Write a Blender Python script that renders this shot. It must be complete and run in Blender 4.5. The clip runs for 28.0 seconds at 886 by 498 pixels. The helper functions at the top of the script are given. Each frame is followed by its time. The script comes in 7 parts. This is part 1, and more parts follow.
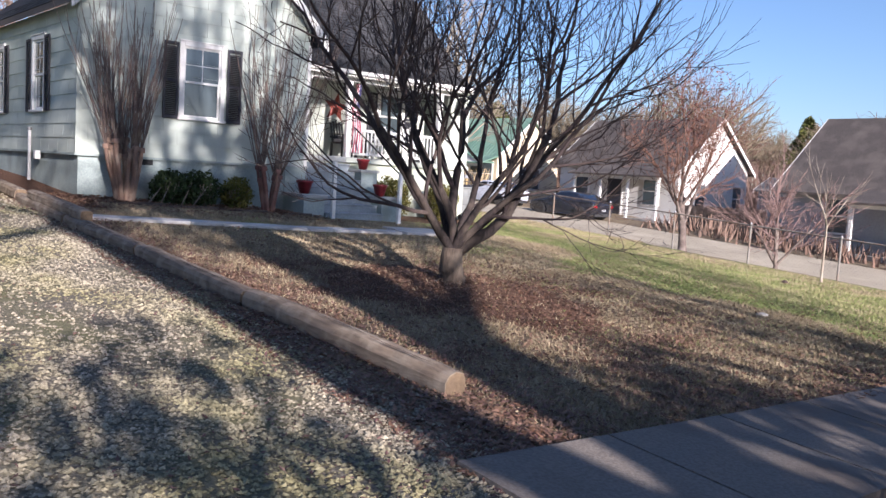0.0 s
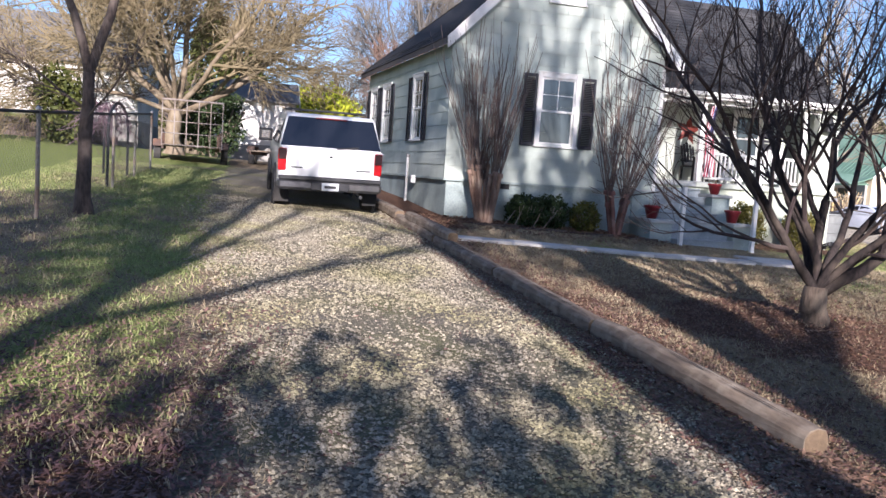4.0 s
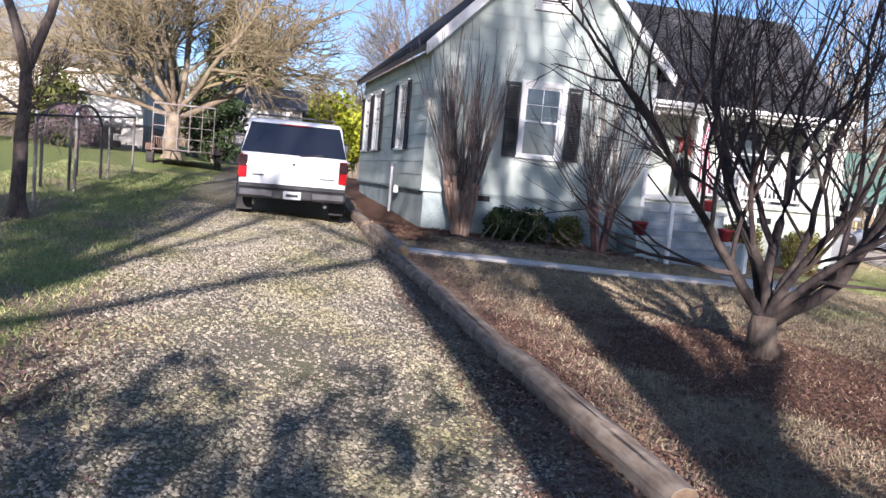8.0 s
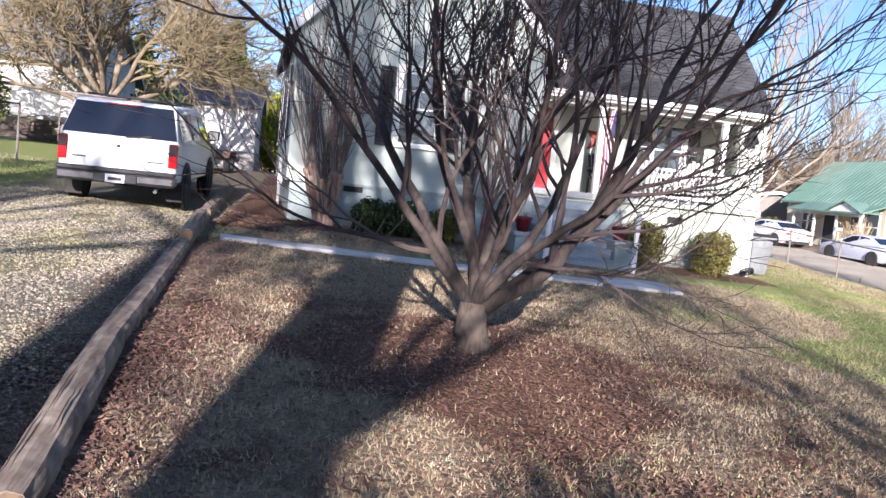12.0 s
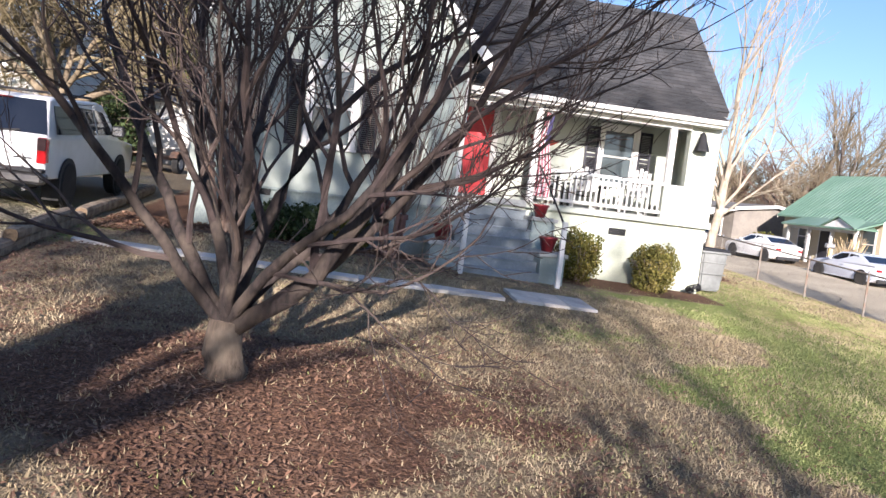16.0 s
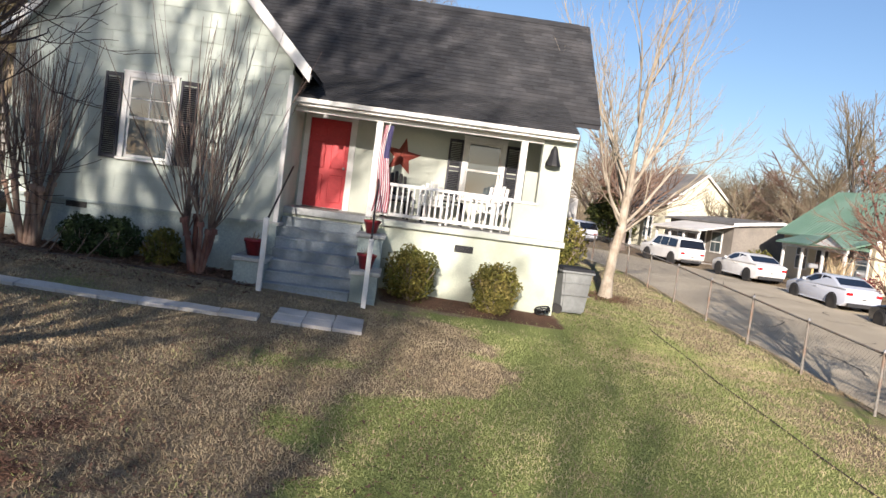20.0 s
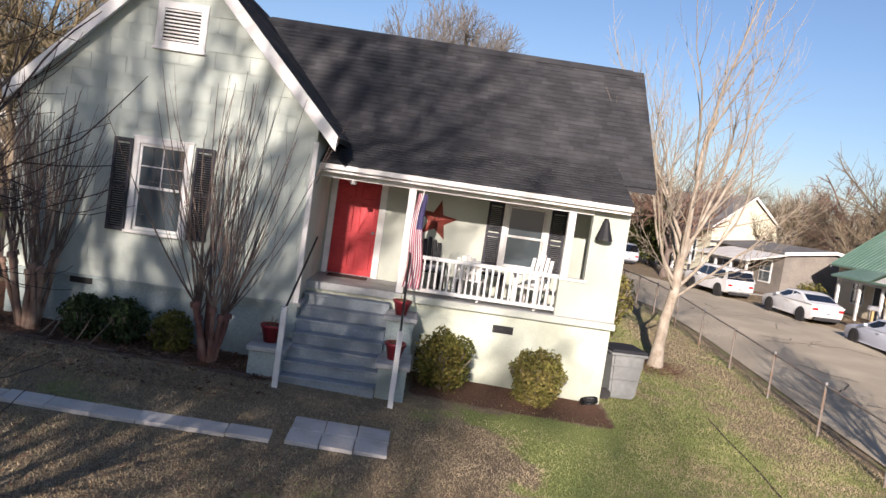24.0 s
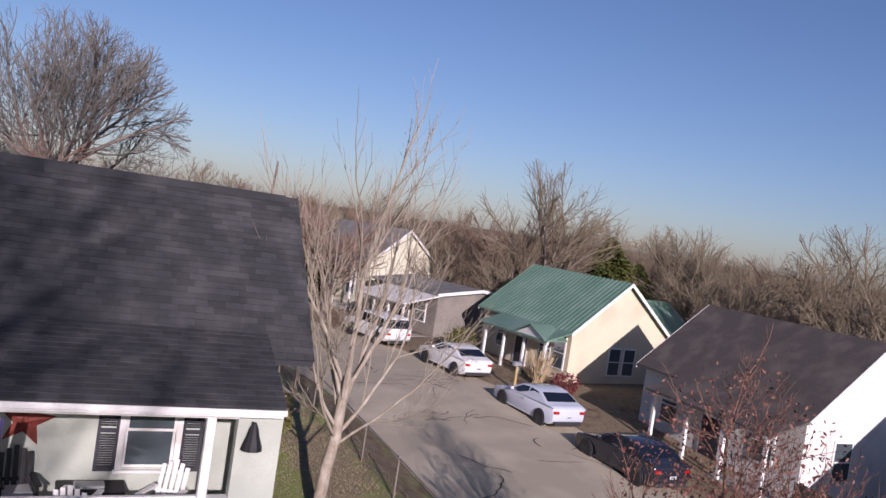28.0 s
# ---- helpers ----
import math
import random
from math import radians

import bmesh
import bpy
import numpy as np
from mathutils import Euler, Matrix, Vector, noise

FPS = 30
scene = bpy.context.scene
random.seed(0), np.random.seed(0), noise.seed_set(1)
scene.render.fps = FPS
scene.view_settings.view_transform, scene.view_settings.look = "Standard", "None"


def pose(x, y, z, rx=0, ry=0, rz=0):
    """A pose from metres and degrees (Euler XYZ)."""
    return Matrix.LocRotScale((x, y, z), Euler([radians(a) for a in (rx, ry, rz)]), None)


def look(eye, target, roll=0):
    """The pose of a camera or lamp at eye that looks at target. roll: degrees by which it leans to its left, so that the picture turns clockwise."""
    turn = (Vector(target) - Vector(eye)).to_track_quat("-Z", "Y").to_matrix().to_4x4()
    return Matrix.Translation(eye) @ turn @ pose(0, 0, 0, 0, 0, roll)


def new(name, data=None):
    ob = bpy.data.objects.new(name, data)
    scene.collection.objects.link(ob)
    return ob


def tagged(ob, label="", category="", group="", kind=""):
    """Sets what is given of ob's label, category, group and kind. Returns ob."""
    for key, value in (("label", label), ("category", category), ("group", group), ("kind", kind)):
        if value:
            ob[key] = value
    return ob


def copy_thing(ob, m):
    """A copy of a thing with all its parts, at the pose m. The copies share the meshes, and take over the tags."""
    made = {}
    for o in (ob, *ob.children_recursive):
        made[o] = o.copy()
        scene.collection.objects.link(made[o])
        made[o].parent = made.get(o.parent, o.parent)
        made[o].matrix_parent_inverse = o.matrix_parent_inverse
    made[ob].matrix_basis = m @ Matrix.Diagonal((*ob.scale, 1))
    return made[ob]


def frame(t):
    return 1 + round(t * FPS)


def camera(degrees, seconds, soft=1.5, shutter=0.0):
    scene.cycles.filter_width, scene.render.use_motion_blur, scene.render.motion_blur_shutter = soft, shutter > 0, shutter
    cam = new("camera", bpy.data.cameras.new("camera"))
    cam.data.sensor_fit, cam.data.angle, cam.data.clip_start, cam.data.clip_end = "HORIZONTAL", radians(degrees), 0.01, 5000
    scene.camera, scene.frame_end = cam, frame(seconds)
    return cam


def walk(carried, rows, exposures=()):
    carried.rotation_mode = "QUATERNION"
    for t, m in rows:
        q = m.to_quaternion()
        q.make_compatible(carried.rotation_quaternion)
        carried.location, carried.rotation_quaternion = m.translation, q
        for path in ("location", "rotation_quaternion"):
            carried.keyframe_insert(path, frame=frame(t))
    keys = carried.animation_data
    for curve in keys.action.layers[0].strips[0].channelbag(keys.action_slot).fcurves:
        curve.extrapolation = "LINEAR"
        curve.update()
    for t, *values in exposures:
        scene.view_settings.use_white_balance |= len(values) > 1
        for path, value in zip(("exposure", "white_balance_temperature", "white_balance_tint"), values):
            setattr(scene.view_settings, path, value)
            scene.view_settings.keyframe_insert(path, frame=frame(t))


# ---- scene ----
cam = camera(58.5, 28.0)
PATH = [
    (0, (-0.023, 0.262, 1.933), (1.227, 1.812, 1.751), 3.6),
    (0.5, (-0.224, 0.338, 1.89), (0.955, 1.944, 1.711), 3.8),
    (1, (-0.388, 0.342, 1.921), (0.746, 1.98, 1.744), 3.9),
    (1.5, (-0.492, 0.279, 1.99), (0.621, 1.931, 1.817), 4.3),
    (2, (-0.474, 0.251, 2.049), (0.467, 2.006, 1.867), 4.0),
    (2.5, (-0.42, 0.243, 2.069), (0.305, 2.098, 1.879), 3.7),
    (3, (-0.34, 0.232, 2.073), (0.227, 2.14, 1.877), 3.7),
    (3.5, (-0.277, 0.178, 2.071), (0.24, 2.101, 1.876), 3.8),
    (5.5, (0.179, 0.137, 2.114), (0.628, 2.077, 1.926), 4.3),
    (6, (0.389, 0.201, 2.163), (0.824, 2.145, 1.977), 4.4),
    (6.5, (0.888, 0.204, 2.205), (1.32, 2.148, 2.021), 4.6),
    (7, (1.05, 0.291, 2.208), (1.48, 2.235, 2.027), 4.7),
    (7.5, (1.083, 0.37, 2.205), (1.505, 2.317, 2.026), 4.8),
    (8, (1.148, 0.468, 2.188), (1.565, 2.416, 2.013), 5.1),
    (8.5, (1.314, 0.559, 2.153), (1.719, 2.51, 1.982), 5.2),
    (9, (1.718, 0.59, 2.144), (2.114, 2.543, 1.975), 5.3),
    (9.5, (2.328, 0.576, 2.119), (2.711, 2.532, 1.951), 5.4),
    (10, (2.96, 0.586, 2.059), (3.33, 2.544, 1.893), 5.3),
    (10.5, (3.499, 0.621, 1.991), (3.859, 2.581, 1.83), 5.4),
    (11, (3.93, 0.667, 2.012), (4.285, 2.629, 1.851), 5.6),
    (11.5, (4.293, 0.76, 2.05), (4.639, 2.723, 1.893), 5.7),
    (12, (4.702, 0.849, 2.068), (5.043, 2.814, 1.914), 5.9),
    (12.5, (5.105, 0.914, 2.052), (5.441, 2.88, 1.9), 6.0),
    (14.5, (5.942, 1.388, 2.129), (6.256, 3.358, 1.987), 6.7),
    (15, (6.07, 1.537, 2.141), (6.379, 3.508, 2.001), 6.8),
    (15.5, (6.305, 1.673, 2.159), (6.606, 3.645, 2.023), 6.9),
    (16, (6.938, 1.696, 2.21), (7.232, 3.67, 2.073), 7.0),
    (16.5, (7.732, 1.718, 2.137), (8.018, 3.694, 2.008), 6.9),
    (17, (8.562, 1.653, 1.938), (8.833, 3.631, 1.819), 6.7),
    (17.5, (9.415, 1.614, 1.773), (9.677, 3.594, 1.66), 6.8),
    (18, (10.316, 1.596, 1.706), (10.563, 3.578, 1.598), 6.8),
    (18.5, (11.079, 1.585, 1.831), (11.316, 3.568, 1.72), 7.0),
    (19, (11.748, 1.612, 2.072), (11.976, 3.596, 1.96), 7.2),
    (19.5, (11.975, 1.722, 2.502), (12.143, 3.712, 2.384), 7.4),
    (20, (11.773, 1.792, 2.874), (11.899, 3.784, 2.747), 7.5),
    (20.5, (11.501, 2.024, 3.072), (11.595, 4.018, 2.941), 7.5),
    (21, (11.216, 2.553, 3.51), (11.292, 4.547, 3.375), 7.6),
    (21.5, (10.929, 2.917, 4.108), (11.009, 4.91, 3.965), 7.8),
    (23.5, (11.088, 3.273, 3.549), (11.141, 5.268, 3.422), 8.1),
    (24, (11.589, 3.463, 4.338), (11.631, 5.457, 4.192), 8.3),
    (24.5, (11.801, 3.473, 5.089), (11.84, 5.468, 4.956), 7.6),
    (25, (11.762, 3.606, 6.109), (11.801, 5.6, 5.967), 7.8),
    (25.5, (11.521, 3.604, 6.773), (11.559, 5.599, 6.637), 7.5),
    (25.8, (11.41, 3.616, 7.028), (11.561, 5.607, 6.907), 8.0),
    (26, (11.28, 3.713, 7.453), (11.699, 5.666, 7.353), 8.4),
    (26.2, (11.261, 3.804, 7.752), (11.826, 5.721, 7.67), 8.7),
    (26.5, (11.252, 3.91, 7.92), (11.903, 5.8, 7.843), 8.8),
    (27, (11.426, 4.397, 7.591), (12.131, 6.267, 7.518), 8.6),
    (27.5, (11.785, 5.429, 7.461), (12.545, 7.277, 7.398), 8.2),
    (28, (11.947, 6.395, 7.702), (12.802, 8.202, 7.641), 8.6),
]
walk(cam, [(t, look(eye, target, roll)) for t, eye, target, roll in PATH], exposures=[(0, 1.28, 5700, 23), (7, 1.34, 5600, 23), (12, 1.58, 5600, 24), (17, 1.44, 6000, 19), (20, 1.02, 6200, 17), (24, 0.86, 6200, 22), (26, 0.56, 6000, 28), (28, 0.22, 5700, 32)])

# ---- daylight: low winter sun from behind the camera, clear sky ----
SUN_DIR = Vector((-0.165, -1.0, 0.325)).normalized()
world = bpy.data.worlds.new("sky_world")
scene.world = world
world.use_nodes = True
wn, wl = world.node_tree.nodes, world.node_tree.links
sky = wn.new("ShaderNodeTexSky")
sky.sky_type = "NISHITA"
sky.sun_disc = False
sky.sun_elevation = math.asin(SUN_DIR.z)
sky.sun_rotation = math.atan2(SUN_DIR.x, SUN_DIR.y)
sky.air_density, sky.dust_density, sky.ozone_density = 1.0, 0.6, 3.0
wn["Background"].inputs["Strength"].default_value = 0.069
wl.new(sky.outputs[0], wn["Background"].inputs["Color"])
sun = new("sun", bpy.data.lights.new("sun", "SUN"))
sun.data.energy, sun.data.angle, sun.data.color = 5.0, radians(0.6), (1.0, 0.895, 0.735)
sun.matrix_world = look(SUN_DIR * 60, (0, 0, 0))

# ---- materials ----
MATS = {}


def mat(name, a, b=None, c=None, rough=0.8, metal=0.0, fine=40.0, coarse=2.0, bump=0.0, bump_scale=None, per=0.0, stretch=None, spec=0.3, coat=0.0, island=0.0):
    """A procedural surface: a to b by fine grain, towards c in coarse stains; per / island: spread of brightness from piece to piece."""
    if name in MATS:
        return MATS[name]
    b, c = b or a, c or a
    m = bpy.data.materials.new(name)
    m.use_nodes = True
    n, l = m.node_tree.nodes, m.node_tree.links
    p = n["Principled BSDF"]
    p.inputs["Roughness"].default_value, p.inputs["Metallic"].default_value = rough, metal
    p.inputs["Specular IOR Level"].default_value, p.inputs["Coat Weight"].default_value = spec, coat
    pos = n.new("ShaderNodeNewGeometry")
    src = pos.outputs["Position"]
    if stretch:
        mp = n.new("ShaderNodeMapping")
        mp.inputs["Scale"].default_value = stretch
        l.new(src, mp.inputs["Vector"])
        src = mp.outputs[0]
    t1, t2 = n.new("ShaderNodeTexNoise"), n.new("ShaderNodeTexNoise")
    t1.inputs["Scale"].default_value, t1.inputs["Detail"].default_value = fine, 4
    t2.inputs["Scale"].default_value, t2.inputs["Detail"].default_value = coarse, 5
    l.new(src, t1.inputs["Vector"])
    l.new(pos.outputs["Position"], t2.inputs["Vector"])
    m1, m2 = n.new("ShaderNodeMix"), n.new("ShaderNodeMix")
    m1.data_type = m2.data_type = "RGBA"
    r1, r2 = n.new("ShaderNodeMapRange"), n.new("ShaderNodeMapRange")
    for r, t, lo, hi in ((r1, t1, 0.35, 0.65), (r2, t2, 0.45, 0.68)):
        r.inputs["From Min"].default_value, r.inputs["From Max"].default_value = lo, hi
        l.new(t.outputs["Fac"], r.inputs["Value"])
    m1.inputs[6].default_value, m1.inputs[7].default_value = (*a, 1), (*b, 1)
    m2.inputs[7].default_value = (*c, 1)
    l.new(r1.outputs[0], m1.inputs[0])
    l.new(r2.outputs[0], m2.inputs[0])
    l.new(m1.outputs[2], m2.inputs[6])
    out = m2.outputs[2]
    if per or island:
        hs = n.new("ShaderNodeHueSaturation")
        mr = n.new("ShaderNodeMapRange")
        s = per or island
        mr.inputs["To Min"].default_value, mr.inputs["To Max"].default_value = 1 - s, 1 + s
        if per:
            rnd = n.new("ShaderNodeObjectInfo").outputs["Random"]
        else:
            rnd = pos.outputs["Random Per Island"]
        l.new(rnd, mr.inputs["Value"])
        l.new(mr.outputs[0], hs.inputs["Value"])
        l.new(out, hs.inputs["Color"])
        out = hs.outputs[0]
    l.new(out, p.inputs["Base Color"])
    if bump:
        bp = n.new("ShaderNodeBump")
        bp.inputs["Strength"].default_value = min(bump, 1.0)
        bp.inputs["Distance"].default_value = 0.02
        t3 = n.new("ShaderNodeTexNoise")
        t3.inputs["Scale"].default_value, t3.inputs["Detail"].default_value = bump_scale or fine, 6
        l.new(src, t3.inputs["Vector"])
        l.new(t3.outputs["Fac"], bp.inputs["Height"])
        l.new(bp.outputs[0], p.inputs["Normal"])
    MATS[name] = m
    return m


def glass(name, tint=(0.02, 0.025, 0.03), rough=0.03):
    m = bpy.data.materials.new(name)
    m.use_nodes = True
    p = m.node_tree.nodes["Principled BSDF"]
    p.inputs["Base Color"].default_value = (*tint, 1)
    p.inputs["Roughness"].default_value = rough
    p.inputs["Specular IOR Level"].default_value = 0.8
    p.inputs["Coat Weight"].default_value = 0.5
    return m


SIDING = mat("painted_siding", (0.48, 0.525, 0.465), (0.43, 0.475, 0.42), (0.37, 0.41, 0.365), 0.75, fine=60, coarse=1.3, bump=0.15, per=0.07)
WALLP = mat("painted_wall", (0.47, 0.495, 0.425), (0.425, 0.45, 0.385), (0.37, 0.395, 0.34), 0.7, fine=45, coarse=1.1, bump=0.1)
BLOCK = mat("painted_block", (0.34, 0.40, 0.38), (0.28, 0.33, 0.32), (0.22, 0.26, 0.24), 0.85, fine=30, coarse=1.5, bump=0.3)
BLOCKL = mat("light_block", (0.55, 0.58, 0.47), (0.48, 0.52, 0.42), (0.36, 0.38, 0.30), 0.85, fine=30, coarse=1.2, bump=0.3)
WHITE = mat("white_paint", (0.78, 0.77, 0.74), (0.72, 0.71, 0.68), (0.62, 0.60, 0.56), 0.5, fine=30, coarse=3, bump=0.05)
SHUTTER = mat("dark_shutter_paint", (0.035, 0.035, 0.045), (0.028, 0.028, 0.036), (0.05, 0.05, 0.055), 0.6, fine=50, bump=0.1)
ROOF = mat("asphalt_shingle", (0.048, 0.049, 0.052), (0.026, 0.027, 0.030), (0.062, 0.061, 0.063), 0.95, fine=90, coarse=1.3, bump=0.5, island=0.22)
DOOR = mat("red_door_paint", (0.55, 0.045, 0.05), (0.48, 0.035, 0.04), (0.42, 0.03, 0.035), 0.45, fine=20, coarse=3, bump=0.05)
# bluish base tint stands in for the sky's reflection and curtains behind
GLASS = glass("sky_tinted_glass", (0.07, 0.09, 0.10))
BARK = mat("brown_bark", (0.17, 0.13, 0.11), (0.09, 0.07, 0.06), (0.24, 0.20, 0.17), 0.9, fine=35, coarse=4, bump=0.8, stretch=(1, 1, 0.25))
BARKP = mat("pale_bark", (0.33, 0.28, 0.22), (0.24, 0.20, 0.15), (0.42, 0.37, 0.30), 0.9, fine=30, coarse=3, bump=0.6, stretch=(1, 1, 0.3))
BARKC = mat("crape_bark", (0.26, 0.17, 0.12), (0.16, 0.10, 0.075), (0.36, 0.28, 0.21), 0.8, fine=20, coarse=3, bump=0.4, stretch=(1, 1, 0.2))
TWIG = mat("grey_twigs", (0.20, 0.16, 0.13), (0.13, 0.10, 0.085), (0.28, 0.24, 0.19), 0.9, fine=10, coarse=2)
WOODT = mat("weathered_timber", (0.235, 0.18, 0.13), (0.13, 0.098, 0.072), (0.30, 0.25, 0.19), 0.9, fine=25, coarse=5, bump=0.7, stretch=(1, 0.12, 1))
STEEL = mat("galvanised_steel", (0.40, 0.41, 0.42), (0.33, 0.34, 0.35), (0.22, 0.20, 0.18), 0.5, 0.6, fine=30, coarse=4)
BLACK = mat("black_metal", (0.02, 0.02, 0.022), (0.015, 0.015, 0.016), rough=0.5)
RUBBER = mat("tyre_rubber", (0.022, 0.022, 0.023), (0.03, 0.03, 0.03), (0.05, 0.045, 0.04), 0.9, bump=0.2)
CONC = mat("concrete", (0.38, 0.36, 0.33), (0.30, 0.285, 0.26), (0.22, 0.21, 0.195), 0.9, fine=50, coarse=1.4, bump=0.35, per=0.06)

# ---- building helpers ----


def gz(x, y):
    """Height of the yard, which rises towards the back and falls to the street."""
    return 0.319 - 0.0436 * x + 0.0543 * y


def sz(y):
    """Height of the street, which climbs away along y and then levels off."""
    return -1.2 + 0.0543 * min(y, 36) + 0.01 * max(0, y - 36)


def part(name, bm, material, parent, label="", smooth=False):
    """One mesh object from a bmesh or a (verts, faces) pair, under a thing or part."""
    me = bpy.data.meshes.new(name)
    if isinstance(bm, tuple):
        me.from_pydata(bm[0], [], bm[1])
    else:
        bm.normal_update()
        bm.to_mesh(me)
        bm.free()
    me.materials.append(material)
    if smooth:
        me.polygons.foreach_set("use_smooth", [True] * len(me.polygons))
    ob = new(name, me)
    if parent is not None:
        ob.parent = parent
        ob.matrix_parent_inverse = Matrix.Identity(4)
    if label:
        ob["label"] = label
    return ob


def thing(name, label, category, m=None, group="", kind=""):
    ob = new(name)
    ob.empty_display_size = 0.2
    if m is not None:
        ob.matrix_basis = m
    return tagged(ob, label, category, group, kind)


def box(bm, x0, x1, y0, y1, z0, z1, bevel=0.0, m=None):
    r = bmesh.ops.create_cube(bm, size=1.0)
    vs = r["verts"]
    for v in vs:
        v.co = Vector(((x0 + x1) / 2 + v.co.x * (x1 - x0), (y0 + y1) / 2 + v.co.y * (y1 - y0), (z0 + z1) / 2 + v.co.z * (z1 - z0)))
    if bevel:
        es = list({e for v in vs for e in v.link_edges})
        g = bmesh.ops.bevel(bm, geom=es, offset=bevel, segments=1, affect="EDGES")
        vs = list({v for f in g["faces"] for v in f.verts} | {v for v in vs if v.is_valid})
    if m is not None:
        bmesh.ops.transform(bm, matrix=m, verts=vs)
    return vs


def bx(x0, x1, y0, y1, z0, z1, bevel=0.0):
    bm = bmesh.new()
    box(bm, x0, x1, y0, y1, z0, z1, bevel)
    return bm


def cyl(bm, a, b, r0, r1=None, seg=10, caps=True):
    a, b = Vector(a), Vector(b)
    r1 = r0 if r1 is None else r1
    d = (b - a)
    q = d.to_track_quat("Z", "Y").to_matrix().to_4x4()
    m = Matrix.Translation((a + b) / 2) @ q
    return bmesh.ops.create_cone(bm, cap_ends=caps, segments=seg, radius1=r0, radius2=r1, depth=d.length, matrix=m)["verts"]


def tube(a, b, r0, r1=None, seg=10):
    bm = bmesh.new()
    cyl(bm, a, b, r0, r1, seg)
    return bm


def prism(profile, axis, lo, hi):
    """Solid from a closed profile of 2D points, extruded along axis 'x' or 'y'."""
    bm = bmesh.new()
    mk = (lambda p, t: (t, p[0], p[1])) if axis == "x" else (lambda p, t: (p[0], t, p[1]))
    a = [bm.verts.new(mk(p, lo)) for p in profile]
    b = [bm.verts.new(mk(p, hi)) for p in profile]
    bm.faces.new(a)
    bm.faces.new(b[::-1])
    for i in range(len(a)):
        j = (i + 1) % len(a)
        bm.faces.new((a[j], a[i], b[i], b[j]))
    bmesh.ops.recalc_face_normals(bm, faces=bm.faces)
    return bm


def lathe(profile, seg=20):
    """Solid of revolution round z from (r, z) pairs."""
    vs, fs = [], []
    for r, z in profile:
        for k in range(seg):
            a = 2 * math.pi * k / seg
            vs.append((r * math.cos(a), r * math.sin(a), z))
    n = len(profile)
    for i in range(n - 1):
        for k in range(seg):
            k2 = (k + 1) % seg
            fs.append((i * seg + k, i * seg + k2, (i + 1) * seg + k2, (i + 1) * seg + k))
    fs.append(tuple(range(seg))[::-1])
    fs.append(tuple((n - 1) * seg + k for k in range(seg)))
    return vs, fs


# ---- bare trees ----
class Sticks:
    """Gathers tapered tubes into one vertex and face list."""

    def __init__(self):
        self.v, self.f = [], []

    def add(self, pts, radii, seg):
        base = len(self.v)
        up = Vector((0.13, 0.21, 0.97))
        for i, (p, r) in enumerate(zip(pts, radii)):
            d = (pts[min(i + 1, len(pts) - 1)] - pts[max(i - 1, 0)]).normalized()
            s = d.cross(up if abs(d.dot(up)) < 0.95 else Vector((1, 0, 0))).normalized()
            t = d.cross(s)
            for k in range(seg):
                a = 2 * math.pi * k / seg
                self.v.append(p + r * (math.cos(a) * s + math.sin(a) * t))
        for i in range(len(pts) - 1):
            for k in range(seg):
                k2 = (k + 1) % seg
                self.f.append((base + i * seg + k, base + i * seg + k2, base + (i + 1) * seg + k2, base + (i + 1) * seg + k))
        self.f.append(tuple(base + (len(pts) - 1) * seg + k for k in range(seg)))

    def mesh(self):
        return ([tuple(v) for v in self.v], self.f)


def limb(r, start, way, length, radius, wobble, lift, steps, taper=0.58):
    """Points and radii of a wandering limb. lift bends it up (or down) on its way."""
    pts, rad = [start.copy()], [radius]
    d = way.normalized()
    for i in range(steps):
        d = (d + Vector((r.uniform(-1, 1), r.uniform(-1, 1), r.uniform(-1, 1))) * wobble + Vector((0, 0, lift))).normalized()
        pts.append(pts[-1] + d * (length / steps))
        rad.append(radius * (1 - (1 - taper) * (i + 1) / steps))
    return pts, rad, d


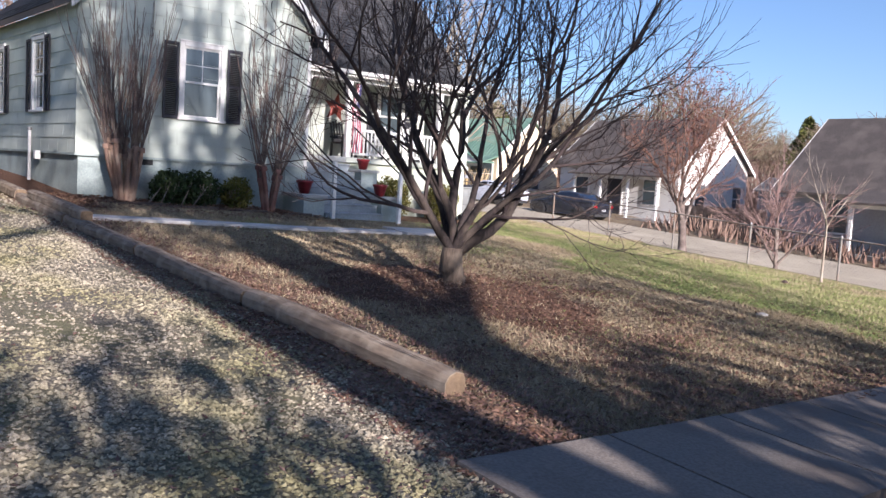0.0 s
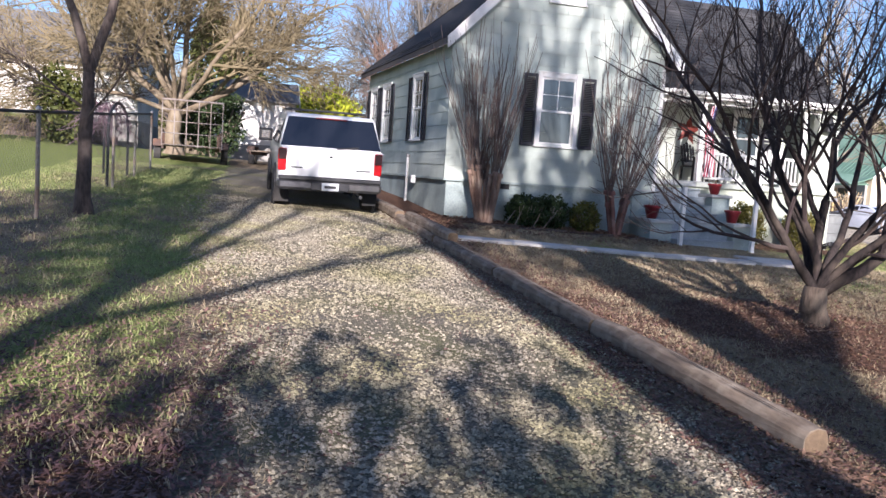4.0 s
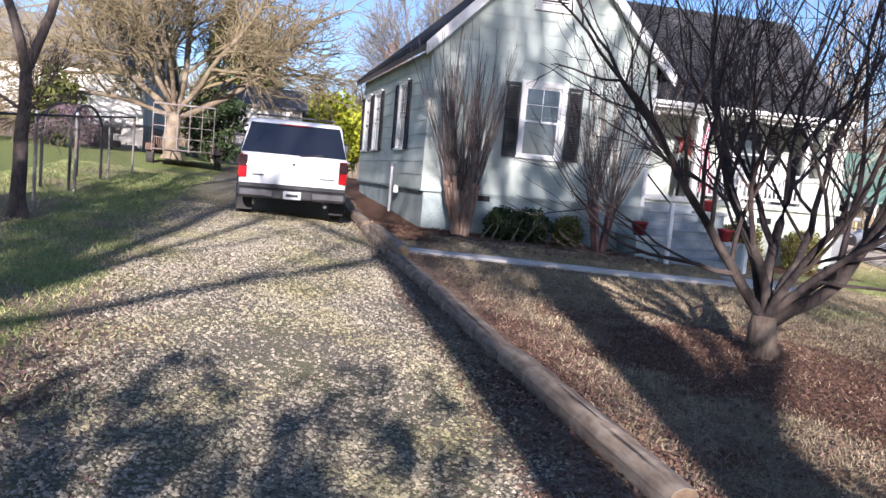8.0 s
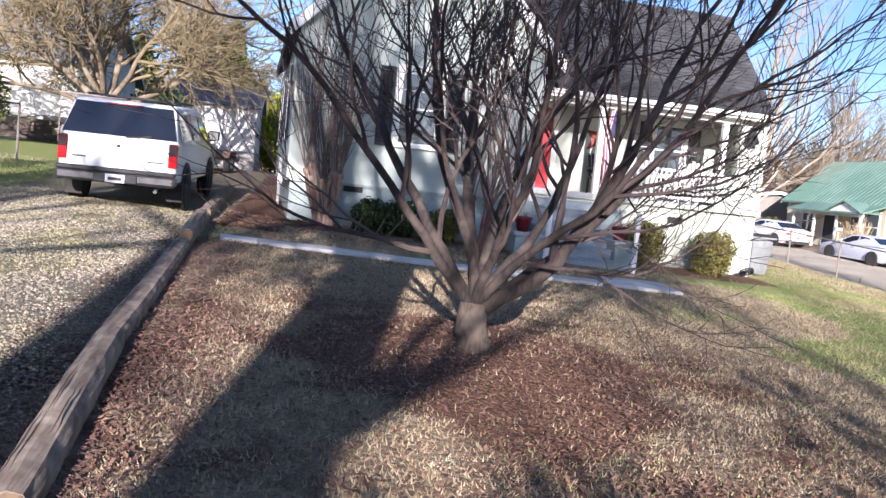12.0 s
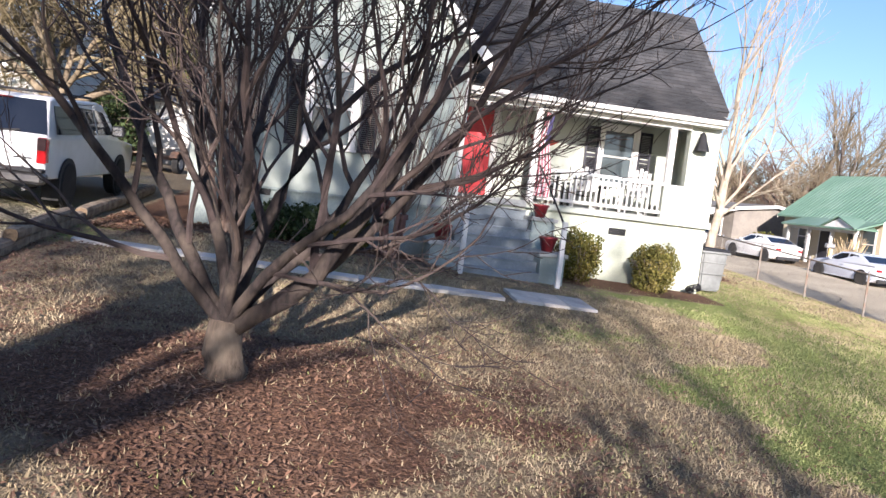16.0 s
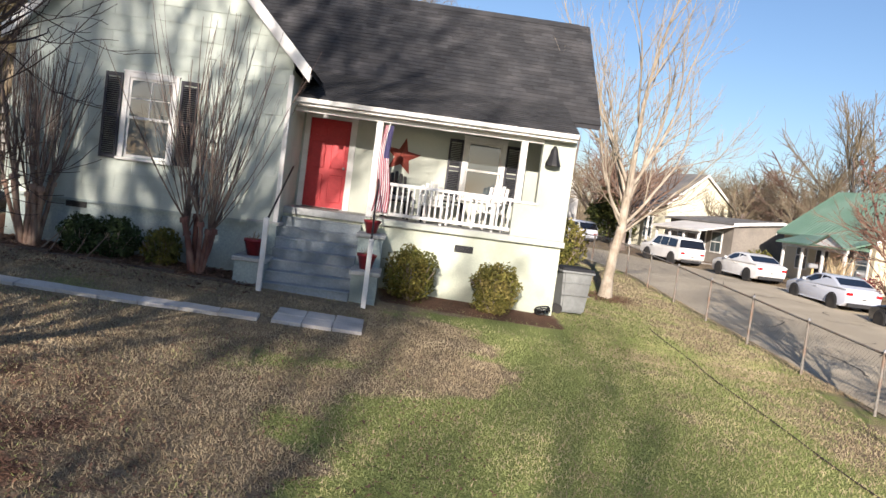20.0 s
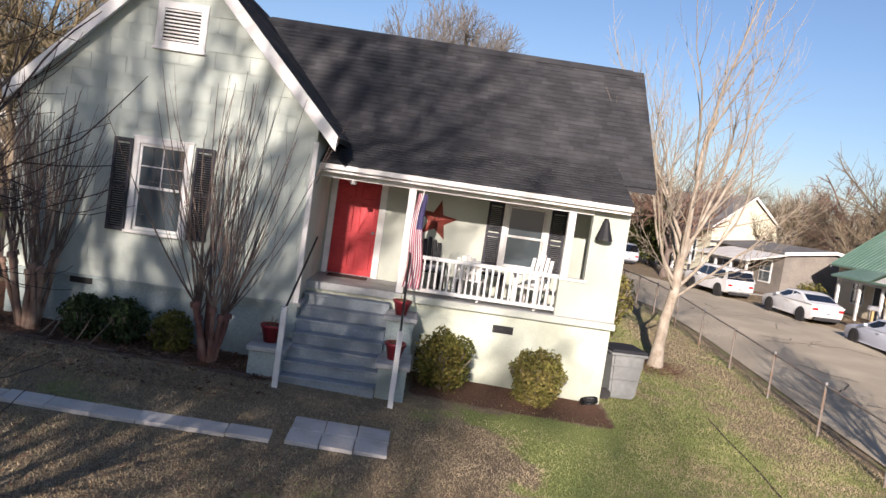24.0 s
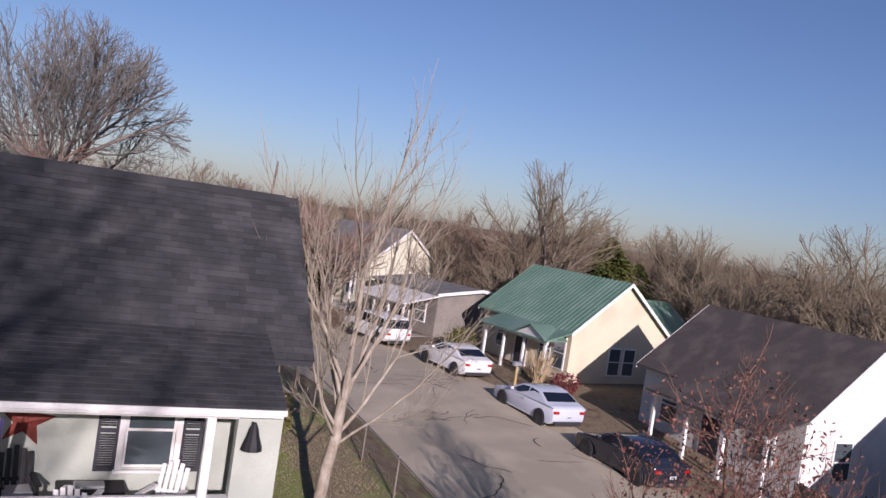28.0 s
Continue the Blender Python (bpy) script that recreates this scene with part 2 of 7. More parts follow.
def grow(r, sticks, start, way, length, radius, level, top, kids, spread, wobble=0.12, lift=0.03, shrink=0.66, tip=0.004, dome=None):
    """A limb with side limbs, down to twigs, kept within a dome (centre, radii). sticks: one gatherer for each level."""
    if dome and level > 0 and sum(((start[i] - dome[0][i]) / dome[1][i]) ** 2 for i in range(3)) > r.uniform(0.72, 1.15):
        return
    if dome:
        for q in range(6):
            e = start + way.normalized() * length
            if sum(((e[i] - dome[0][i]) / dome[1][i]) ** 2 for i in range(3)) > 1.12:
                length *= 0.82
    steps = max(3, min(7, int(length / 0.35) + 2))
    pts, rad, d = limb(r, start, way, length, radius, wobble, lift, steps)
    seg = (8, 6, 5, 4, 3, 3, 3)[min(level, 6)]
    sticks[min(level, len(sticks) - 1)].add(pts, rad, seg)
    if level >= top:
        return
    n = kids[min(level, len(kids) - 1)]
    for k in range(n):
        f = 0.28 + 0.72 * (k + r.uniform(0.2, 0.9)) / n
        x = f * steps
        i = min(int(x), steps - 1)
        p = pts[i].lerp(pts[i + 1], x - i)
        ax = (pts[i + 1] - pts[i]).normalized()
        side = ax.cross(Vector((r.uniform(-1, 1), r.uniform(-1, 1), r.uniform(-1, 1)))).normalized()
        a = spread * r.uniform(0.6, 1.25)
        w = ax * math.cos(a) + side * math.sin(a)
        rr = max(tip, (rad[i] * 0.66) * r.uniform(0.7, 1.0))
        grow(r, sticks, p, w, length * shrink * r.uniform(0.7, 1.15) * (1.15 - 0.4 * f), rr, level + 1, top, kids, spread, wobble, lift, shrink, tip, dome)
    w = (d + Vector((r.uniform(-1, 1), r.uniform(-1, 1), r.uniform(-0.3, 1))) * 0.25).normalized()
    grow(r, sticks, pts[-1], w, length * shrink, max(tip, rad[-1]), level + 1, top, kids, spread, wobble, lift, shrink, tip, dome)


def tree(name, label, base, trunk_h, trunk_r, limbs, seed, top=4, kids=(4, 4, 3, 3), spread=0.6, wobble=0.12, lift=0.03, shrink=0.66, bark=None, twig=None, lean=(0, 0), group="", tip=0.004, dome=None, trunk_bark=None):
    """limbs: (azimuth degrees, elevation degrees, length, radius, height share of the trunk)."""
    bark, twig = bark or BARK, twig or TWIG
    r = random.Random(seed)
    root = thing(name, label, "tree", Matrix.Translation(base), group)
    st = [Sticks(), Sticks(), Sticks()]
    pts, rad = [], []
    for i in range(6):
        f = i / 5
        flare = 1 + 0.55 * max(0, 1 - f * 4) ** 2
        pts.append(Vector((lean[0] * f + r.uniform(-1, 1) * 0.03 * trunk_r / 0.1 * (i > 0), lean[1] * f, -0.12 + (trunk_h + 0.12) * f)))
        rad.append(trunk_r * flare * (1 - 0.3 * f))
    st[0].add(pts, rad, 12)
    for az, el, ln, rr, sh in limbs:
        a, e = radians(az), radians(el)
        p = pts[0].lerp(pts[-1], sh)
        x = sh * 5
        i = min(int(x), 4)
        p = pts[i].lerp(pts[i + 1], x - i)
        grow(r, st[1:], p, Vector((math.cos(a) * math.cos(e), math.sin(a) * math.cos(e), math.sin(e))), ln, rr, 0, top, kids, spread, wobble, lift, shrink, tip, dome)
    part("trunk", st[0].mesh(), trunk_bark or bark, root, smooth=True)
    part("scaffold", st[1].mesh(), bark, root, smooth=True)
    part("crown", st[2].mesh(), twig, root)
    return root

# ---- ground ----
def bend(y):
    """Sideways shift of the street, which curves away to the left."""
    if y < 30:
        return 0.0
    return -0.012 * (min(y, 55) - 30) ** 2 - 0.6 * max(0, y - 55)


def ease(t):
    t = min(1.0, max(0.0, t))
    return t * t * (3 - 2 * t)


def ground_h(x, y):
    u = x - bend(y)
    yc = max(y, -14)
    yard = gz(max(min(u, 40), -9), min(yc, 30)) + 0.012 * max(0, min(yc, 75) - 30)
    street = sz(yc)
    far = street + 0.12 + 0.012 * max(0, min(u, 60) - 32)
    k = ease((u - 20.1) / 1.9)
    h = yard * (1 - k) + street * k - 0.03 * k
    k = ease((u - 30.6) / 0.9)
    h = h * (1 - k) + far * k
    h += 0.035 * noise.noise(Vector((x * 0.35, y * 0.35, 0))) * (1 if u < 20 else 0.3)
    h += 0.85 * ease((y - 34) / 0.5) * ease((-5.4 - x) / 0.8)
    mound = 0.16 * math.exp(-(((x - 6.35) ** 2 + (y - 8.1) ** 2) / 1.5))
    return h + mound


GREEN_Y = (3.0, 6.0, 8.5, 10.4, 11.2, 12.2, 13.5, 15.0, 16.5, 20.0)
GREEN_X = (12.4, 11.9, 11.3, 11.1, 12.0, 13.6, 14.2, 13.5, 13.0, 14.2)
GREEN_EDGE = [float(v) for v in np.interp([3 + 0.1 * k for k in range(200)], GREEN_Y, GREEN_X)]


def cover(x, y):
    """How green and how littered the ground is at a place, 0 to 1."""
    n1 = noise.noise(Vector((x * 0.45, y * 0.45, 3.1)))
    n2 = noise.noise(Vector((x * 0.16, y * 0.16, 8.7)))
    n3 = noise.noise(Vector((x * 1.05, y * 1.05, 5.3)))
    n4 = noise.noise(Vector((x * 2.6, y * 2.6, 1.3)))
    edge = x - GREEN_EDGE[min(199, max(0, int((y - 3) * 10)))]
    green = 0.74 * ease((edge + 0.5 + 0.9 * n3 + 0.5 * n4) / 0.9) + 0.18 * n1 + 0.22 * n3
    if edge < 0.8:
        green += 0.75 * max(0, n1 + 0.3 * n4 - 0.12) + 0.35 * max(0, n3) + 0.3 * n2
    if x < -0.6:
        green = 0.62 + 0.5 * n1 - 0.6 * ease((-2.0 - x) / 0.6) * ease((x + 5.5) / 1.5) * ease((17 - y) / 4) + 0.5 * ease((-3.2 - x) / 2)
    if x > 17.6:
        green -= 0.30 * ease((x - 17.6) / 0.5)
    if 15.4 < x < 20 and y > 17.5:
        green -= 0.12
    if x - bend(y) > 30.5:
        green *= 0.35
    d = math.hypot(x - 6.45, y - 7.9)
    litter = 0.95 * ease((2.1 + 0.5 * n3 - d) / 0.9) + 0.24 * ease((5.0 - d) / 2.5) + 0.35 * ease((5.2 - y) / 3) + (0.6 * max(0, n1) * ease((10 - x) / 4) + 0.75 * max(0, n3 + 0.4 * n4) * ease((11.5 - x) / 3)) * (0.3 + 0.7 * ease((11.5 - y) / 3))
    if 3.2 < x < 9.4 and y > 16.3:
        litter = 0.9
    # street bank: leaf litter and the bank's shade share this darker strip
    if 20.3 < x - bend(y) < 21.8:
        litter = 0.4
    if x - bend(y) > 30.5:
        litter = 0.25 + 0.5 * max(0, n1 + n3)
    if 11.5 < x < 15.4 and y > 17.1:
        litter = 0.8
    if x < -0.2:
        litter = max(litter if y < 12 else 0, 0.95 * ease((5.4 - y + 0.7 * n1) / 1.6))
    green *= 1 - 0.85 * min(1, litter)
    return max(0.0, min(1.0, green)), max(0.0, min(1.0, litter))


def axis(lo, hi, step, far):
    near = list(np.arange(lo, hi + 1e-6, step))
    out, s = [], step
    x = hi
    while x < far:
        s *= 1.45
        x += s
        out.append(x)
    lo_out, s, x = [], step, lo
    while x > -far:
        s *= 1.45
        x -= s
        lo_out.append(x)
    return lo_out[::-1] + near + out


gx, gy = axis(-9, 34, 0.25, 900), axis(-3, 40, 0.25, 900)
gv = [(x, y, ground_h(x, y)) for y in gy for x in gx]
nx = len(gx)
gf = [(j * nx + i, j * nx + i + 1, (j + 1) * nx + i + 1, (j + 1) * nx + i) for j in range(len(gy) - 1) for i in range(nx - 1)]


def cover_material(name, dirt=False):
    m = bpy.data.materials.new(name)
    m.use_nodes = True
    n, l = m.node_tree.nodes, m.node_tree.links
    p = n["Principled BSDF"]
    p.inputs["Roughness"].default_value, p.inputs["Specular IOR Level"].default_value = 0.95, 0.1
    at = n.new("ShaderNodeAttribute")
    at.attribute_name = "cover"
    sep = n.new("ShaderNodeSeparateColor")
    l.new(at.outputs["Color"], sep.inputs[0])
    geo = n.new("ShaderNodeNewGeometry")

    def nz(scale, detail=5):
        t = n.new("ShaderNodeTexNoise")
        t.inputs["Scale"].default_value, t.inputs["Detail"].default_value = scale, detail
        l.new(geo.outputs["Position"], t.inputs["Vector"])
        return t.outputs["Fac"]

    def mix(fac, a, b):
        x = n.new("ShaderNodeMix")
        x.data_type = "RGBA"
        for sock, v in ((x.inputs[0], fac), (x.inputs[6], a), (x.inputs[7], b)):
            if isinstance(v, tuple):
                sock.default_value = (*v, 1)
            else:
                l.new(v, sock)
        return x.outputs[2]

    def sharp(value, fac, lo, hi):
        """value pushed over a threshold by noise, for ragged borders."""
        a = n.new("ShaderNodeMath")
        a.operation = "ADD"
        l.new(value, a.inputs[0])
        l.new(fac, a.inputs[1])
        r = n.new("ShaderNodeMapRange")
        r.inputs["From Min"].default_value, r.inputs["From Max"].default_value = lo, hi
        l.new(a.outputs[0], r.inputs["Value"])
        return r.outputs[0]

    def ramp(fac, lo, hi):
        r = n.new("ShaderNodeMapRange")
        r.inputs["From Min"].default_value, r.inputs["From Max"].default_value = lo, hi
        l.new(fac, r.inputs["Value"])
        return r.outputs[0]

    dry = mix(ramp(nz(28), 0.35, 0.65), (0.34, 0.275, 0.18), (0.17, 0.13, 0.082))
    soil = mix(ramp(nz(5), 0.4, 0.7), dry, (0.19, 0.145, 0.10))
    green = mix(ramp(nz(34), 0.35, 0.65), (0.26, 0.29, 0.095), (0.15, 0.185, 0.058))
    litter = mix(ramp(nz(45), 0.38, 0.62), (0.19, 0.108, 0.07), (0.075, 0.045, 0.033))
    c = mix(sharp(sep.outputs[0], nz(2.2), 0.82, 1.12), soil, green)
    c = mix(sharp(sep.outputs[1], nz(3.1), 0.82, 1.15), c, litter)
    l.new(c, p.inputs["Base Color"])
    bp = n.new("ShaderNodeBump")
    bp.inputs["Strength"].default_value, bp.inputs["Distance"].default_value = 0.9, 0.05
    l.new(nz(22, 8), bp.inputs["Height"])
    l.new(bp.outputs[0], p.inputs["Normal"])
    return m


def with_cover(ob):
    me = ob.data
    col = me.color_attributes.new("cover", "FLOAT_COLOR", "POINT")
    vals = []
    for v in me.vertices:
        g, t = cover(v.co.x, v.co.y)
        vals += [g, t, 0.0, 1.0]
    col.data.foreach_set("color", vals)
    return ob


GROUND = cover_material("winter_lawn")
ground = with_cover(part("ground", (gv, gf), GROUND, None, smooth=True))
tagged(ground, "patchy winter lawn of dry tan and green grass with leaf litter", "ground", kind="structure")

# gravel driveway
GRAVEL = mat("gravel", (0.235, 0.205, 0.15), (0.085, 0.072, 0.055), (0.15, 0.14, 0.07), 0.95, fine=38, coarse=1.1, bump=1.0, bump_scale=42)


def drive_edges(y):
    w = 0.16 * noise.noise(Vector((0, y * 0.8, 1)))
    left = -0.75 + w + 0.35 * math.sin(y * 0.25) - 0.12 * max(0, 5 - y)
    right = 3.05 - 0.03 * (y - 5) + 0.08 * noise.noise(Vector((4, y * 1.3, 1)))
    return left, right


dv, df = [], []
ys = np.arange(-7, 26.01, 0.33)
for j, y in enumerate(ys):
    a, b = drive_edges(y)
    for i in range(13):
        x = a + (b - a) * i / 12
        dv.append((x, y, ground_h(x, y) + 0.012 + 0.02 * math.sin(math.pi * i / 12) - 0.03 * (i in (0, 12))))
for j in range(len(ys) - 1):
    for i in range(12):
        df.append((j * 13 + i, j * 13 + i + 1, (j + 1) * 13 + i + 1, (j + 1) * 13 + i))
tagged(part("driveway", (dv, df), GRAVEL, None, smooth=True), "pale crushed stone gravel driveway with leaves and grass at its edges", "driveway", kind="structure")

# street, climbing and bending away
ASPH = mat("old_asphalt", (0.44, 0.38, 0.28), (0.35, 0.30, 0.22), (0.49, 0.425, 0.315), 0.92, fine=70, coarse=0.5, bump=0.3)
rv, rf = [], []
ys = list(np.arange(-60, 110, 1.5))
for y in ys:
    for x in (21.9, 24.0, 26.2, 28.6, 31.0):
        rv.append((x + bend(y), y, sz(max(y, -14)) + 0.02 + 0.05 * (1 - ((x - 26.4) / 4.6) ** 2)))
for j in range(len(ys) - 1):
    for i in range(4):
        rf.append((j * 5 + i, j * 5 + i + 1, (j + 1) * 5 + i + 1, (j + 1) * 5 + i))
tagged(part("street", (rv, rf), ASPH, None, smooth=True), "worn grey asphalt street with fine cracks", "road", kind="structure")

# tar-dark cracks in the street
r = random.Random(8)
cv, cf = [], []
for q in range(60):
    x, y = r.uniform(22.6, 30.2), r.uniform(12, 52)
    a = r.choice((0.0, 1.57, 0.5, -0.4)) + r.uniform(-0.35, 0.35)
    n = r.randint(5, 16)
    wd = r.uniform(0.012, 0.028)
    for i in range(n):
        cx = x + bend(y)
        z = sz(y) + 0.02 + 0.05 * (1 - ((x - 26.4) / 4.6) ** 2) + 0.012
        for e in (-wd, wd):
            cv.append((cx - math.sin(a) * e, y + math.cos(a) * e, z))
        if i:
            k = len(cv)
            cf.append((k - 4, k - 3, k - 1, k - 2))
        a += r.uniform(-0.5, 0.5)
        x, y = min(30.6, max(22.2, x + 0.22 * math.cos(a))), y + 0.22 * math.sin(a)
tagged(part("street_cracks", (cv, cf), mat("crack_tar", (0.09, 0.08, 0.07), (0.06, 0.055, 0.05), rough=0.9), None), "dark wandering cracks in the asphalt", "cracks", kind="stuff")

# ---- the house ----
house = thing("house", "one-storey cottage in pale sage shingle siding with a porch", "house")
WX0, WX1, WY0, WY1 = 4.22, 9.42, 17.54, 25.75  # front wing
SKEW = 0.0735                                  # the drive side runs out of square, widening to the back
MX1, PY, DY = 15.36, 18.48, 20.07              # right end, porch front, door wall
ZS, ZP, ZE = 1.95, 2.29, 4.98                  # siding foot, porch floor, eaves
RX, RZ = 6.88, 7.98                            # wing ridge
MRY, MRZ = 22.52, 7.77                         # main ridge
SL = (RZ - 5.08) / (9.72 - RX)                 # roof slope of the wing


def wall_boxes(u0, u1, v0, v1, holes, put):
    """Cells of a wall round its openings; put(u0, u1, v0, v1) makes each."""
    us = sorted({u0, u1, *(h[0] for h in holes), *(h[1] for h in holes)})
    vs = sorted({v0, v1, *(h[2] for h in holes), *(h[3] for h in holes)})
    for a, b in zip(us, us[1:]):
        for c, d in zip(vs, vs[1:]):
            if not any(h[0] <= (a + b) / 2 <= h[1] and h[2] <= (c + d) / 2 <= h[3] for h in holes):
                put(a, b, c, d)


def lean_out(p):
    """The place of a point of the wing once its drive side is swung out of square."""
    return p[0] - SKEW * max(0.0, p[1] - WY0) * min(1.0, max(0.0, (RX - p[0]) / (RX - WX0))), p[1], p[2]


def skewed(bm):
    if isinstance(bm, tuple):
        return [lean_out(p) for p in bm[0]], bm[1]
    for v in bm.verts:
        v.co = lean_out(v.co)
    return bm


def weld(bm):
    """Joins touching boxes into one solid: shared corners merge, faces between them go."""
    bmesh.ops.remove_doubles(bm, verts=bm.verts, dist=1e-4)
    seen = {}
    for f in bm.faces:
        seen.setdefault(frozenset(v.index for v in f.verts), []).append(f)
    bmesh.ops.delete(bm, geom=[f for fs in seen.values() if len(fs) > 1 for f in fs], context="FACES")
    return bm


WIN_F = (6.36, 7.20, 2.88, 4.40)               # front window opening x0 x1 z0 z1
SIDE_WINS = [(19.66, 20.42), (22.85, 23.65), (24.45, 25.2)]
# wing front wall with its gable
bm = bmesh.new()
wall_boxes(WX0, WX1, ZS, ZE, [WIN_F], lambda a, b, c, d: box(bm, a, b, WY0, WY0 + 0.2, c, d))
part("front_wall", weld(bm), SIDING, house)
part("front_gable", prism([(WX0, ZE), (WX1, ZE), (WX1, ZE + 0.1), (RX, RZ - 0.18), (WX0, ZE + 0.05)], "y", WY0, WY0 + 0.2), SIDING, house)
bm = bmesh.new()
wall_boxes(WY0 + 0.2, WY1, ZS, ZE, [(a, b, 2.88, 4.40) for a, b in SIDE_WINS], lambda a, b, c, d: box(bm, WX0, WX0 + 0.2, a, b, c, d))
part("side_wall", skewed(weld(bm)), SIDING, house)
part("inner_wing_wall", bx(WX1 - 0.2, WX1, WY0 + 0.2, DY, ZS, ZE), SIDING, house)
part("back_wall", skewed(bx(WX0, MX1, WY1 - 0.2, WY1, ZS, ZE)), SIDING, house)
# foundations
part("foundation", skewed(bx(WX0 + 0.04, WX1 - 0.04, WY0 + 0.04, WY1, 0.3, ZS)), BLOCK, house)
part("porch_foundation", bx(WX1 - 0.04, MX1 - 0.03, PY + 0.05, WY1, 0.2, ZP - 0.14), BLOCKL, house)
part("porch_floor", bx(WX1, MX1, PY - 0.06, DY, ZP - 0.14, ZP), mat("porch_floor_paint", (0.36, 0.37, 0.36), (0.30, 0.31, 0.30), (0.24, 0.24, 0.23), 0.6, fine=20, coarse=2), house)
# door wall
DOOR_H = (9.58, 10.50, ZP, 4.32)
PWIN = (13.20, 14.00, 2.95, 4.24)
bm = bmesh.new()
wall_boxes(WX1, MX1, ZP, 5.3, [DOOR_H, PWIN], lambda a, b, c, d: box(bm, a, b, DY, DY + 0.2, c, d))
part("porch_wall", weld(bm), WALLP, house)
# right end: full-height front return and side wall with gable
part("end_pier", bx(14.66, MX1, PY, PY + 0.2, ZP - 0.1, 4.5), WALLP, house)
part("end_wall", bx(MX1 - 0.2, MX1, PY + 0.2, WY1 - 0.2, 2.1, ZE - 0.32), WALLP, house)
part("end_gable", prism([(PY + 0.2, ZE - 0.3), (2 * MRY - 20.1, ZE - 0.3), (MRY, MRZ - 0.25), (20.1, ZE)], "x", MX1 - 0.2, MX1), WALLP, house)
# ceilings close the rooms
part("wing_ceiling", skewed(bx(WX0 + 0.2, WX1 - 0.2, WY0 + 0.2, WY1 - 0.2, ZE + 0.02, ZE + 0.08)), WHITE, house)
part("porch_ceiling", bx(WX1, MX1, PY, DY, 4.42, 4.46), WHITE, house)


DECK = mat("roof_deck", (0.04, 0.04, 0.044), (0.03, 0.03, 0.034), rough=0.95)


# roofs: rows of shingle tabs over a deck
def slope_mesh(origin, along, up, width, length, tab=0.30, row=0.14, cut=None, thick=0.016):
    """Overlapping tabs on a roof plane. along, up: unit vectors in the plane; cut(u, v) tells whether a tab is laid."""
    o, a, b = Vector(origin), Vector(along), Vector(up)
    nrm = a.cross(b).normalized()
    if nrm.z < 0:
        nrm = -nrm
    vs, fs = [], []
    rows = int(length / row) + 1
    r = random.Random(int(width * 100))
    for j in range(rows):
        v0, v1 = j * row, min((j + 1) * row + 0.05, length)
        off = (j % 2) * tab / 2 + r.uniform(-0.04, 0.04)
        u = -off
        while u < width:
            u0, u1 = max(0, u) + 0.003, min(width, u + tab) - 0.003
            u += tab
            if u1 - u0 < 0.02 or (cut and not cut((u0 + u1) / 2, v0)):
                continue
            k = len(vs)
            t = thick + r.uniform(0, 0.006)
            dv = r.uniform(-0.006, 0.006)
            for uu, vv, h in ((u0, v0 + dv, t), (u1, v0 + dv, t), (u1, v1, 0.004), (u0, v1, 0.004), (u0, v0 + dv, -0.002), (u1, v0 + dv, -0.002)):
                vs.append(tuple(o + a * uu + b * vv + nrm * h))
            fs += [(k, k + 1, k + 2, k + 3), (k + 4, k + 5, k + 1, k), (k + 4, k, k + 3), (k + 5, k + 2, k + 1)]
    return vs, fs


def unit(*v):
    return Vector(v).normalized()


UPR, UPL = unit(-1, 0, SL), unit(1, 0, SL)
EXR, EXL = 9.80, 4.0
YF = 17.30
# wing decks
zl, zr = RZ - SL * (RX - EXL), RZ - SL * (EXR - RX)
part("wing_roof_deck", skewed(prism([(EXL, zl), (RX, RZ), (EXR, zr), (EXR, zr - 0.10), (RX, RZ - 0.12), (EXL, zl - 0.10)], "y", YF, WY1 + 0.3)), DECK, house)
ob = part("wing_roof_shingles", slope_mesh((EXR + 0.03, YF - 0.03, zr - 0.03 * SL), (0, 1, 0), UPR, 5.4, math.hypot(EXR + 0.03 - RX, RZ - zr), cut=lambda u, v: u < 2.5 + v * 0.72), ROOF, house, "dark asphalt shingles")
ob["kind"] = "stuff"
ob = part("wing_roof_shingles", skewed(slope_mesh((EXL - 0.03, YF - 0.03, zl - 0.03 * SL), (0, 1, 0), UPL, WY1 + 0.3 - YF, math.hypot(RX - EXL + 0.03, RZ - zl))), ROOF, house, "dark asphalt shingles")
ob["kind"] = "stuff"
# main roof
MEY, MEZ, MXR = 19.79, 4.99, 16.11
ms = (MRZ - MEZ) / (MRY - MEY)
part("main_roof_deck", prism([(MEY, MEZ), (MRY, MRZ), (2 * MRY - MEY, MEZ), (2 * MRY - MEY, MEZ - 0.1), (MRY, MRZ - 0.13), (MEY, MEZ - 0.12)], "x", 6.9, MXR), DECK, house)
ob = part("main_roof_shingles", slope_mesh((6.9, MEY - 0.02, MEZ - 0.02), (1, 0, 0), unit(0, 1, ms), MXR + 0.02 - 6.9, math.hypot(MRY - MEY + 0.02, MRZ - MEZ + 0.02), cut=lambda u, v: 6.9 + u > EXR - 0.72 * (v) - 0.1), ROOF, house, "dark asphalt shingles")
ob["kind"] = "stuff"
part("ridge_cap", prism([(MRY - 0.16, MRZ - 0.12), (MRY, MRZ + 0.035), (MRY + 0.16, MRZ - 0.12), (MRY, MRZ - 0.05)], "x", 7.2, MXR - 0.25), ROOF, house)
part("ridge_cap", prism([(RX - 0.15, RZ - 0.12), (RX, RZ + 0.04), (RX + 0.15, RZ - 0.12), (RX, RZ - 0.05)], "y", YF - 0.02, WY1 + 0.3), ROOF, house)
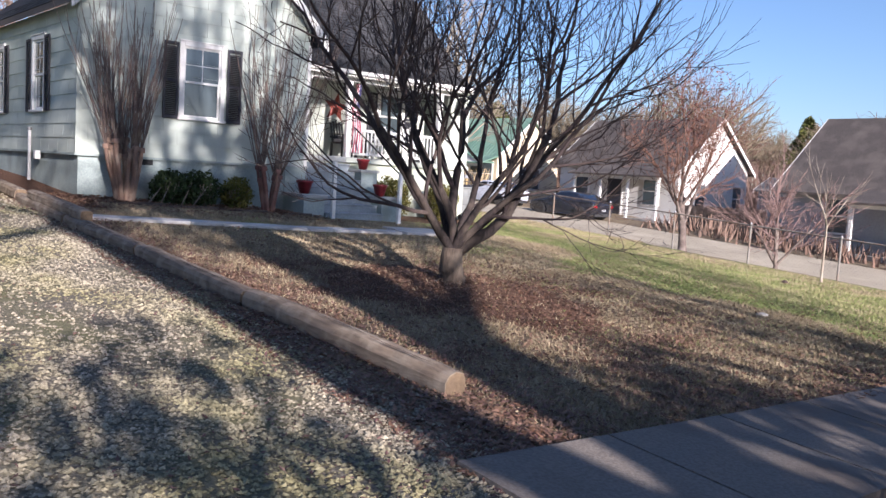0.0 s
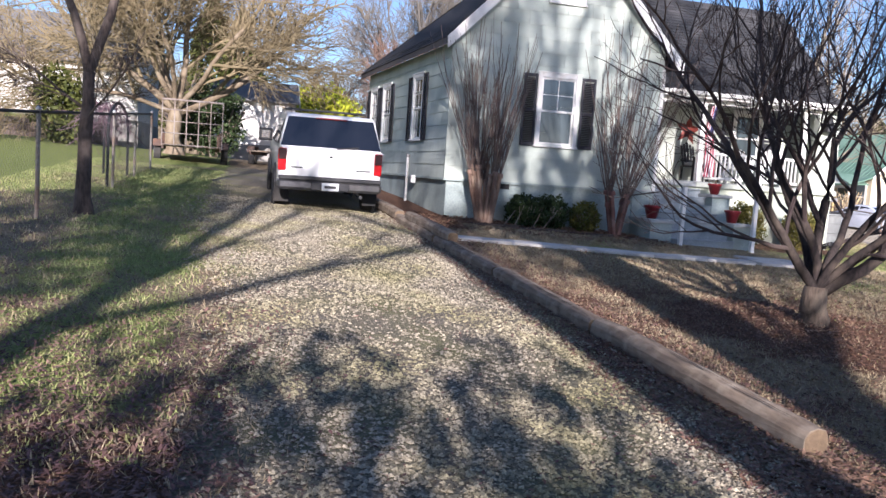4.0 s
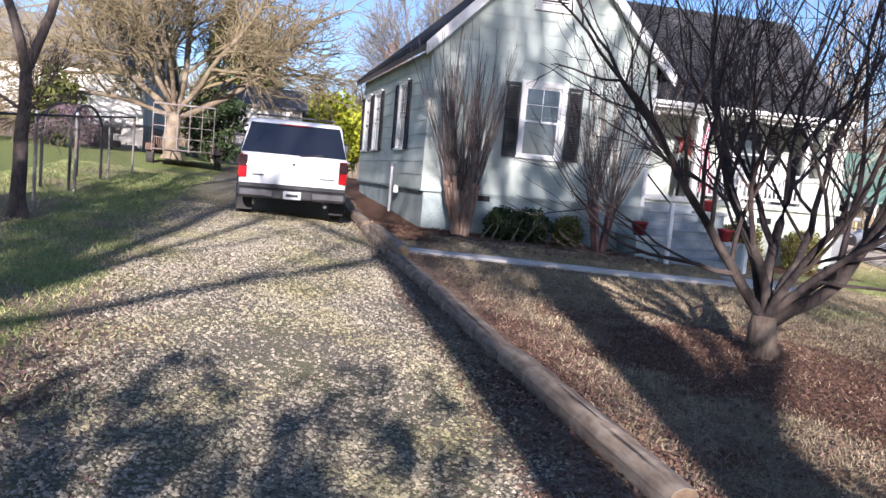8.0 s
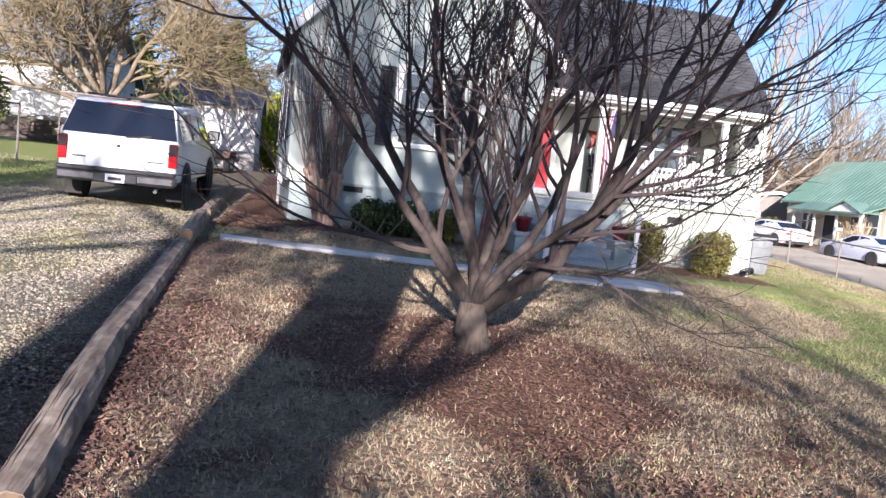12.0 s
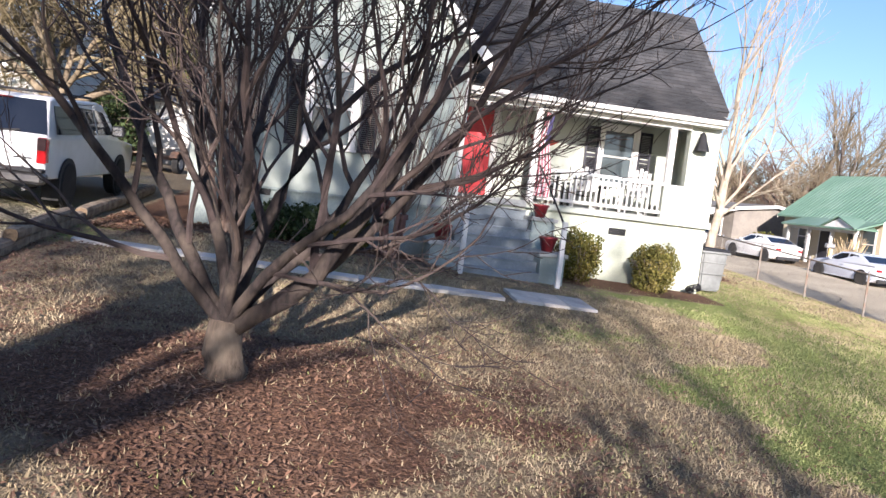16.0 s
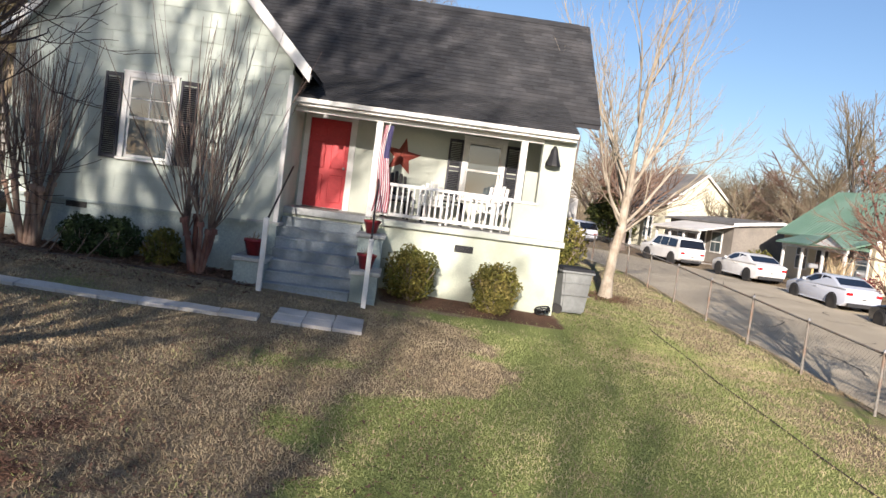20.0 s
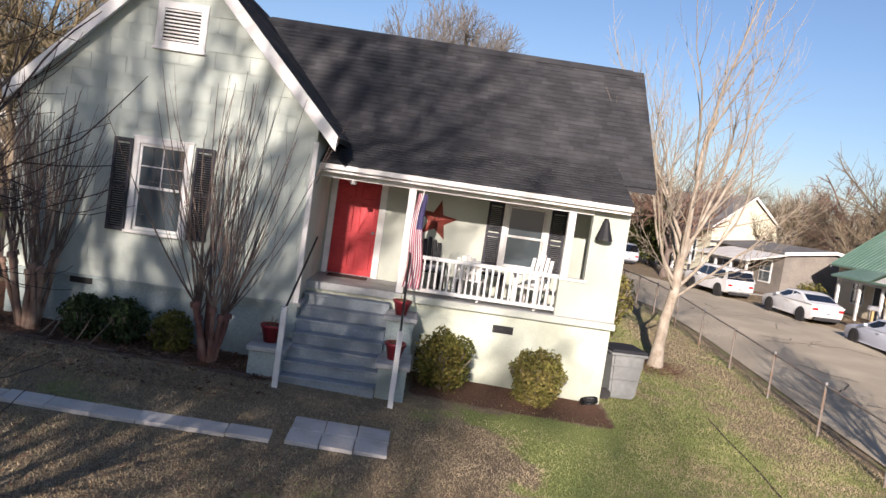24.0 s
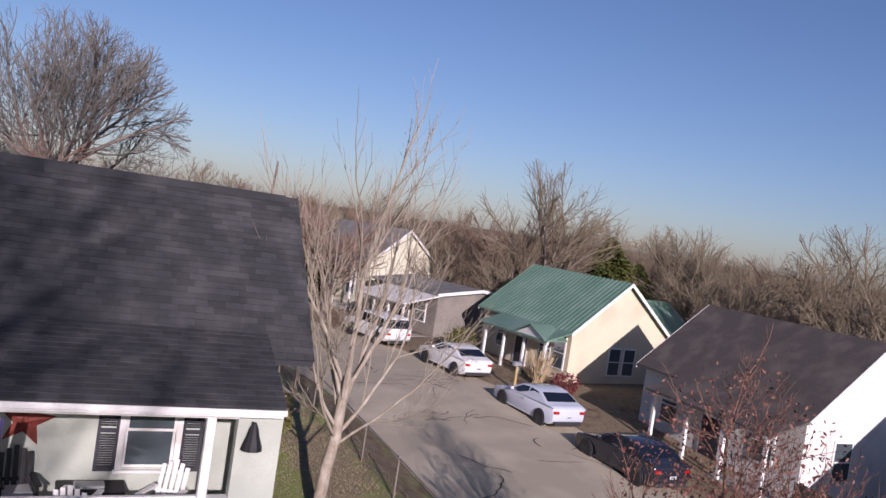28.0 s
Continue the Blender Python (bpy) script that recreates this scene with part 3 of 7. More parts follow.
part("rear_roof", prism([(2 * MRY - MEY, MEZ), (MRY, MRZ + 0.01), (MRY, MRZ - 0.05), (2 * MRY - MEY, MEZ - 0.06)], "x", 6.9, MXR), ROOF, house)
# porch roof, shallower, lapping onto the main slope
PEY, PEZ, PJY = 18.17, 4.54, 20.10
PJZ = MEZ + ms * (PJY - MEY) + 0.03
PXR = 15.28
part("porch_roof_deck", prism([(PEY, PEZ), (PJY, PJZ), (PJY, PJZ - 0.14), (PEY, PEZ - 0.05)], "x", WX1 + 0.02, PXR), DECK, house)
ob = part("porch_roof_shingles", slope_mesh((9.45, PEY - 0.03, PEZ + 0.005), (1, 0, 0), unit(0, PJY - PEY, PJZ - PEZ), PXR + 0.03 - 9.45, math.hypot(PJY - PEY, PJZ - PEZ), thick=0.026), ROOF, house, "dark asphalt shingles")
ob["kind"] = "stuff"


# rake boards of the front gable, two steps deep
def rake(name, side):
    ex, ez = (EXR, zr) if side > 0 else (EXL, zl)
    for k, (w, y0, y1) in enumerate(((0.20, YF - 0.03, YF), (0.13, YF, YF + 0.22))):
        part(name, prism([(ex, ez + 0.005), (RX, RZ + 0.005), (RX, RZ - w * 1.35), (ex - side * 0.02, ez - w * 1.3)], "y", y0, y1), WHITE, house)


rake("rake_board", 1)
rake("rake_board", -1)
part("eave_fascia", skewed(bx(EXL - 0.015, EXL + 0.01, YF, WY1 + 0.3, zl - 0.16, zl + 0.0)), mat("dark_fascia", (0.10, 0.09, 0.09), (0.08, 0.07, 0.07), rough=0.7), house)
# porch beam, fascia and gutter
part("porch_beam", bx(WX1, 14.66, PY - 0.04, PY + 0.10, 4.28, 4.42, 0.008), WHITE, house)
part("porch_fascia", bx(WX1 + 0.0, PXR, PEY + 0.02, PEY + 0.06, PEZ - 0.16, PEZ - 0.01), WHITE, house)
part("gutter", prism([(PEY + 0.02, PEZ - 0.03), (PEY - 0.09, PEZ - 0.01), (PEY - 0.08, PEZ - 0.10), (PEY + 0.02, PEZ - 0.13)], "x", WX1 - 0.05, PXR + 0.02), WHITE, house)
part("porch_soffit", bx(WX1, PXR, PEY + 0.06, PY, PEZ - 0.17, PEZ - 0.14), WHITE, house)
part("porch_post", bx(11.12, 11.26, PY - 0.03, PY + 0.11, ZP, 4.28, 0.01), WHITE, house, "square white porch post")
part("porch_post", bx(14.19, 14.33, PY - 0.03, PY + 0.11, 3.03, 4.28, 0.01), WHITE, house, "square white porch post")


# siding shingles, each a thin tilted piece
def clip(poly, inside, cross):
    out = []
    for i, p in enumerate(poly):
        q = poly[(i + 1) % len(poly)]
        if inside(p):
            out.append(p)
        if inside(p) != inside(q):
            out.append(cross(p, q))
    return out


def half_plane(poly, a, b, c):
    """Keeps the part of a polygon with a*u + b*v <= c."""
    f = lambda p: a * p[0] + b * p[1] - c

    def cross(p, q):
        t = f(p) / (f(p) - f(q))
        return (p[0] + t * (q[0] - p[0]), p[1] + t * (q[1] - p[1]))
    return clip(poly, lambda p: f(p) <= 1e-9, cross)


def shingle_piece(poly, v0, place):
    """place(u, out, v) gives the world point; pieces tilt outwards at their foot."""
    vs = [place(u, 0.022 - 0.055 * (v - v0), v) for u, v in poly] + [place(u, -0.004, v) for u, v in poly]
    n = len(poly)
    fs = [tuple(range(n))] + [(i + n, (i + 1) % n + n, (i + 1) % n, i) for i in range(n)]
    return vs, fs


def clad(name, u0, u1, v0, v1, holes, slopes, place, seed, row=0.30, wide=0.61):
    r = random.Random(seed)
    j = 0
    v = v0
    while v < v1 - 0.01:
        u = u0 - (j % 2) * wide / 2 - 0.1
        while u < u1:
            a, b = max(u0, u) + 0.003, min(u1, u + wide) - 0.003
            u += wide
            if b - a < 0.03:
                continue
            rects = []
            wall_boxes(a, b, v + r.uniform(-0.003, 0.003), min(v1, v + row - 0.002), [(max(a, h[0]), min(b, h[1]), max(v, h[2]), min(v + row, h[3])) for h in holes if h[0] < b and h[1] > a and h[2] < v + row and h[3] > v], lambda *q: rects.append(q))
            for q in rects:
                poly = [(q[0], q[2]), (q[1], q[2]), (q[1], q[3]), (q[0], q[3])]
                for s in slopes:
                    poly = half_plane(poly, *s) if len(poly) > 2 else poly
                if len(poly) > 2 and max(p[0] for p in poly) - min(p[0] for p in poly) > 0.02:
                    part("siding_shingle", shingle_piece(poly, v, place), SIDING, house)
        v += row
        j += 1


def gable_slopes():
    return [(SL, 1, RZ - 0.16 + SL * RX), (-SL, 1, RZ - 0.16 - SL * RX)]


def cladding():
    vent = (6.40, 7.28, 6.10, 6.90)
    clad("front", WX0, WX1, ZS, RZ, [(6.27, 7.28, 2.78, 4.50), vent], gable_slopes(), lambda u, o, v: (u, WY0 - o, v), 3)
    clad("side", WY0, WY1, ZS, 4.80, [(a - 0.1, b + 0.1, 2.78, 4.50) for a, b in SIDE_WINS], [], lambda u, o, v: (WX0 - SKEW * (u - WY0) - o, u, v), 4)


# windows
def frame_on(m, parent, w, h, upper_grid=True):
    """A double-hung window: local x across, -y out of the wall, z up from the opening's foot."""
    c = 0.10
    bm = bmesh.new()
    box(bm, -c, 0, -0.05, 0.02, -0.02, h + c, 0.006)
    box(bm, w, w + c, -0.05, 0.02, -0.02, h + c, 0.006)
    box(bm, 0, w, -0.05, 0.02, h, h + c, 0.006)
    win = part("window", bm, WHITE, parent)
    win.matrix_basis = m
    part("window_sill", bx(-c - 0.03, w + c + 0.03, -0.09, 0.04, -0.07, -0.02, 0.006), WHITE, win)
    part("drip_cap", bx(-c - 0.02, w + c + 0.02, -0.07, 0.02, h + c, h + c + 0.03, 0.004), WHITE, win)
    half = h / 2
    for name, z0, z1, y in (("upper_sash", half - 0.02, h, -0.012), ("lower_sash", 0, half + 0.02, 0.022)):
        bm = bmesh.new()
        t = 0.045
        box(bm, 0, t, y, y + 0.03, z0, z1)
        box(bm, w - t, w, y, y + 0.03, z0, z1)
        box(bm, t, w - t, y, y + 0.03, z0, z0 + t)
        box(bm, t, w - t, y, y + 0.03, z1 - t, z1)
        part(name, bm, WHITE, win)
        part("pane", bx(t, w - t, y + 0.012, y + 0.018, z0 + t, z1 - t), GLASS, win)
        if name == "upper_sash" and upper_grid:
            for f in (0.5,):
                x = t + (w - 2 * t) * f
                part("muntin", bx(x - 0.009, x + 0.009, y + 0.004, y + 0.012, z0 + t, z1 - t), WHITE, win)
            zm = (z0 + z1) / 2
            part("muntin", bx(t, w - t, y + 0.002, y + 0.011, zm - 0.009, zm + 0.009), WHITE, win)
    return win


def shutter(m, parent, w, h):
    bm = bmesh.new()
    for x0, x1, z0, z1 in ((0, 0.05, 0, h), (w - 0.05, w, 0, h), (0.05, w - 0.05, 0, 0.07), (0.05, w - 0.05, h - 0.07, h), (0.05, w - 0.05, h / 2 - 0.035, h / 2 + 0.035)):
        box(bm, x0, x1, -0.045, -0.012, z0, z1, 0.004)
    s = part("shutter", bm, SHUTTER, parent, "dark charcoal louvred shutter")
    s.matrix_basis = m
    bm = bmesh.new()
    z = 0.085
    while z < h - 0.09:
        if abs(z - h / 2) > 0.05:
            box(bm, 0.05, w - 0.05, -0.018, 0.018, -0.003, 0.003, 0, Matrix.Translation((0, -0.026, z)) @ Matrix.Rotation(radians(38), 4, "X"))
        z += 0.04
    ob = part("louvres", bm, SHUTTER, s)
    ob["kind"] = "stuff"
    return s


def on_side(y, z, out=0.0):
    """Frame of a thing on the drive-side wall at a distance y along it."""
    return Matrix.Translation((WX0 - SKEW * (y - WY0) - out, y, z)) @ Matrix.Rotation(math.atan(SKEW) - math.pi / 2, 4, "Z")



frame_on(Matrix.Translation((WIN_F[0], WY0, WIN_F[2])), house, WIN_F[1] - WIN_F[0], WIN_F[3] - WIN_F[2])
shutter(Matrix.Translation((5.91, WY0 - 0.02, 2.82)), house, 0.33, 1.64)
shutter(Matrix.Translation((7.34, WY0 - 0.02, 2.82)), house, 0.35, 1.64)
for a, b in SIDE_WINS:
    frame_on(on_side(b, 2.88), house, b - a, 1.52)
    shutter(on_side(b + 0.46, 2.82, 0.02), house, 0.32, 1.64)
    shutter(on_side(a - 0.12, 2.82, 0.02), house, 0.34, 1.64)
frame_on(Matrix.Translation((PWIN[0], DY, PWIN[2])), house, PWIN[1] - PWIN[0], PWIN[3] - PWIN[2], False)
shutter(Matrix.Translation((12.77, DY, 2.9)), house, 0.33, 1.36)
shutter(Matrix.Translation((14.10, DY, 2.9)), house, 0.33, 1.36)

# gable louvre vent
bm = bmesh.new()
for x0, x1, z0, z1 in ((6.40, 6.52, 6.10, 6.90), (7.16, 7.28, 6.10, 6.90), (6.52, 7.16, 6.10, 6.22), (6.52, 7.16, 6.78, 6.90)):
    box(bm, x0, x1, WY0 - 0.05, WY0 + 0.02, z0, z1, 0.006)
vent = part("gable_vent", bm, WHITE, house, "white louvred attic vent")
# black sheet on the solid wall, standing for the dark behind the slats
part("vent_back", bx(6.5, 7.18, WY0 - 0.006, WY0 + 0.01, 6.2, 6.8), BLACK, vent)
for k in range(9):
    bm = bmesh.new()
    box(bm, 6.52, 7.16, -0.026, 0.026, -0.004, 0.004, 0, Matrix.Translation((0, WY0 - 0.028, 6.255 + k * 0.062)) @ Matrix.Rotation(radians(35), 4, "X"))
    part("vent_slat", bm, WHITE, vent)
part("vent_sill", bx(6.37, 7.31, WY0 - 0.08, WY0, 6.06, 6.10, 0.005), WHITE, vent)

# crawl-space vents
for x, y in ((5.57, WY0 + 0.035), (13.27, PY + 0.045), (4.9, WY0 + 0.035)):
    if x == 4.9:
        continue
    v = part("foundation_vent", bx(x - 0.2, x + 0.2, y - 0.012, y, 1.78, 1.93, 0.004), BLACK, house)
    for k in range(4):
        part("vent_slat", bx(x - 0.18, x + 0.18, y - 0.02, y - 0.012, 1.80 + k * 0.033, 1.812 + k * 0.033), BLACK, v)

# corner boards and skirt trim
part("corner_board", bx(WX0 - 0.035, WX0 + 0.05, WY0 - 0.035, WY0 + 0.05, ZS, 4.88), SIDING, house)
part("corner_board", bx(WX1 - 0.05, WX1 + 0.035, WY0 - 0.035, WY0 + 0.06, ZS, 4.86), WHITE, house)
part("water_table", bx(WX0 - 0.05, WX1 + 0.03, WY0 - 0.045, WY0, ZS - 0.05, ZS - 0.004), BLOCK, house)
part("water_table", skewed(bx(WX0 - 0.045, WX0, WY0, WY1, ZS - 0.05, ZS - 0.004)), BLOCK, house)

# service pipe and meter on the drive side
px = WX0 - SKEW * (20.45 - WY0) - 0.08
pipe = part("vent_pipe", tube((px, 20.45, 1.1), (px, 20.45, 2.4), 0.035), WHITE, house, "white standing pipe")
part("pipe_cap", tube((px, 20.45, 2.4), (px, 20.45, 2.47), 0.05), STEEL, pipe)
part("meter_box", bx(px - 0.02, px + 0.1, 19.78, 19.95, 1.76, 1.95, 0.015), WHITE, house)

# front door
casing = bmesh.new()
for x0, x1, z0, z1 in ((9.46, 9.58, ZP, 4.42), (10.50, 10.64, ZP, 4.42), (9.58, 10.50, 4.32, 4.42)):
    box(casing, x0, x1, DY - 0.035, DY + 0.1, z0, z1, 0.006)
part("door_casing", casing, WHITE, house)
door = part("door", bx(9.58, 10.50, DY + 0.03, DY + 0.075, ZP + 0.02, 4.32), DOOR, house, "red six-panel front door")
for cx in (9.81, 10.27):
    for z0, z1 in ((ZP + 0.15, ZP + 0.78), (ZP + 0.92, ZP + 1.52), (ZP + 1.64, ZP + 1.90)):
        bm = bmesh.new()
        box(bm, cx - 0.16, cx + 0.16, DY + 0.015, DY + 0.03, z0, z1, 0.012)
        part("door_panel", bm, DOOR, door)
part("door_knob", lathe([(0.012, 0), (0.012, 0.03), (0.03, 0.045), (0.034, 0.06), (0.02, 0.078)], 12), STEEL, door).matrix_basis = pose(10.43, DY + 0.03, ZP + 0.95, 90, 0, 0)
part("threshold", bx(9.56, 10.52, DY - 0.06, DY + 0.05, ZP, ZP + 0.02), STEEL, house)
tagged(part("doormat", bx(9.64, 10.46, DY - 0.52, DY - 0.1, ZP + 0.001, ZP + 0.016, 0.005), mat("coir_mat", (0.09, 0.05, 0.035), (0.05, 0.03, 0.025), rough=1.0, fine=80, bump=0.8), None), "dark reddish coir doormat on the porch floor", "doormat")
part("porch_light", lathe([(0.05, 0), (0.06, 0.02), (0.045, 0.16), (0.02, 0.2)], 12), STEEL, house).matrix_basis = pose(10.05, PY + 0.02, 4.2)

# dark lantern hung on the end pier
lantern = tagged(part("wall_lantern", lathe([(0.17, 0), (0.16, 0.05), (0.10, 0.22), (0.07, 0.34), (0.03, 0.42)], 10), BLACK, None), "dark bell-shaped lantern hung on the porch end wall", "lantern")
lantern.matrix_basis = pose(14.88, PY - 0.14, 3.84)
part("lantern_bracket", bx(-0.02, 0.02, 0.0, 0.15, 0.36, 0.40), BLACK, lantern)

# railing
rail = part("railing", bx(11.28, 14.18, PY + 0.0, PY + 0.09, 2.99, 3.06, 0.008), WHITE, house, "white wooden porch railing")
part("bottom_rail", bx(11.28, 14.18, PY + 0.01, PY + 0.08, 2.36, 2.43, 0.006), WHITE, rail)
for k in range(24):
    x = 11.36 + k * 0.12
    part("baluster", bx(x - 0.018, x + 0.018, PY + 0.027, PY + 0.063, 2.43, 2.99), WHITE, rail)
part("half_wall", bx(14.19, 14.66, PY - 0.02, PY + 0.14, ZP - 0.1, 2.98), WALLP, house)
part("half_wall_cap", bx(14.17, 14.70, PY - 0.06, PY + 0.17, 2.98, 3.03, 0.006), WHITE, house)
part("floor_band", bx(WX1 + 1.7, MX1 + 0.02, PY - 0.075, PY - 0.06, ZP - 0.14, ZP - 0.02), WALLP, house)

# steps with stepped cheek blocks
# step grey set darker to stand in for the shade on the steps
STEPM = mat("painted_steps_shaded", (0.29, 0.33, 0.355), (0.235, 0.27, 0.29), (0.18, 0.205, 0.22), 0.75, fine=25, coarse=2, bump=0.2)
steps = thing("porch_steps", "grey-painted concrete porch steps, darkened for shade, between stepped block piers", "steps")
NR, TD = 8, 0.275
RISE = (ZP - 0.72) / NR
for k in range(NR - 1):
    z1 = ZP - RISE * (k + 1)
    y1 = PY - 0.06 - TD * k
    part("step", bx(9.46, 11.06, y1 - TD - 0.02, y1, 0.45, z1 - 0.04), STEPM, steps)
    part("tread", bx(9.45, 11.07, y1 - TD - 0.045, y1, z1 - 0.04, z1, 0.008), STEPM, steps)
CAPM = mat("concrete_cap", (0.42, 0.43, 0.42), (0.34, 0.35, 0.34), (0.26, 0.27, 0.26), 0.85, fine=30, bump=0.3)
for x0, x1 in ((8.90, 9.45), (11.07, 11.56)):
    for y0, y1, z in ((17.55, PY - 0.07, 1.98), (16.55, 17.55, 1.33)):
        pier = part("pier", bx(x0, x1, y0, y1, 0.4, z - 0.08), BLOCK, steps)
        part("pier_cap", bx(x0 - 0.05, x1 + 0.05, y0 - 0.05, y1 + (0.05 if y1 < 18 else 0), z - 0.08, z, 0.012), CAPM, pier)
for x, y, top in ((9.46, 16.17, 2.12), (11.37, 16.22, 1.97)):
    p = part("newel_post", bx(x - 0.045, x + 0.045, y - 0.045, y + 0.045, 0.55, top, 0.008), WHITE, steps, "white square newel post")
    sx = 9.52 if x < 10 else 11.30
    part("handrail", tube((x, y, top - 0.08), (sx, PY - 0.05, 3.12), 0.02, seg=8), BLACK, steps, "thin black iron handrail")
part("iron_post", tube((11.30, PY - 0.05, ZP), (11.30, PY - 0.05, 3.2), 0.022, seg=8), BLACK, steps)

# flower pots on the piers
POT = mat("red_glazed_pot", (0.23, 0.025, 0.03), (0.17, 0.018, 0.024), (0.13, 0.018, 0.02), 0.35, fine=10)
STEM = mat("dead_stems", (0.20, 0.13, 0.07), (0.13, 0.085, 0.05), (0.12, 0.14, 0.06), 0.95)


def pot(x, y, z, s, seed, label):
    t = thing("flower_pot", label, "flower pot", Matrix.Translation((x, y, z)), "red pots on the step piers")
    part("pot", lathe([(0.10 * s, 0), (0.155 * s, 0.22 * s), (0.175 * s, 0.225 * s), (0.175 * s, 0.27 * s), (0.155 * s, 0.27 * s), (0.14 * s, 0.23 * s)], 20), POT, t, smooth=True)
    part("soil", lathe([(0.001, 0.22 * s), (0.148 * s, 0.235 * s), (0.148 * s, 0.24 * s)], 14), mat("potting_soil", (0.04, 0.03, 0.02), (0.025, 0.02, 0.015), rough=1.0), t)
    r, st = random.Random(seed), Sticks()
    for k in range(16):
        a, e = r.uniform(0, 6.28), r.uniform(0.5, 1.4)
        pts, rad, _ = limb(r, Vector((r.uniform(-0.06, 0.06), r.uniform(-0.06, 0.06), 0.23 * s)), Vector((math.cos(a) * math.cos(e), math.sin(a) * math.cos(e), math.sin(e))), r.uniform(0.08, 0.2), 0.005, 0.2, 0, 3)
        st.add(pts, rad, 3)
    part("dead_plant", st.mesh(), STEM, t)
    return t


pot(9.17, 17.85, 1.98, 1.0, 1, "round red pot of withered stems on the upper step pier")
pot(9.15, 17.0, 1.33, 1.15, 2, "tall red pot of withered stems on the lower step pier")
pot(11.30, 17.85, 1.98, 1.0, 3, "round red pot of withered stems on the upper step pier")
pot(11.30, 17.0, 1.33, 1.1, 4, "wide red pot of withered stems on the lower step pier")


# barn star on the porch wall
def star_mesh(r0, r1, depth):
    vs = [(0, -depth, 0)]
    for k in range(10):
        a = math.pi / 2 + k * math.pi / 5
        r = r0 if k % 2 == 0 else r1
        vs.append((r * math.cos(a), 0, r * math.sin(a)))
    return vs, [(0, 1 + k, 1 + (k + 1) % 10) for k in range(10)] + [tuple(range(10, 0, -1))]


st = tagged(part("barn_star", star_mesh(0.44, 0.18, 0.07), mat("rusty_red_metal", (0.24, 0.05, 0.035), (0.18, 0.038, 0.028), (0.14, 0.045, 0.03), 0.55, 0.1, fine=18), None), "large rusty-red metal barn star hung on the porch wall", "wall star")
st.matrix_basis = pose(11.72, DY - 0.006, 3.70, 0, 8, 0)

# striped flag hanging beside the porch post
def flag():
    f = thing("flag", "red and white striped flag hanging from the porch post", "flag", Matrix.Translation((11.36, PY - 0.10, 0)))
    red, white, blue = mat("flag_red", (0.40, 0.09, 0.12), (0.33, 0.07, 0.10), rough=0.85), mat("flag_white", (0.72, 0.70, 0.70), (0.64, 0.62, 0.63), rough=0.85), mat("flag_blue", (0.085, 0.075, 0.17), (0.065, 0.06, 0.14), rough=0.85)
    n, m = 13, 24
    for name, mt, pick in (("red_stripes", red, lambda i, j: i % 2 == 0 and not (i >= 6 and j > 14)), ("white_stripes", white, lambda i, j: i % 2 == 1 and not (i >= 6 and j > 14)), ("blue_field", blue, lambda i, j: i >= 6 and j > 14)):
        vs, fs = [], []
        for j in range(m + 1):
            z = 2.42 + (4.22 - 2.42) * j / m
            squeeze = 0.55 + 0.45 * (1 - j / m)
            for i in range(n + 1):
                x = (i / n - 0.4) * 0.32 * squeeze
                y = 0.045 * math.sin(i * 1.3 + j * 0.18) * squeeze + 0.02 * math.sin(j * 0.5)
                vs.append((x + 0.03 * math.sin(j * 0.3), y, z))
        for j in range(m):
            for i in range(n):
                if pick(i, j):
                    k = j * (n + 1) + i
                    fs.append((k, k + 1, k + n + 2, k + n + 1))
        used = sorted({i for q in fs for i in q})
        at = {v: i for i, v in enumerate(used)}
        part(name, ([vs[i] for i in used], [tuple(at[i] for i in q) for q in fs]), mt, f, smooth=True)
    part("flag_pole", tube((-0.08, 0.09, 3.5), (0.05, -0.06, 4.30), 0.014, seg=8), WHITE, f)


flag()


# porch furniture
def slat_chair(m, material, label, tall=0.62, arms=True):
    c = thing("porch_chair", label, "chair", m, "chairs on the porch")
    part("seat", bx(-0.27, 0.27, -0.25, 0.25, 0.38, 0.42, 0.01), material, c)
    for x in (-0.25, 0.25):
        for y in (-0.23, 0.23):
            part("leg", bx(x - 0.025, x + 0.025, y - 0.025, y + 0.025, 0, 0.62 if y < 0 and arms else 0.4), material, c)
        if arms:
            part("arm", bx(x - 0.05, x + 0.05, -0.3, 0.28, 0.62, 0.65, 0.008), material, c)
    for k in range(5):
        bm = bmesh.new()
        x = -0.2 + k * 0.1
        box(bm, x - 0.036, x + 0.036, -0.01, 0.01, 0, tall - 0.05 * abs(k - 2), 0.004, Matrix.Translation((0, 0.24, 0.42)) @ Matrix.Rotation(radians(-14), 4, "X"))
        part("back_slat", bm, material, c)
    bm = bmesh.new()
    box(bm, -0.26, 0.26, 0.01, 0.03, 0.12, 0.18, 0.003, Matrix.Translation((0, 0.24, 0.42)) @ Matrix.Rotation(radians(-14), 4, "X"))
    part("back_rail", bm, material, c)
    return c


DARKW = mat("black_wood", (0.022, 0.021, 0.022), (0.016, 0.015, 0.016), rough=0.55)
slat_chair(pose(11.72, 19.55, ZP, 0, 0, 10), DARKW, "black slatted rocking chair under the wall star", 0.66)
part_cush = tagged(part("seat_cushion", bx(-0.22, 0.22, -0.2, 0.2, 0, 0.09, 0.03), mat("grey_cushion", (0.45, 0.46, 0.46), (0.38, 0.39, 0.39), rough=0.95), None), "pale grey cushion on the black porch chair", "cushion")
part_cush.matrix_basis = pose(11.72, 19.55, ZP + 0.422, 0, 0, 10)
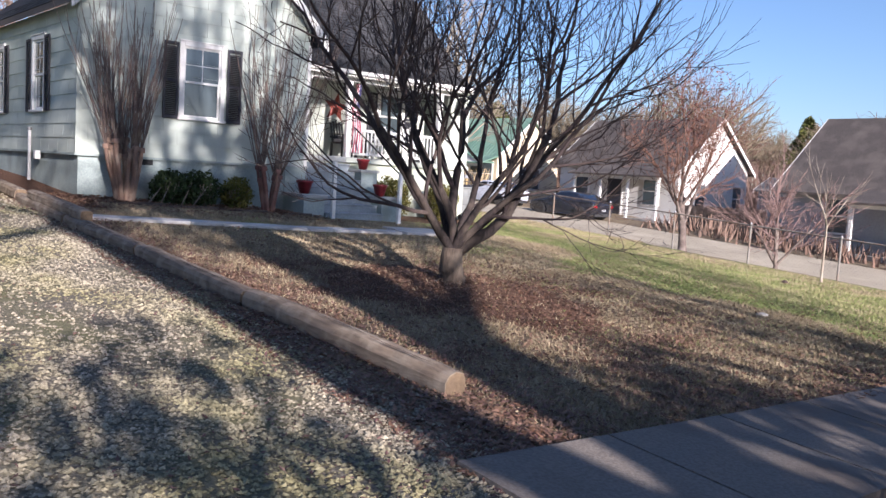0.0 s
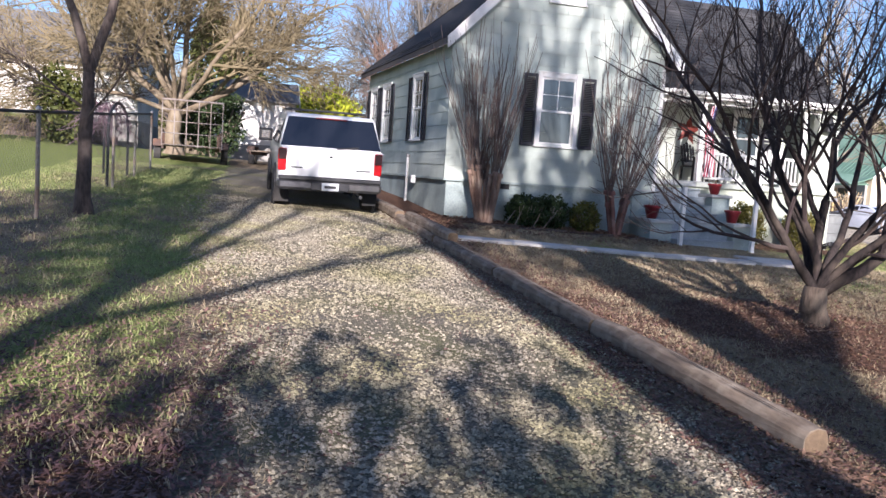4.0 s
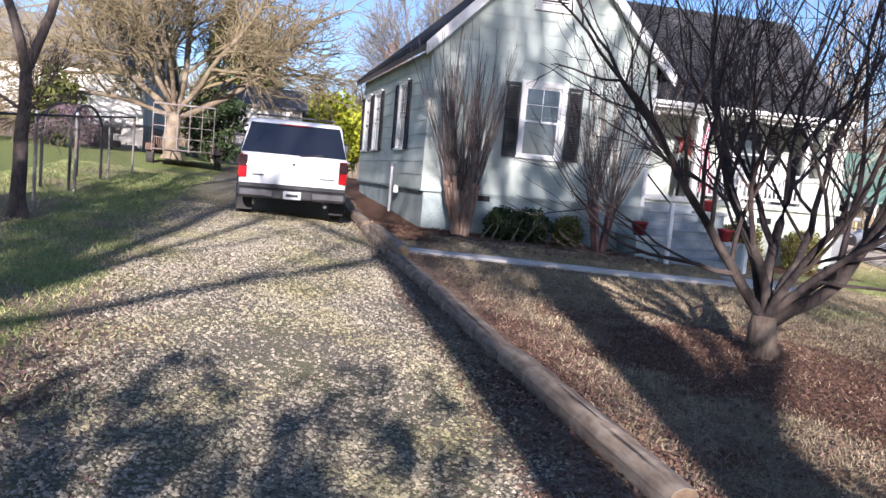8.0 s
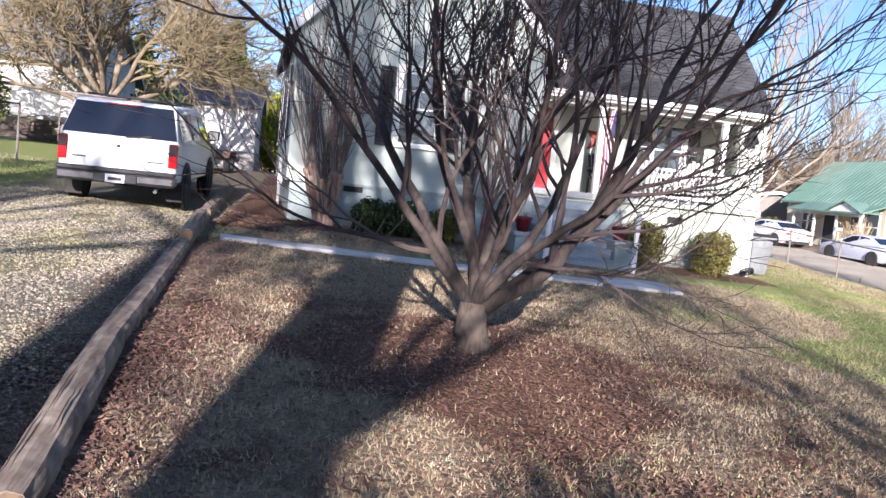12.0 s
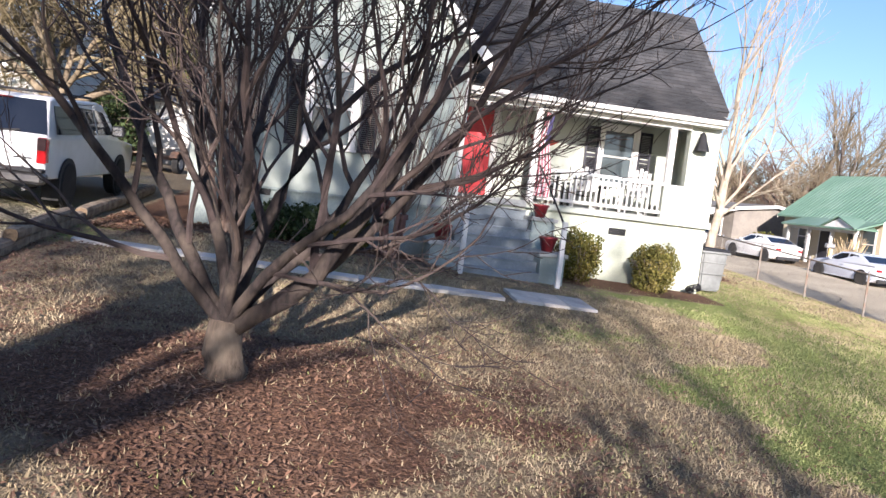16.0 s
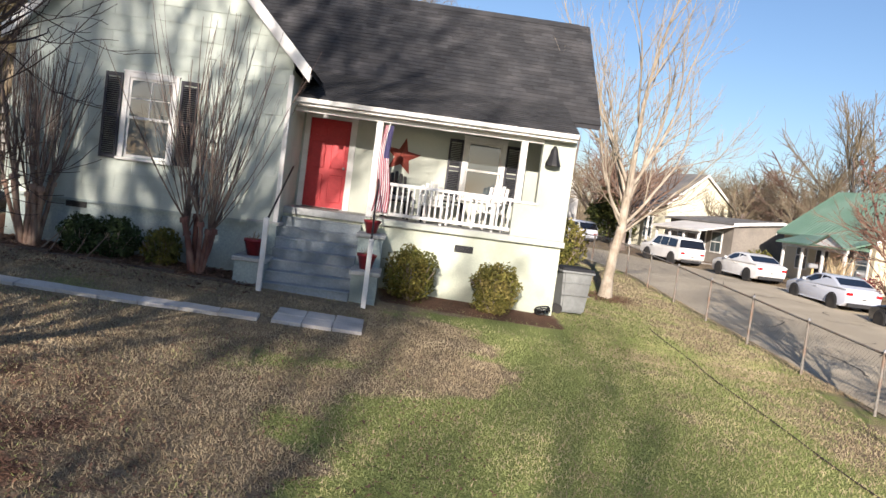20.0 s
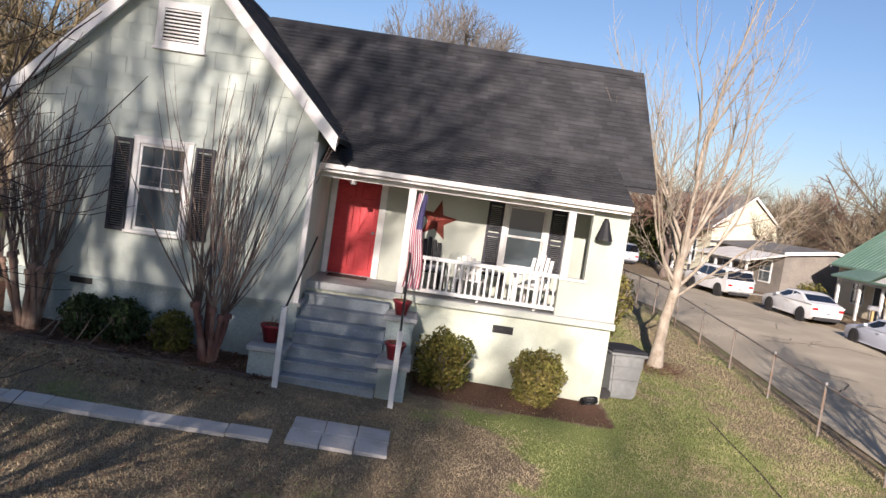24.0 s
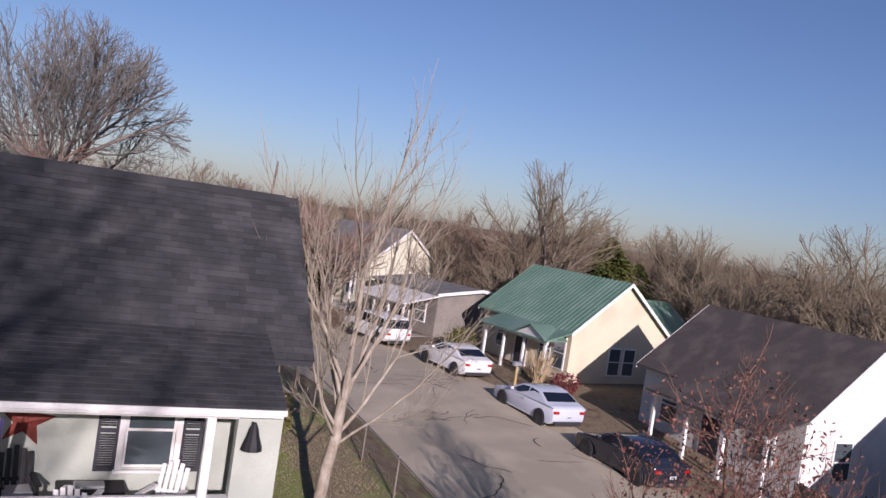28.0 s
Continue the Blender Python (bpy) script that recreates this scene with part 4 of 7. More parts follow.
slat_chair(pose(13.75, 19.0, ZP, 0, 0, -35), WHITE, "white slatted porch chair facing the yard", 0.66)
slat_chair(pose(12.55, 18.95, ZP, 0, 0, 160), WHITE, "white slatted porch chair with its back to the railing", 0.5)
tb = thing("porch_table", "low black side table on the porch", "table", pose(12.75, 19.55, ZP))
part("tabletop", bx(-0.5, 0.5, -0.28, 0.28, 0.5, 0.54, 0.008), DARKW, tb)
for x in (-0.45, 0.45):
    for y in (-0.24, 0.24):
        part("leg", bx(x - 0.025, x + 0.025, y - 0.025, y + 0.025, 0, 0.5), DARKW, tb)
tagged(part("serving_tray", bx(12.5, 12.95, 19.4, 19.65, ZP + 0.542, ZP + 0.60, 0.015), mat("pale_tray", (0.5, 0.5, 0.48), (0.42, 0.42, 0.40), rough=0.6), None), "pale tray lying on the black side table", "tray")


# ---- vehicles ----
CARW = mat("white_car_paint", (0.70, 0.70, 0.69), (0.68, 0.68, 0.67), (0.60, 0.59, 0.57), 0.28, fine=6, coarse=1.5, coat=0.6, spec=0.5)
CARS = mat("silver_blue_paint", (0.52, 0.55, 0.62), (0.50, 0.53, 0.60), rough=0.25, coat=0.6, spec=0.5)
CARD = mat("dark_car_paint", (0.018, 0.02, 0.03), (0.016, 0.018, 0.026), rough=0.2, coat=0.7, spec=0.5)
CGLASS = glass("tinted_car_glass", (0.008, 0.009, 0.012), 0.04)
CHROME = mat("chrome", (0.55, 0.55, 0.56), (0.5, 0.5, 0.51), rough=0.2, metal=1.0)
LAMPR = mat("red_tail_lamp", (0.42, 0.012, 0.015), (0.34, 0.01, 0.012), rough=0.15, coat=0.6)
LAMPW = mat("clear_lamp", (0.62, 0.62, 0.62), (0.55, 0.55, 0.56), rough=0.15, coat=0.6)
TRIM = mat("dark_plastic_trim", (0.035, 0.035, 0.037), (0.028, 0.028, 0.03), rough=0.6)
PLATE = mat("number_plate", (0.55, 0.56, 0.56), (0.5, 0.51, 0.51), rough=0.5)


def wheel(parent, x, y, r, w):
    sgn = 1 if x > 0 else -1
    m = Matrix.Translation((x, y, r)) @ Matrix.Rotation(radians(90 * sgn), 4, "Y")
    t = part("wheel", lathe([(r * 0.62, -w / 2), (r * 0.93, -w / 2), (r, -w * 0.36), (r, w * 0.36), (r * 0.93, w / 2), (r * 0.62, w / 2)], 24), RUBBER, parent, smooth=False)
    t.matrix_basis = m
    bm = bmesh.new()
    vs, fs = lathe([(r * 0.61, -w * 0.3), (r * 0.61, w * 0.40), (r * 0.54, w * 0.40), (r * 0.5, w * 0.22), (r * 0.16, w * 0.30), (r * 0.12, w * 0.36), (0.001, w * 0.36)], 24)
    part("rim", (vs, fs), CHROME, t, smooth=False)


def car(name, label, m, paint, prof, belt, width, inset, side_glass, rear, front, axles, wheel_r, bevel=0.05, suv=False):
    """prof: side outline (y, z), front at +y; rear, front: pairs of outline points that the end glasses span."""
    c = thing(name, label, "car", m)
    top = max(z for _, z in prof)
    hw = lambda z: width / 2 * (1 - inset * max(0, z - belt) / (top - belt)) * (1 - 0.06 * max(0, 0.55 - z) / 0.55)
    bm = prism(prof, "x", -width / 2, width / 2)
    bmesh.ops.bisect_plane(bm, geom=bm.verts[:] + bm.edges[:] + bm.faces[:], plane_co=(0, 0, belt), plane_no=(0, 0, 1))
    for v in bm.verts:
        v.co.x = math.copysign(hw(v.co.z), v.co.x)
    # rounded plan at the nose and tail
    ys = [y for y, _ in prof]
    lo, hi = min(ys), max(ys)
    for v in bm.verts:
        e = min(v.co.y - lo, hi - v.co.y)
        if e < 0.35:
            v.co.x *= 1 - (0.05 if suv else 0.13) * (1 - e / 0.35) ** 2
    es = [e for e in bm.edges if len(e.link_faces) == 2 and e.calc_face_angle(0) > 0.5]
    bmesh.ops.bevel(bm, geom=es, offset=bevel, segments=3, affect="EDGES", profile=0.6)
    body = part("body", bm, paint, c, smooth=True)
    md = body.modifiers.new("angle", "EDGE_SPLIT")
    md.split_angle = radians(38)
    for poly in side_glass:
        for s in (-1, 1):
            vs = [(s * (hw(z) + 0.004), y, z) for y, z in poly] + [(s * (hw(z) - 0.01), y, z) for y, z in poly]
            n = len(poly)
            fs = [tuple(range(n)) if s < 0 else tuple(range(n))[::-1]] + [(i, (i + 1) % n, (i + 1) % n + n, i + n) for i in range(n)]
            part("side_window", (vs, fs), CGLASS, c)
    for nm, (p, q) in (("rear_window", rear), ("windscreen", front)):
        wrap = 0.045 if suv and nm == "rear_window" else 0.085
        (y0, z0), (y1, z1) = p, q
        d = Vector((0, y1 - y0, z1 - z0)).normalized()
        nrm = Vector((0, -d.z, d.y)) if nm == "rear_window" else Vector((0, d.z, -d.y))
        if nrm.z < 0:
            nrm = -nrm
        vs = []
        for o in (0.006, -0.012):
            for y, z, w in ((y0, z0, wrap), (y0, z0, wrap), (y1, z1, wrap), (y1, z1, wrap)):
                k = len(vs) % 4
                s = -1 if k in (0, 3) else 1
                vs.append((s * (hw(z) - w), y + nrm.y * o, z + nrm.z * o))
        part(nm, (vs, [(0, 1, 2, 3), (0, 4, 5, 1), (1, 5, 6, 2), (2, 6, 7, 3), (3, 7, 4, 0)]), CGLASS, c)
    for y in axles:
        for s in (-1, 1):
            # flat dark disc stands in for the shade inside the wheel well
            arch = part("wheel_arch", lathe([(wheel_r * 1.16, -0.02), (wheel_r * 1.16, 0.012), (0.001, 0.012)], 24), TRIM, c)
            arch.matrix_basis = Matrix.Translation((s * (width / 2 - 0.008), y, wheel_r * 1.03)) @ Matrix.Rotation(radians(90 * s), 4, "Y")
            wheel(c, s * (width / 2 - 0.10), y, wheel_r, 0.24 if not suv else 0.26)
    return c, hw


def lie(x, y, z, yaw=0, pitch=0, roll=0):
    return Matrix.Translation((x, y, z)) @ Matrix.Rotation(radians(yaw), 4, "Z") @ Matrix.Rotation(radians(pitch), 4, "X") @ Matrix.Rotation(radians(roll), 4, "Y")


# the big white estate wagon on the drive, its tail to the street
SX, SY = 1.40, 15.36
suv_prof = [(0.0, 0.60), (-0.02, 0.74), (0.02, 1.18), (0.06, 1.24), (0.34, 1.80), (0.50, 1.86), (3.0, 1.88), (3.35, 1.83), (4.05, 1.24), (4.2, 1.18), (5.35, 1.06), (5.5, 0.92), (5.52, 0.52), (5.3, 0.42), (0.25, 0.52)]
suv, shw = car("estate_car", "large white estate car parked on the gravel drive", lie(SX, SY - 0.05, ground_h(SX, SY + 2.4) - 0.075, 0, 3.1, 0), CARW, suv_prof, 1.2, 2.0, 0.17,
               [[(0.42, 1.26), (0.50, 1.72), (1.62, 1.74), (1.62, 1.26)], [(1.72, 1.26), (1.72, 1.74), (2.58, 1.73), (2.58, 1.26)], [(2.68, 1.26), (2.68, 1.73), (3.22, 1.69), (3.72, 1.26)]],
               ((0.068, 1.245), (0.335, 1.79)), ((3.42, 1.77), (3.98, 1.30)), (1.05, 4.35), 0.39, 0.06, True)
for s in (-1, 1):
    lamp = part("tail_lamp", bx(s * 0.90 - 0.075, s * 0.90 + 0.075, -0.035, 0.12, 0.78, 1.20, 0.02), LAMPR, suv, "tall red tail lamp")
    part("reverse_lens", bx(s * 0.90 - 0.068, s * 0.90 + 0.068, -0.048, -0.03, 0.99, 1.19, 0.006), mat("dark_red_lens", (0.03, 0.012, 0.014), rough=0.3), lamp)
    mir = part("wing_mirror", bx(s * 1.02, s * 1.26, 3.42, 3.56, 1.24, 1.46, 0.03), TRIM, suv)
    part("mirror_glass", bx(s * 1.05, s * 1.23, 3.41, 3.425, 1.27, 1.43), CHROME, mir)
    part("roof_rail", tube((s * 0.72, 0.7, 1.93), (s * 0.74, 2.9, 1.94), 0.022, seg=8), TRIM, suv)
    part("mud_flap", bx(s * 0.86 - 0.14, s * 0.86 + 0.14, 0.60, 0.62, 0.14, 0.50), RUBBER, suv)
for y in (1.0, 1.9, 2.7):
    part("roof_bar", bx(-0.72, 0.72, y - 0.03, y + 0.03, 1.92, 1.95, 0.008), TRIM, suv)
bump = part("rear_bumper", bx(-0.98, 0.98, -0.14, 0.15, 0.44, 0.64, 0.05), mat("dull_chrome", (0.15, 0.15, 0.16), (0.10, 0.10, 0.11), (0.22, 0.215, 0.21), 0.3, 0.8, fine=9), suv, "chrome step bumper")
part("bumper_pad", bx(-0.96, 0.96, -0.15, 0.10, 0.63, 0.70, 0.015), TRIM, bump)
part("bumper_step", bx(-0.36, 0.36, -0.158, -0.10, 0.46, 0.60, 0.01), TRIM, bump)
plate = part("number_plate", bx(-0.16, 0.16, -0.17, -0.155, 0.455, 0.60, 0.004), PLATE, suv)
part("plate_bar", bx(-0.11, 0.11, -0.175, -0.17, 0.50, 0.55), TRIM, plate)
part("wiper", tube((0.10, 0.04, 1.24), (0.52, 0.055, 1.29), 0.014, seg=6), BLACK, suv)
part("tailgate_handle", bx(-0.03, 0.03, -0.02, 0.01, 1.06, 1.10, 0.006), BLACK, suv)
part("tailgate_seam", bx(-0.80, 0.80, -0.013, 0.0, 0.795, 0.803), TRIM, suv)
for x0, x1 in ((-0.74, -0.52), (0.48, 0.76)):
    part("badge", bx(x0, x1, -0.018, 0.0, 0.84, 0.865), TRIM, suv)
part("brake_lamp", bx(-0.3, 0.3, 0.30, 0.36, 1.775, 1.80, 0.004), mat("smoked_red_lens", (0.10, 0.01, 0.012), rough=0.2), suv)
part("exhaust_pipe", tube((0.62, 0.1, 0.34), (0.62, 0.6, 0.34), 0.035), CHROME, suv)

# parked along the street
sed_prof = [(0.0, 0.42), (-0.02, 0.62), (0.03, 0.92), (0.16, 1.02), (0.52, 1.07), (1.25, 1.40), (1.9, 1.45), (2.45, 1.40), (3.35, 0.98), (3.9, 0.90), (4.5, 0.74), (4.62, 0.55), (4.58, 0.28), (4.3, 0.20), (0.3, 0.22)]
sed_glass = [[(0.88, 1.02), (1.32, 1.33), (1.85, 1.37), (1.85, 1.0)], [(1.93, 1.0), (1.93, 1.37), (2.42, 1.33), (3.1, 0.98)]]


def street_car(name, label, x, y, yaw, paint, suvlike=False):
    z = sz(y) + 0.03
    if suvlike:
        c, hw = car(name, label, lie(x, y, z, yaw, 0.8) @ Matrix.Scale(0.92, 4), paint, [(0.0, 0.5), (0.0, 0.95), (0.05, 1.05), (0.3, 1.62), (0.45, 1.70), (2.6, 1.72), (2.9, 1.66), (3.5, 1.12), (4.4, 1.0), (4.6, 0.85), (4.62, 0.45), (4.4, 0.3), (0.2, 0.33)], 1.06, 1.88, 0.16,
                    [[(0.4, 1.12), (0.48, 1.56), (1.35, 1.6), (1.35, 1.1)], [(1.43, 1.1), (1.43, 1.6), (2.2, 1.6), (2.2, 1.1)], [(2.28, 1.1), (2.28, 1.6), (2.75, 1.56), (3.2, 1.1)]], ((0.07, 1.1), (0.28, 1.58)), ((2.98, 1.58), (3.45, 1.16)), (0.85, 3.65), 0.36, 0.06, True)
    else:
        c, hw = car(name, label, lie(x, y, z, yaw, 1.2) @ Matrix.Scale(0.92, 4), paint, sed_prof, 0.95, 1.84, 0.2, sed_glass, ((0.58, 1.10), (1.2, 1.37)), ((2.5, 1.38), (3.3, 1.01)), (0.85, 3.72), 0.335, 0.07)
    for s in (-1, 1):
        part("tail_lamp", bx(s * 0.68 - 0.14, s * 0.68 + 0.14, -0.03, 0.1, 0.72, 0.84, 0.02), LAMPR, c)
        part("headlamp", bx(s * 0.66 - 0.15, s * 0.66 + 0.15, 4.42, 4.57, 0.58, 0.70, 0.02), LAMPW, c)
        part("wing_mirror", bx(s * 0.98 - 0.08, s * 0.98 + 0.08, 2.9, 3.02, 0.98, 1.1, 0.02), paint, c)
        part("door_handle", bx(s * (hw(0.8) + 0.008) - 0.012, s * (hw(0.8) + 0.008) + 0.012, 2.0, 2.15, 0.82, 0.85), paint, c)
    pl = part("number_plate", bx(-0.15, 0.15, -0.045, -0.02, 0.55, 0.65, 0.003), PLATE, c)
    part("plate_bar", bx(-0.1, 0.1, -0.05, -0.045, 0.58, 0.62), TRIM, pl)
    part("rear_valance", bx(-0.7, 0.7, -0.03, 0.1, 0.24, 0.40, 0.02), TRIM, c)
    return c


street_car("hatchback_car", "silver-white fastback car parked at the far kerb", 30.1, 31.3, 4, CARS)
street_car("sedan_car", "white saloon car parked at the far kerb", 29.7, 38.2, 7, CARW)
street_car("utility_car", "white utility car parked at the far kerb", 28.3, 44.8, 13, CARW, True)
street_car("utility_car", "silver utility car parked far up the street", 25.6, 58.0, 24, CARS, True)
street_car("dark_car", "dark hatchback parked at the far kerb", 30.3, 25.6, 2, CARD)


# ---- yard things ----
SAWN = mat("sawn_end_grain", (0.20, 0.14, 0.085), (0.135, 0.095, 0.06), (0.10, 0.072, 0.05), 0.9, fine=30, coarse=8, bump=0.4)
DARKB0 = mat("dark_cracked_wood", (0.06, 0.045, 0.035), (0.04, 0.03, 0.025), rough=1.0)
def timber(x0, y0, x1, y1, w, h, lift, seed, label, square=0.62):
    """A weathered timber with worn, slightly wandering edges, lying along the drive."""
    r = random.Random(seed)
    a, b = Vector((x0, y0)), Vector((x1, y1))
    d = (b - a).normalized()
    s = Vector((d.y, -d.x))
    vs, fs = [], []
    n, k = 14, 10
    for i in range(n + 1):
        p = a.lerp(b, i / n)
        z = ground_h(p.x, p.y) + lift
        e = 1 - (0.10 if i in (0, n) else 0)
        for j in range(k):
            t = 2 * math.pi * j / k + math.pi / k
            cx = math.copysign(abs(math.cos(t)) ** square, math.cos(t)) * w / 2 * e
            cz = math.copysign(abs(math.sin(t)) ** square, math.sin(t)) * h / 2 * e
            q = 1 + r.uniform(-0.05, 0.05)
            vs.append((p.x + s.x * cx * q, p.y + s.y * cx * q, z + h / 2 + cz * q))
    for i in range(n):
        for j in range(k):
            j2 = (j + 1) % k
            fs.append((i * k + j, i * k + j2, (i + 1) * k + j2, (i + 1) * k + j))
    fs += [tuple(range(k))[::-1], tuple(n * k + j for j in range(k))]
    ob = tagged(part("landscape_timber", (vs, fs), WOODT, None, smooth=False), label, "timber", "timbers edging the drive")
    end = Vector((d.x, d.y, 0)) * 0.004
    ring = [Vector(v) for v in vs[:k]]
    c = sum(ring, Vector()) / k
    part("sawn_end", ([tuple(c + (v - c) * 0.93 - end) for v in ring] + [tuple(c - end * 1.5)], [(k, (j + 1) % k, j) for j in range(k)]), SAWN, ob, "pale sawn end grain")
    for q in range(3):
        f0, off = r.uniform(0.03, 0.6), r.uniform(-0.25, 0.25) * w
        cv, cf = [], []
        for i in range(9):
            p = a.lerp(b, f0 + 0.035 * i)
            z = ground_h(p.x, p.y) + lift + h * 0.985
            o = off + r.uniform(-0.004, 0.004)
            ww = 0.006 * math.sin(math.pi * (i + 0.4) / 8.8)
            for e in (-ww, ww):
                cv.append((p.x + s.x * (o + e), p.y + s.y * (o + e), z + 0.012))
        cf = [(2 * i, 2 * i + 1, 2 * i + 3, 2 * i + 2) for i in range(8)]
        part("drying_crack", (cv, cf), DARKB0, ob)
    return ob


timber(3.52, 4.42, 3.28, 7.22, 0.24, 0.24, -0.05, 1, "thick weathered timber with a sawn end edging the drive", 0.85)
timber(3.27, 7.26, 3.14, 10.0, 0.22, 0.22, -0.05, 2, "weathered timber edging the drive")
timber(3.13, 10.05, 2.98, 12.8, 0.22, 0.20, -0.04, 3, "weathered timber edging the drive")
timber(3.06, 12.2, 2.90, 14.9, 0.20, 0.18, 0.12, 4, "split grey timber lying on a lower one")
timber(2.97, 12.85, 2.86, 15.6, 0.22, 0.20, -0.04, 5, "weathered timber edging the drive")
timber(2.86, 15.65, 2.76, 18.6, 0.22, 0.22, 0.0, 6, "dark weathered timber beside the flower bed")
timber(2.76, 18.65, 2.70, 21.5, 0.22, 0.22, 0.0, 7, "dark weathered timber beside the flower bed")

SLAB = mat("pale_concrete", (0.56, 0.54, 0.50), (0.47, 0.45, 0.42), (0.38, 0.36, 0.33), 0.9, fine=50, coarse=1.8, bump=0.35, per=0.08)
# stepping slabs to the porch
path = thing("garden_path", "row of pale concrete slabs set in the lawn", "path", kind="structure")
r = random.Random(5)


def slab(x, y, w, d, rot):
    bm = bmesh.new()
    box(bm, -w / 2, w / 2, -d / 2, d / 2, -0.05, 0.025, 0.008)
    ob = part("slab", bm, SLAB, path)
    ob.matrix_basis = pose(x, y, ground_h(x, y) + 0.03, 3.1 + r.uniform(-0.6, 0.6), 2.5 + r.uniform(-0.6, 0.6), rot)


for k in range(11):
    f = k / 10.5
    slab(3.65 + 6.2 * f, 13.72 + 0.36 * f + r.uniform(-0.02, 0.02), 0.585, 0.36, 3.3 + r.uniform(-1.2, 1.2))
for i in range(3):
    for j in range(2):
        slab(10.28 + i * 0.47, 14.24 + j * 0.49 + i * 0.03, 0.46, 0.48, 2 + r.uniform(-1, 1))

PAVEM = mat("old_brown_concrete", (0.205, 0.178, 0.15), (0.15, 0.128, 0.108), (0.115, 0.095, 0.08), 0.92, fine=45, coarse=1.3, bump=0.4, per=0.08)
# pavement by the street corner
pave = thing("pavement", "old concrete pavement with dark joints", "pavement", kind="structure")
for k in range(14):
    x0 = 2.65 + k * 1.25
    bm = bmesh.new()
    bmesh.ops.create_grid(bm, x_segments=2, y_segments=2, size=0.5)
    for v in bm.verts:
        v.co = Vector((x0 + 0.615 + v.co.x * 1.225, 2.72 + v.co.y * 1.25, 0))
        v.co.z = gz(v.co.x, v.co.y) + 0.055
    ext = bmesh.ops.extrude_face_region(bm, geom=bm.faces[:])
    for e in ext["geom"]:
        if isinstance(e, bmesh.types.BMVert):
            e.co.z -= 0.12
    bmesh.ops.recalc_face_normals(bm, faces=bm.faces)
    part("paving_slab", bm, PAVEM, pave)

# flower-bed edging
for k in range(4):
    x = 4.55 + k * 1.12
    tagged(part("bed_edging", bx(x, x + 1.1, 16.33, 16.37, gz(x, 16.35) - 0.05, gz(x, 16.35) + 0.035, 0.006), mat("dark_edging", (0.10, 0.075, 0.06), (0.07, 0.05, 0.04), rough=0.9, bump=0.4), None), "dark thin edging board round the flower bed", "edging", "edging boards of the flower bed")


# ---- chain-link fences ----
POSTM = mat("weathered_post", (0.24, 0.225, 0.20), (0.17, 0.155, 0.135), (0.20, 0.13, 0.09), 0.7, fine=25, coarse=3)
WIRE = mat("fence_wire", (0.17, 0.165, 0.16), (0.12, 0.115, 0.11), rough=0.5, metal=0.5)


def chain_fence(label, pts, height, rail_mat, mesh=0.10, wire=0.0015):
    f = thing("chain_link_fence", label, "fence", Matrix.Translation((pts[0][0], pts[0][1], 0)))
    o = Vector((pts[0][0], pts[0][1], 0))
    for i, (x, y) in enumerate(pts):
        z = ground_h(x, y)
        p = part("post", tube(Vector((x, y, z - 0.2)) - o, Vector((x, y, z + height + 0.03)) - o, 0.028, seg=10), POSTM, f)
        part("post_cap", lathe([(0.034, 0), (0.034, 0.02), (0.02, 0.045), (0.001, 0.055)], 10), STEEL, p).matrix_basis = Matrix.Translation(Vector((x, y, z + height + 0.03)) - o)
    for (xa, ya), (xb, yb) in zip(pts, pts[1:]):
        a = Vector((xa, ya, ground_h(xa, ya))) - o
        b = Vector((xb, yb, ground_h(xb, yb))) - o
        up = Vector((0, 0, height))
        part("top_rail", tube(a + up, b + up, 0.021, seg=8), rail_mat, f)
        st = Sticks()
        ln = (b - a).length
        n = int((ln + height) / mesh)
        d = (b - a) / ln
        for k in range(n):
            for s in (1, -1):
                u0 = k * mesh - height if s > 0 else k * mesh
                z0, z1 = 0.03, height
                u1 = u0 + height if s > 0 else u0 - height
                ua, ub, za, zb = u0, u1, z0, z1
                if min(ua, ub) < 0 or max(ua, ub) > ln:
                    ca, cb = max(0, min(ln, ua)), max(0, min(ln, ub))
                    if abs(ca - cb) < 0.02:
                        continue
                    za, zb = z0 + (z1 - z0) * (ca - ua) / (ub - ua), z0 + (z1 - z0) * (cb - ua) / (ub - ua)
                    ua, ub = ca, cb
                st.add([a + d * ua + Vector((0, 0, za)), a + d * ub + Vector((0, 0, zb))], [wire, wire], 3)
        ob = part("wire_mesh", st.mesh(), WIRE, f)
        ob["kind"] = "stuff"
    return f


chain_fence("low grey chain-link fence between lawn and street", [(20.1 - 0.012 * k, 4.5 + 2.45 * k) for k in range(17)], 1.05, POSTM)
chain_fence("chain-link fence with rusty posts beside the drive", [(-3.3, 6.3), (-3.05, 9.0), (-2.85, 11.75), (-2.72, 14.4), (-2.65, 16.7), (-2.6, 19.4), (-2.55, 22.1)], 1.42, mat("dark_rail", (0.06, 0.05, 0.045), (0.04, 0.035, 0.03), rough=0.8))

# vine arch over the side gate
arch = thing("vine_arch", "dark arched gate frame hung with dry vines", "arch", pose(-2.75, 16.7, ground_h(-2.65, 16.7)))
for off in (0.0, 0.5):
    st = Sticks()
    st.add([Vector((-off, 1.35 - 1.35 * math.cos(a), 1.15 + 0.55 * math.sin(a))) for a in np.linspace(0, math.pi, 12)], [0.03] * 12, 6)
    st.add([Vector((-off, 0, 0)), Vector((-off, 0, 1.15))], [0.03, 0.03], 6)
    st.add([Vector((-off, 2.7, 0)), Vector((-off, 2.7, 1.15))], [0.03, 0.03], 6)
    part("arch_hoop", st.mesh(), BLACK, arch)
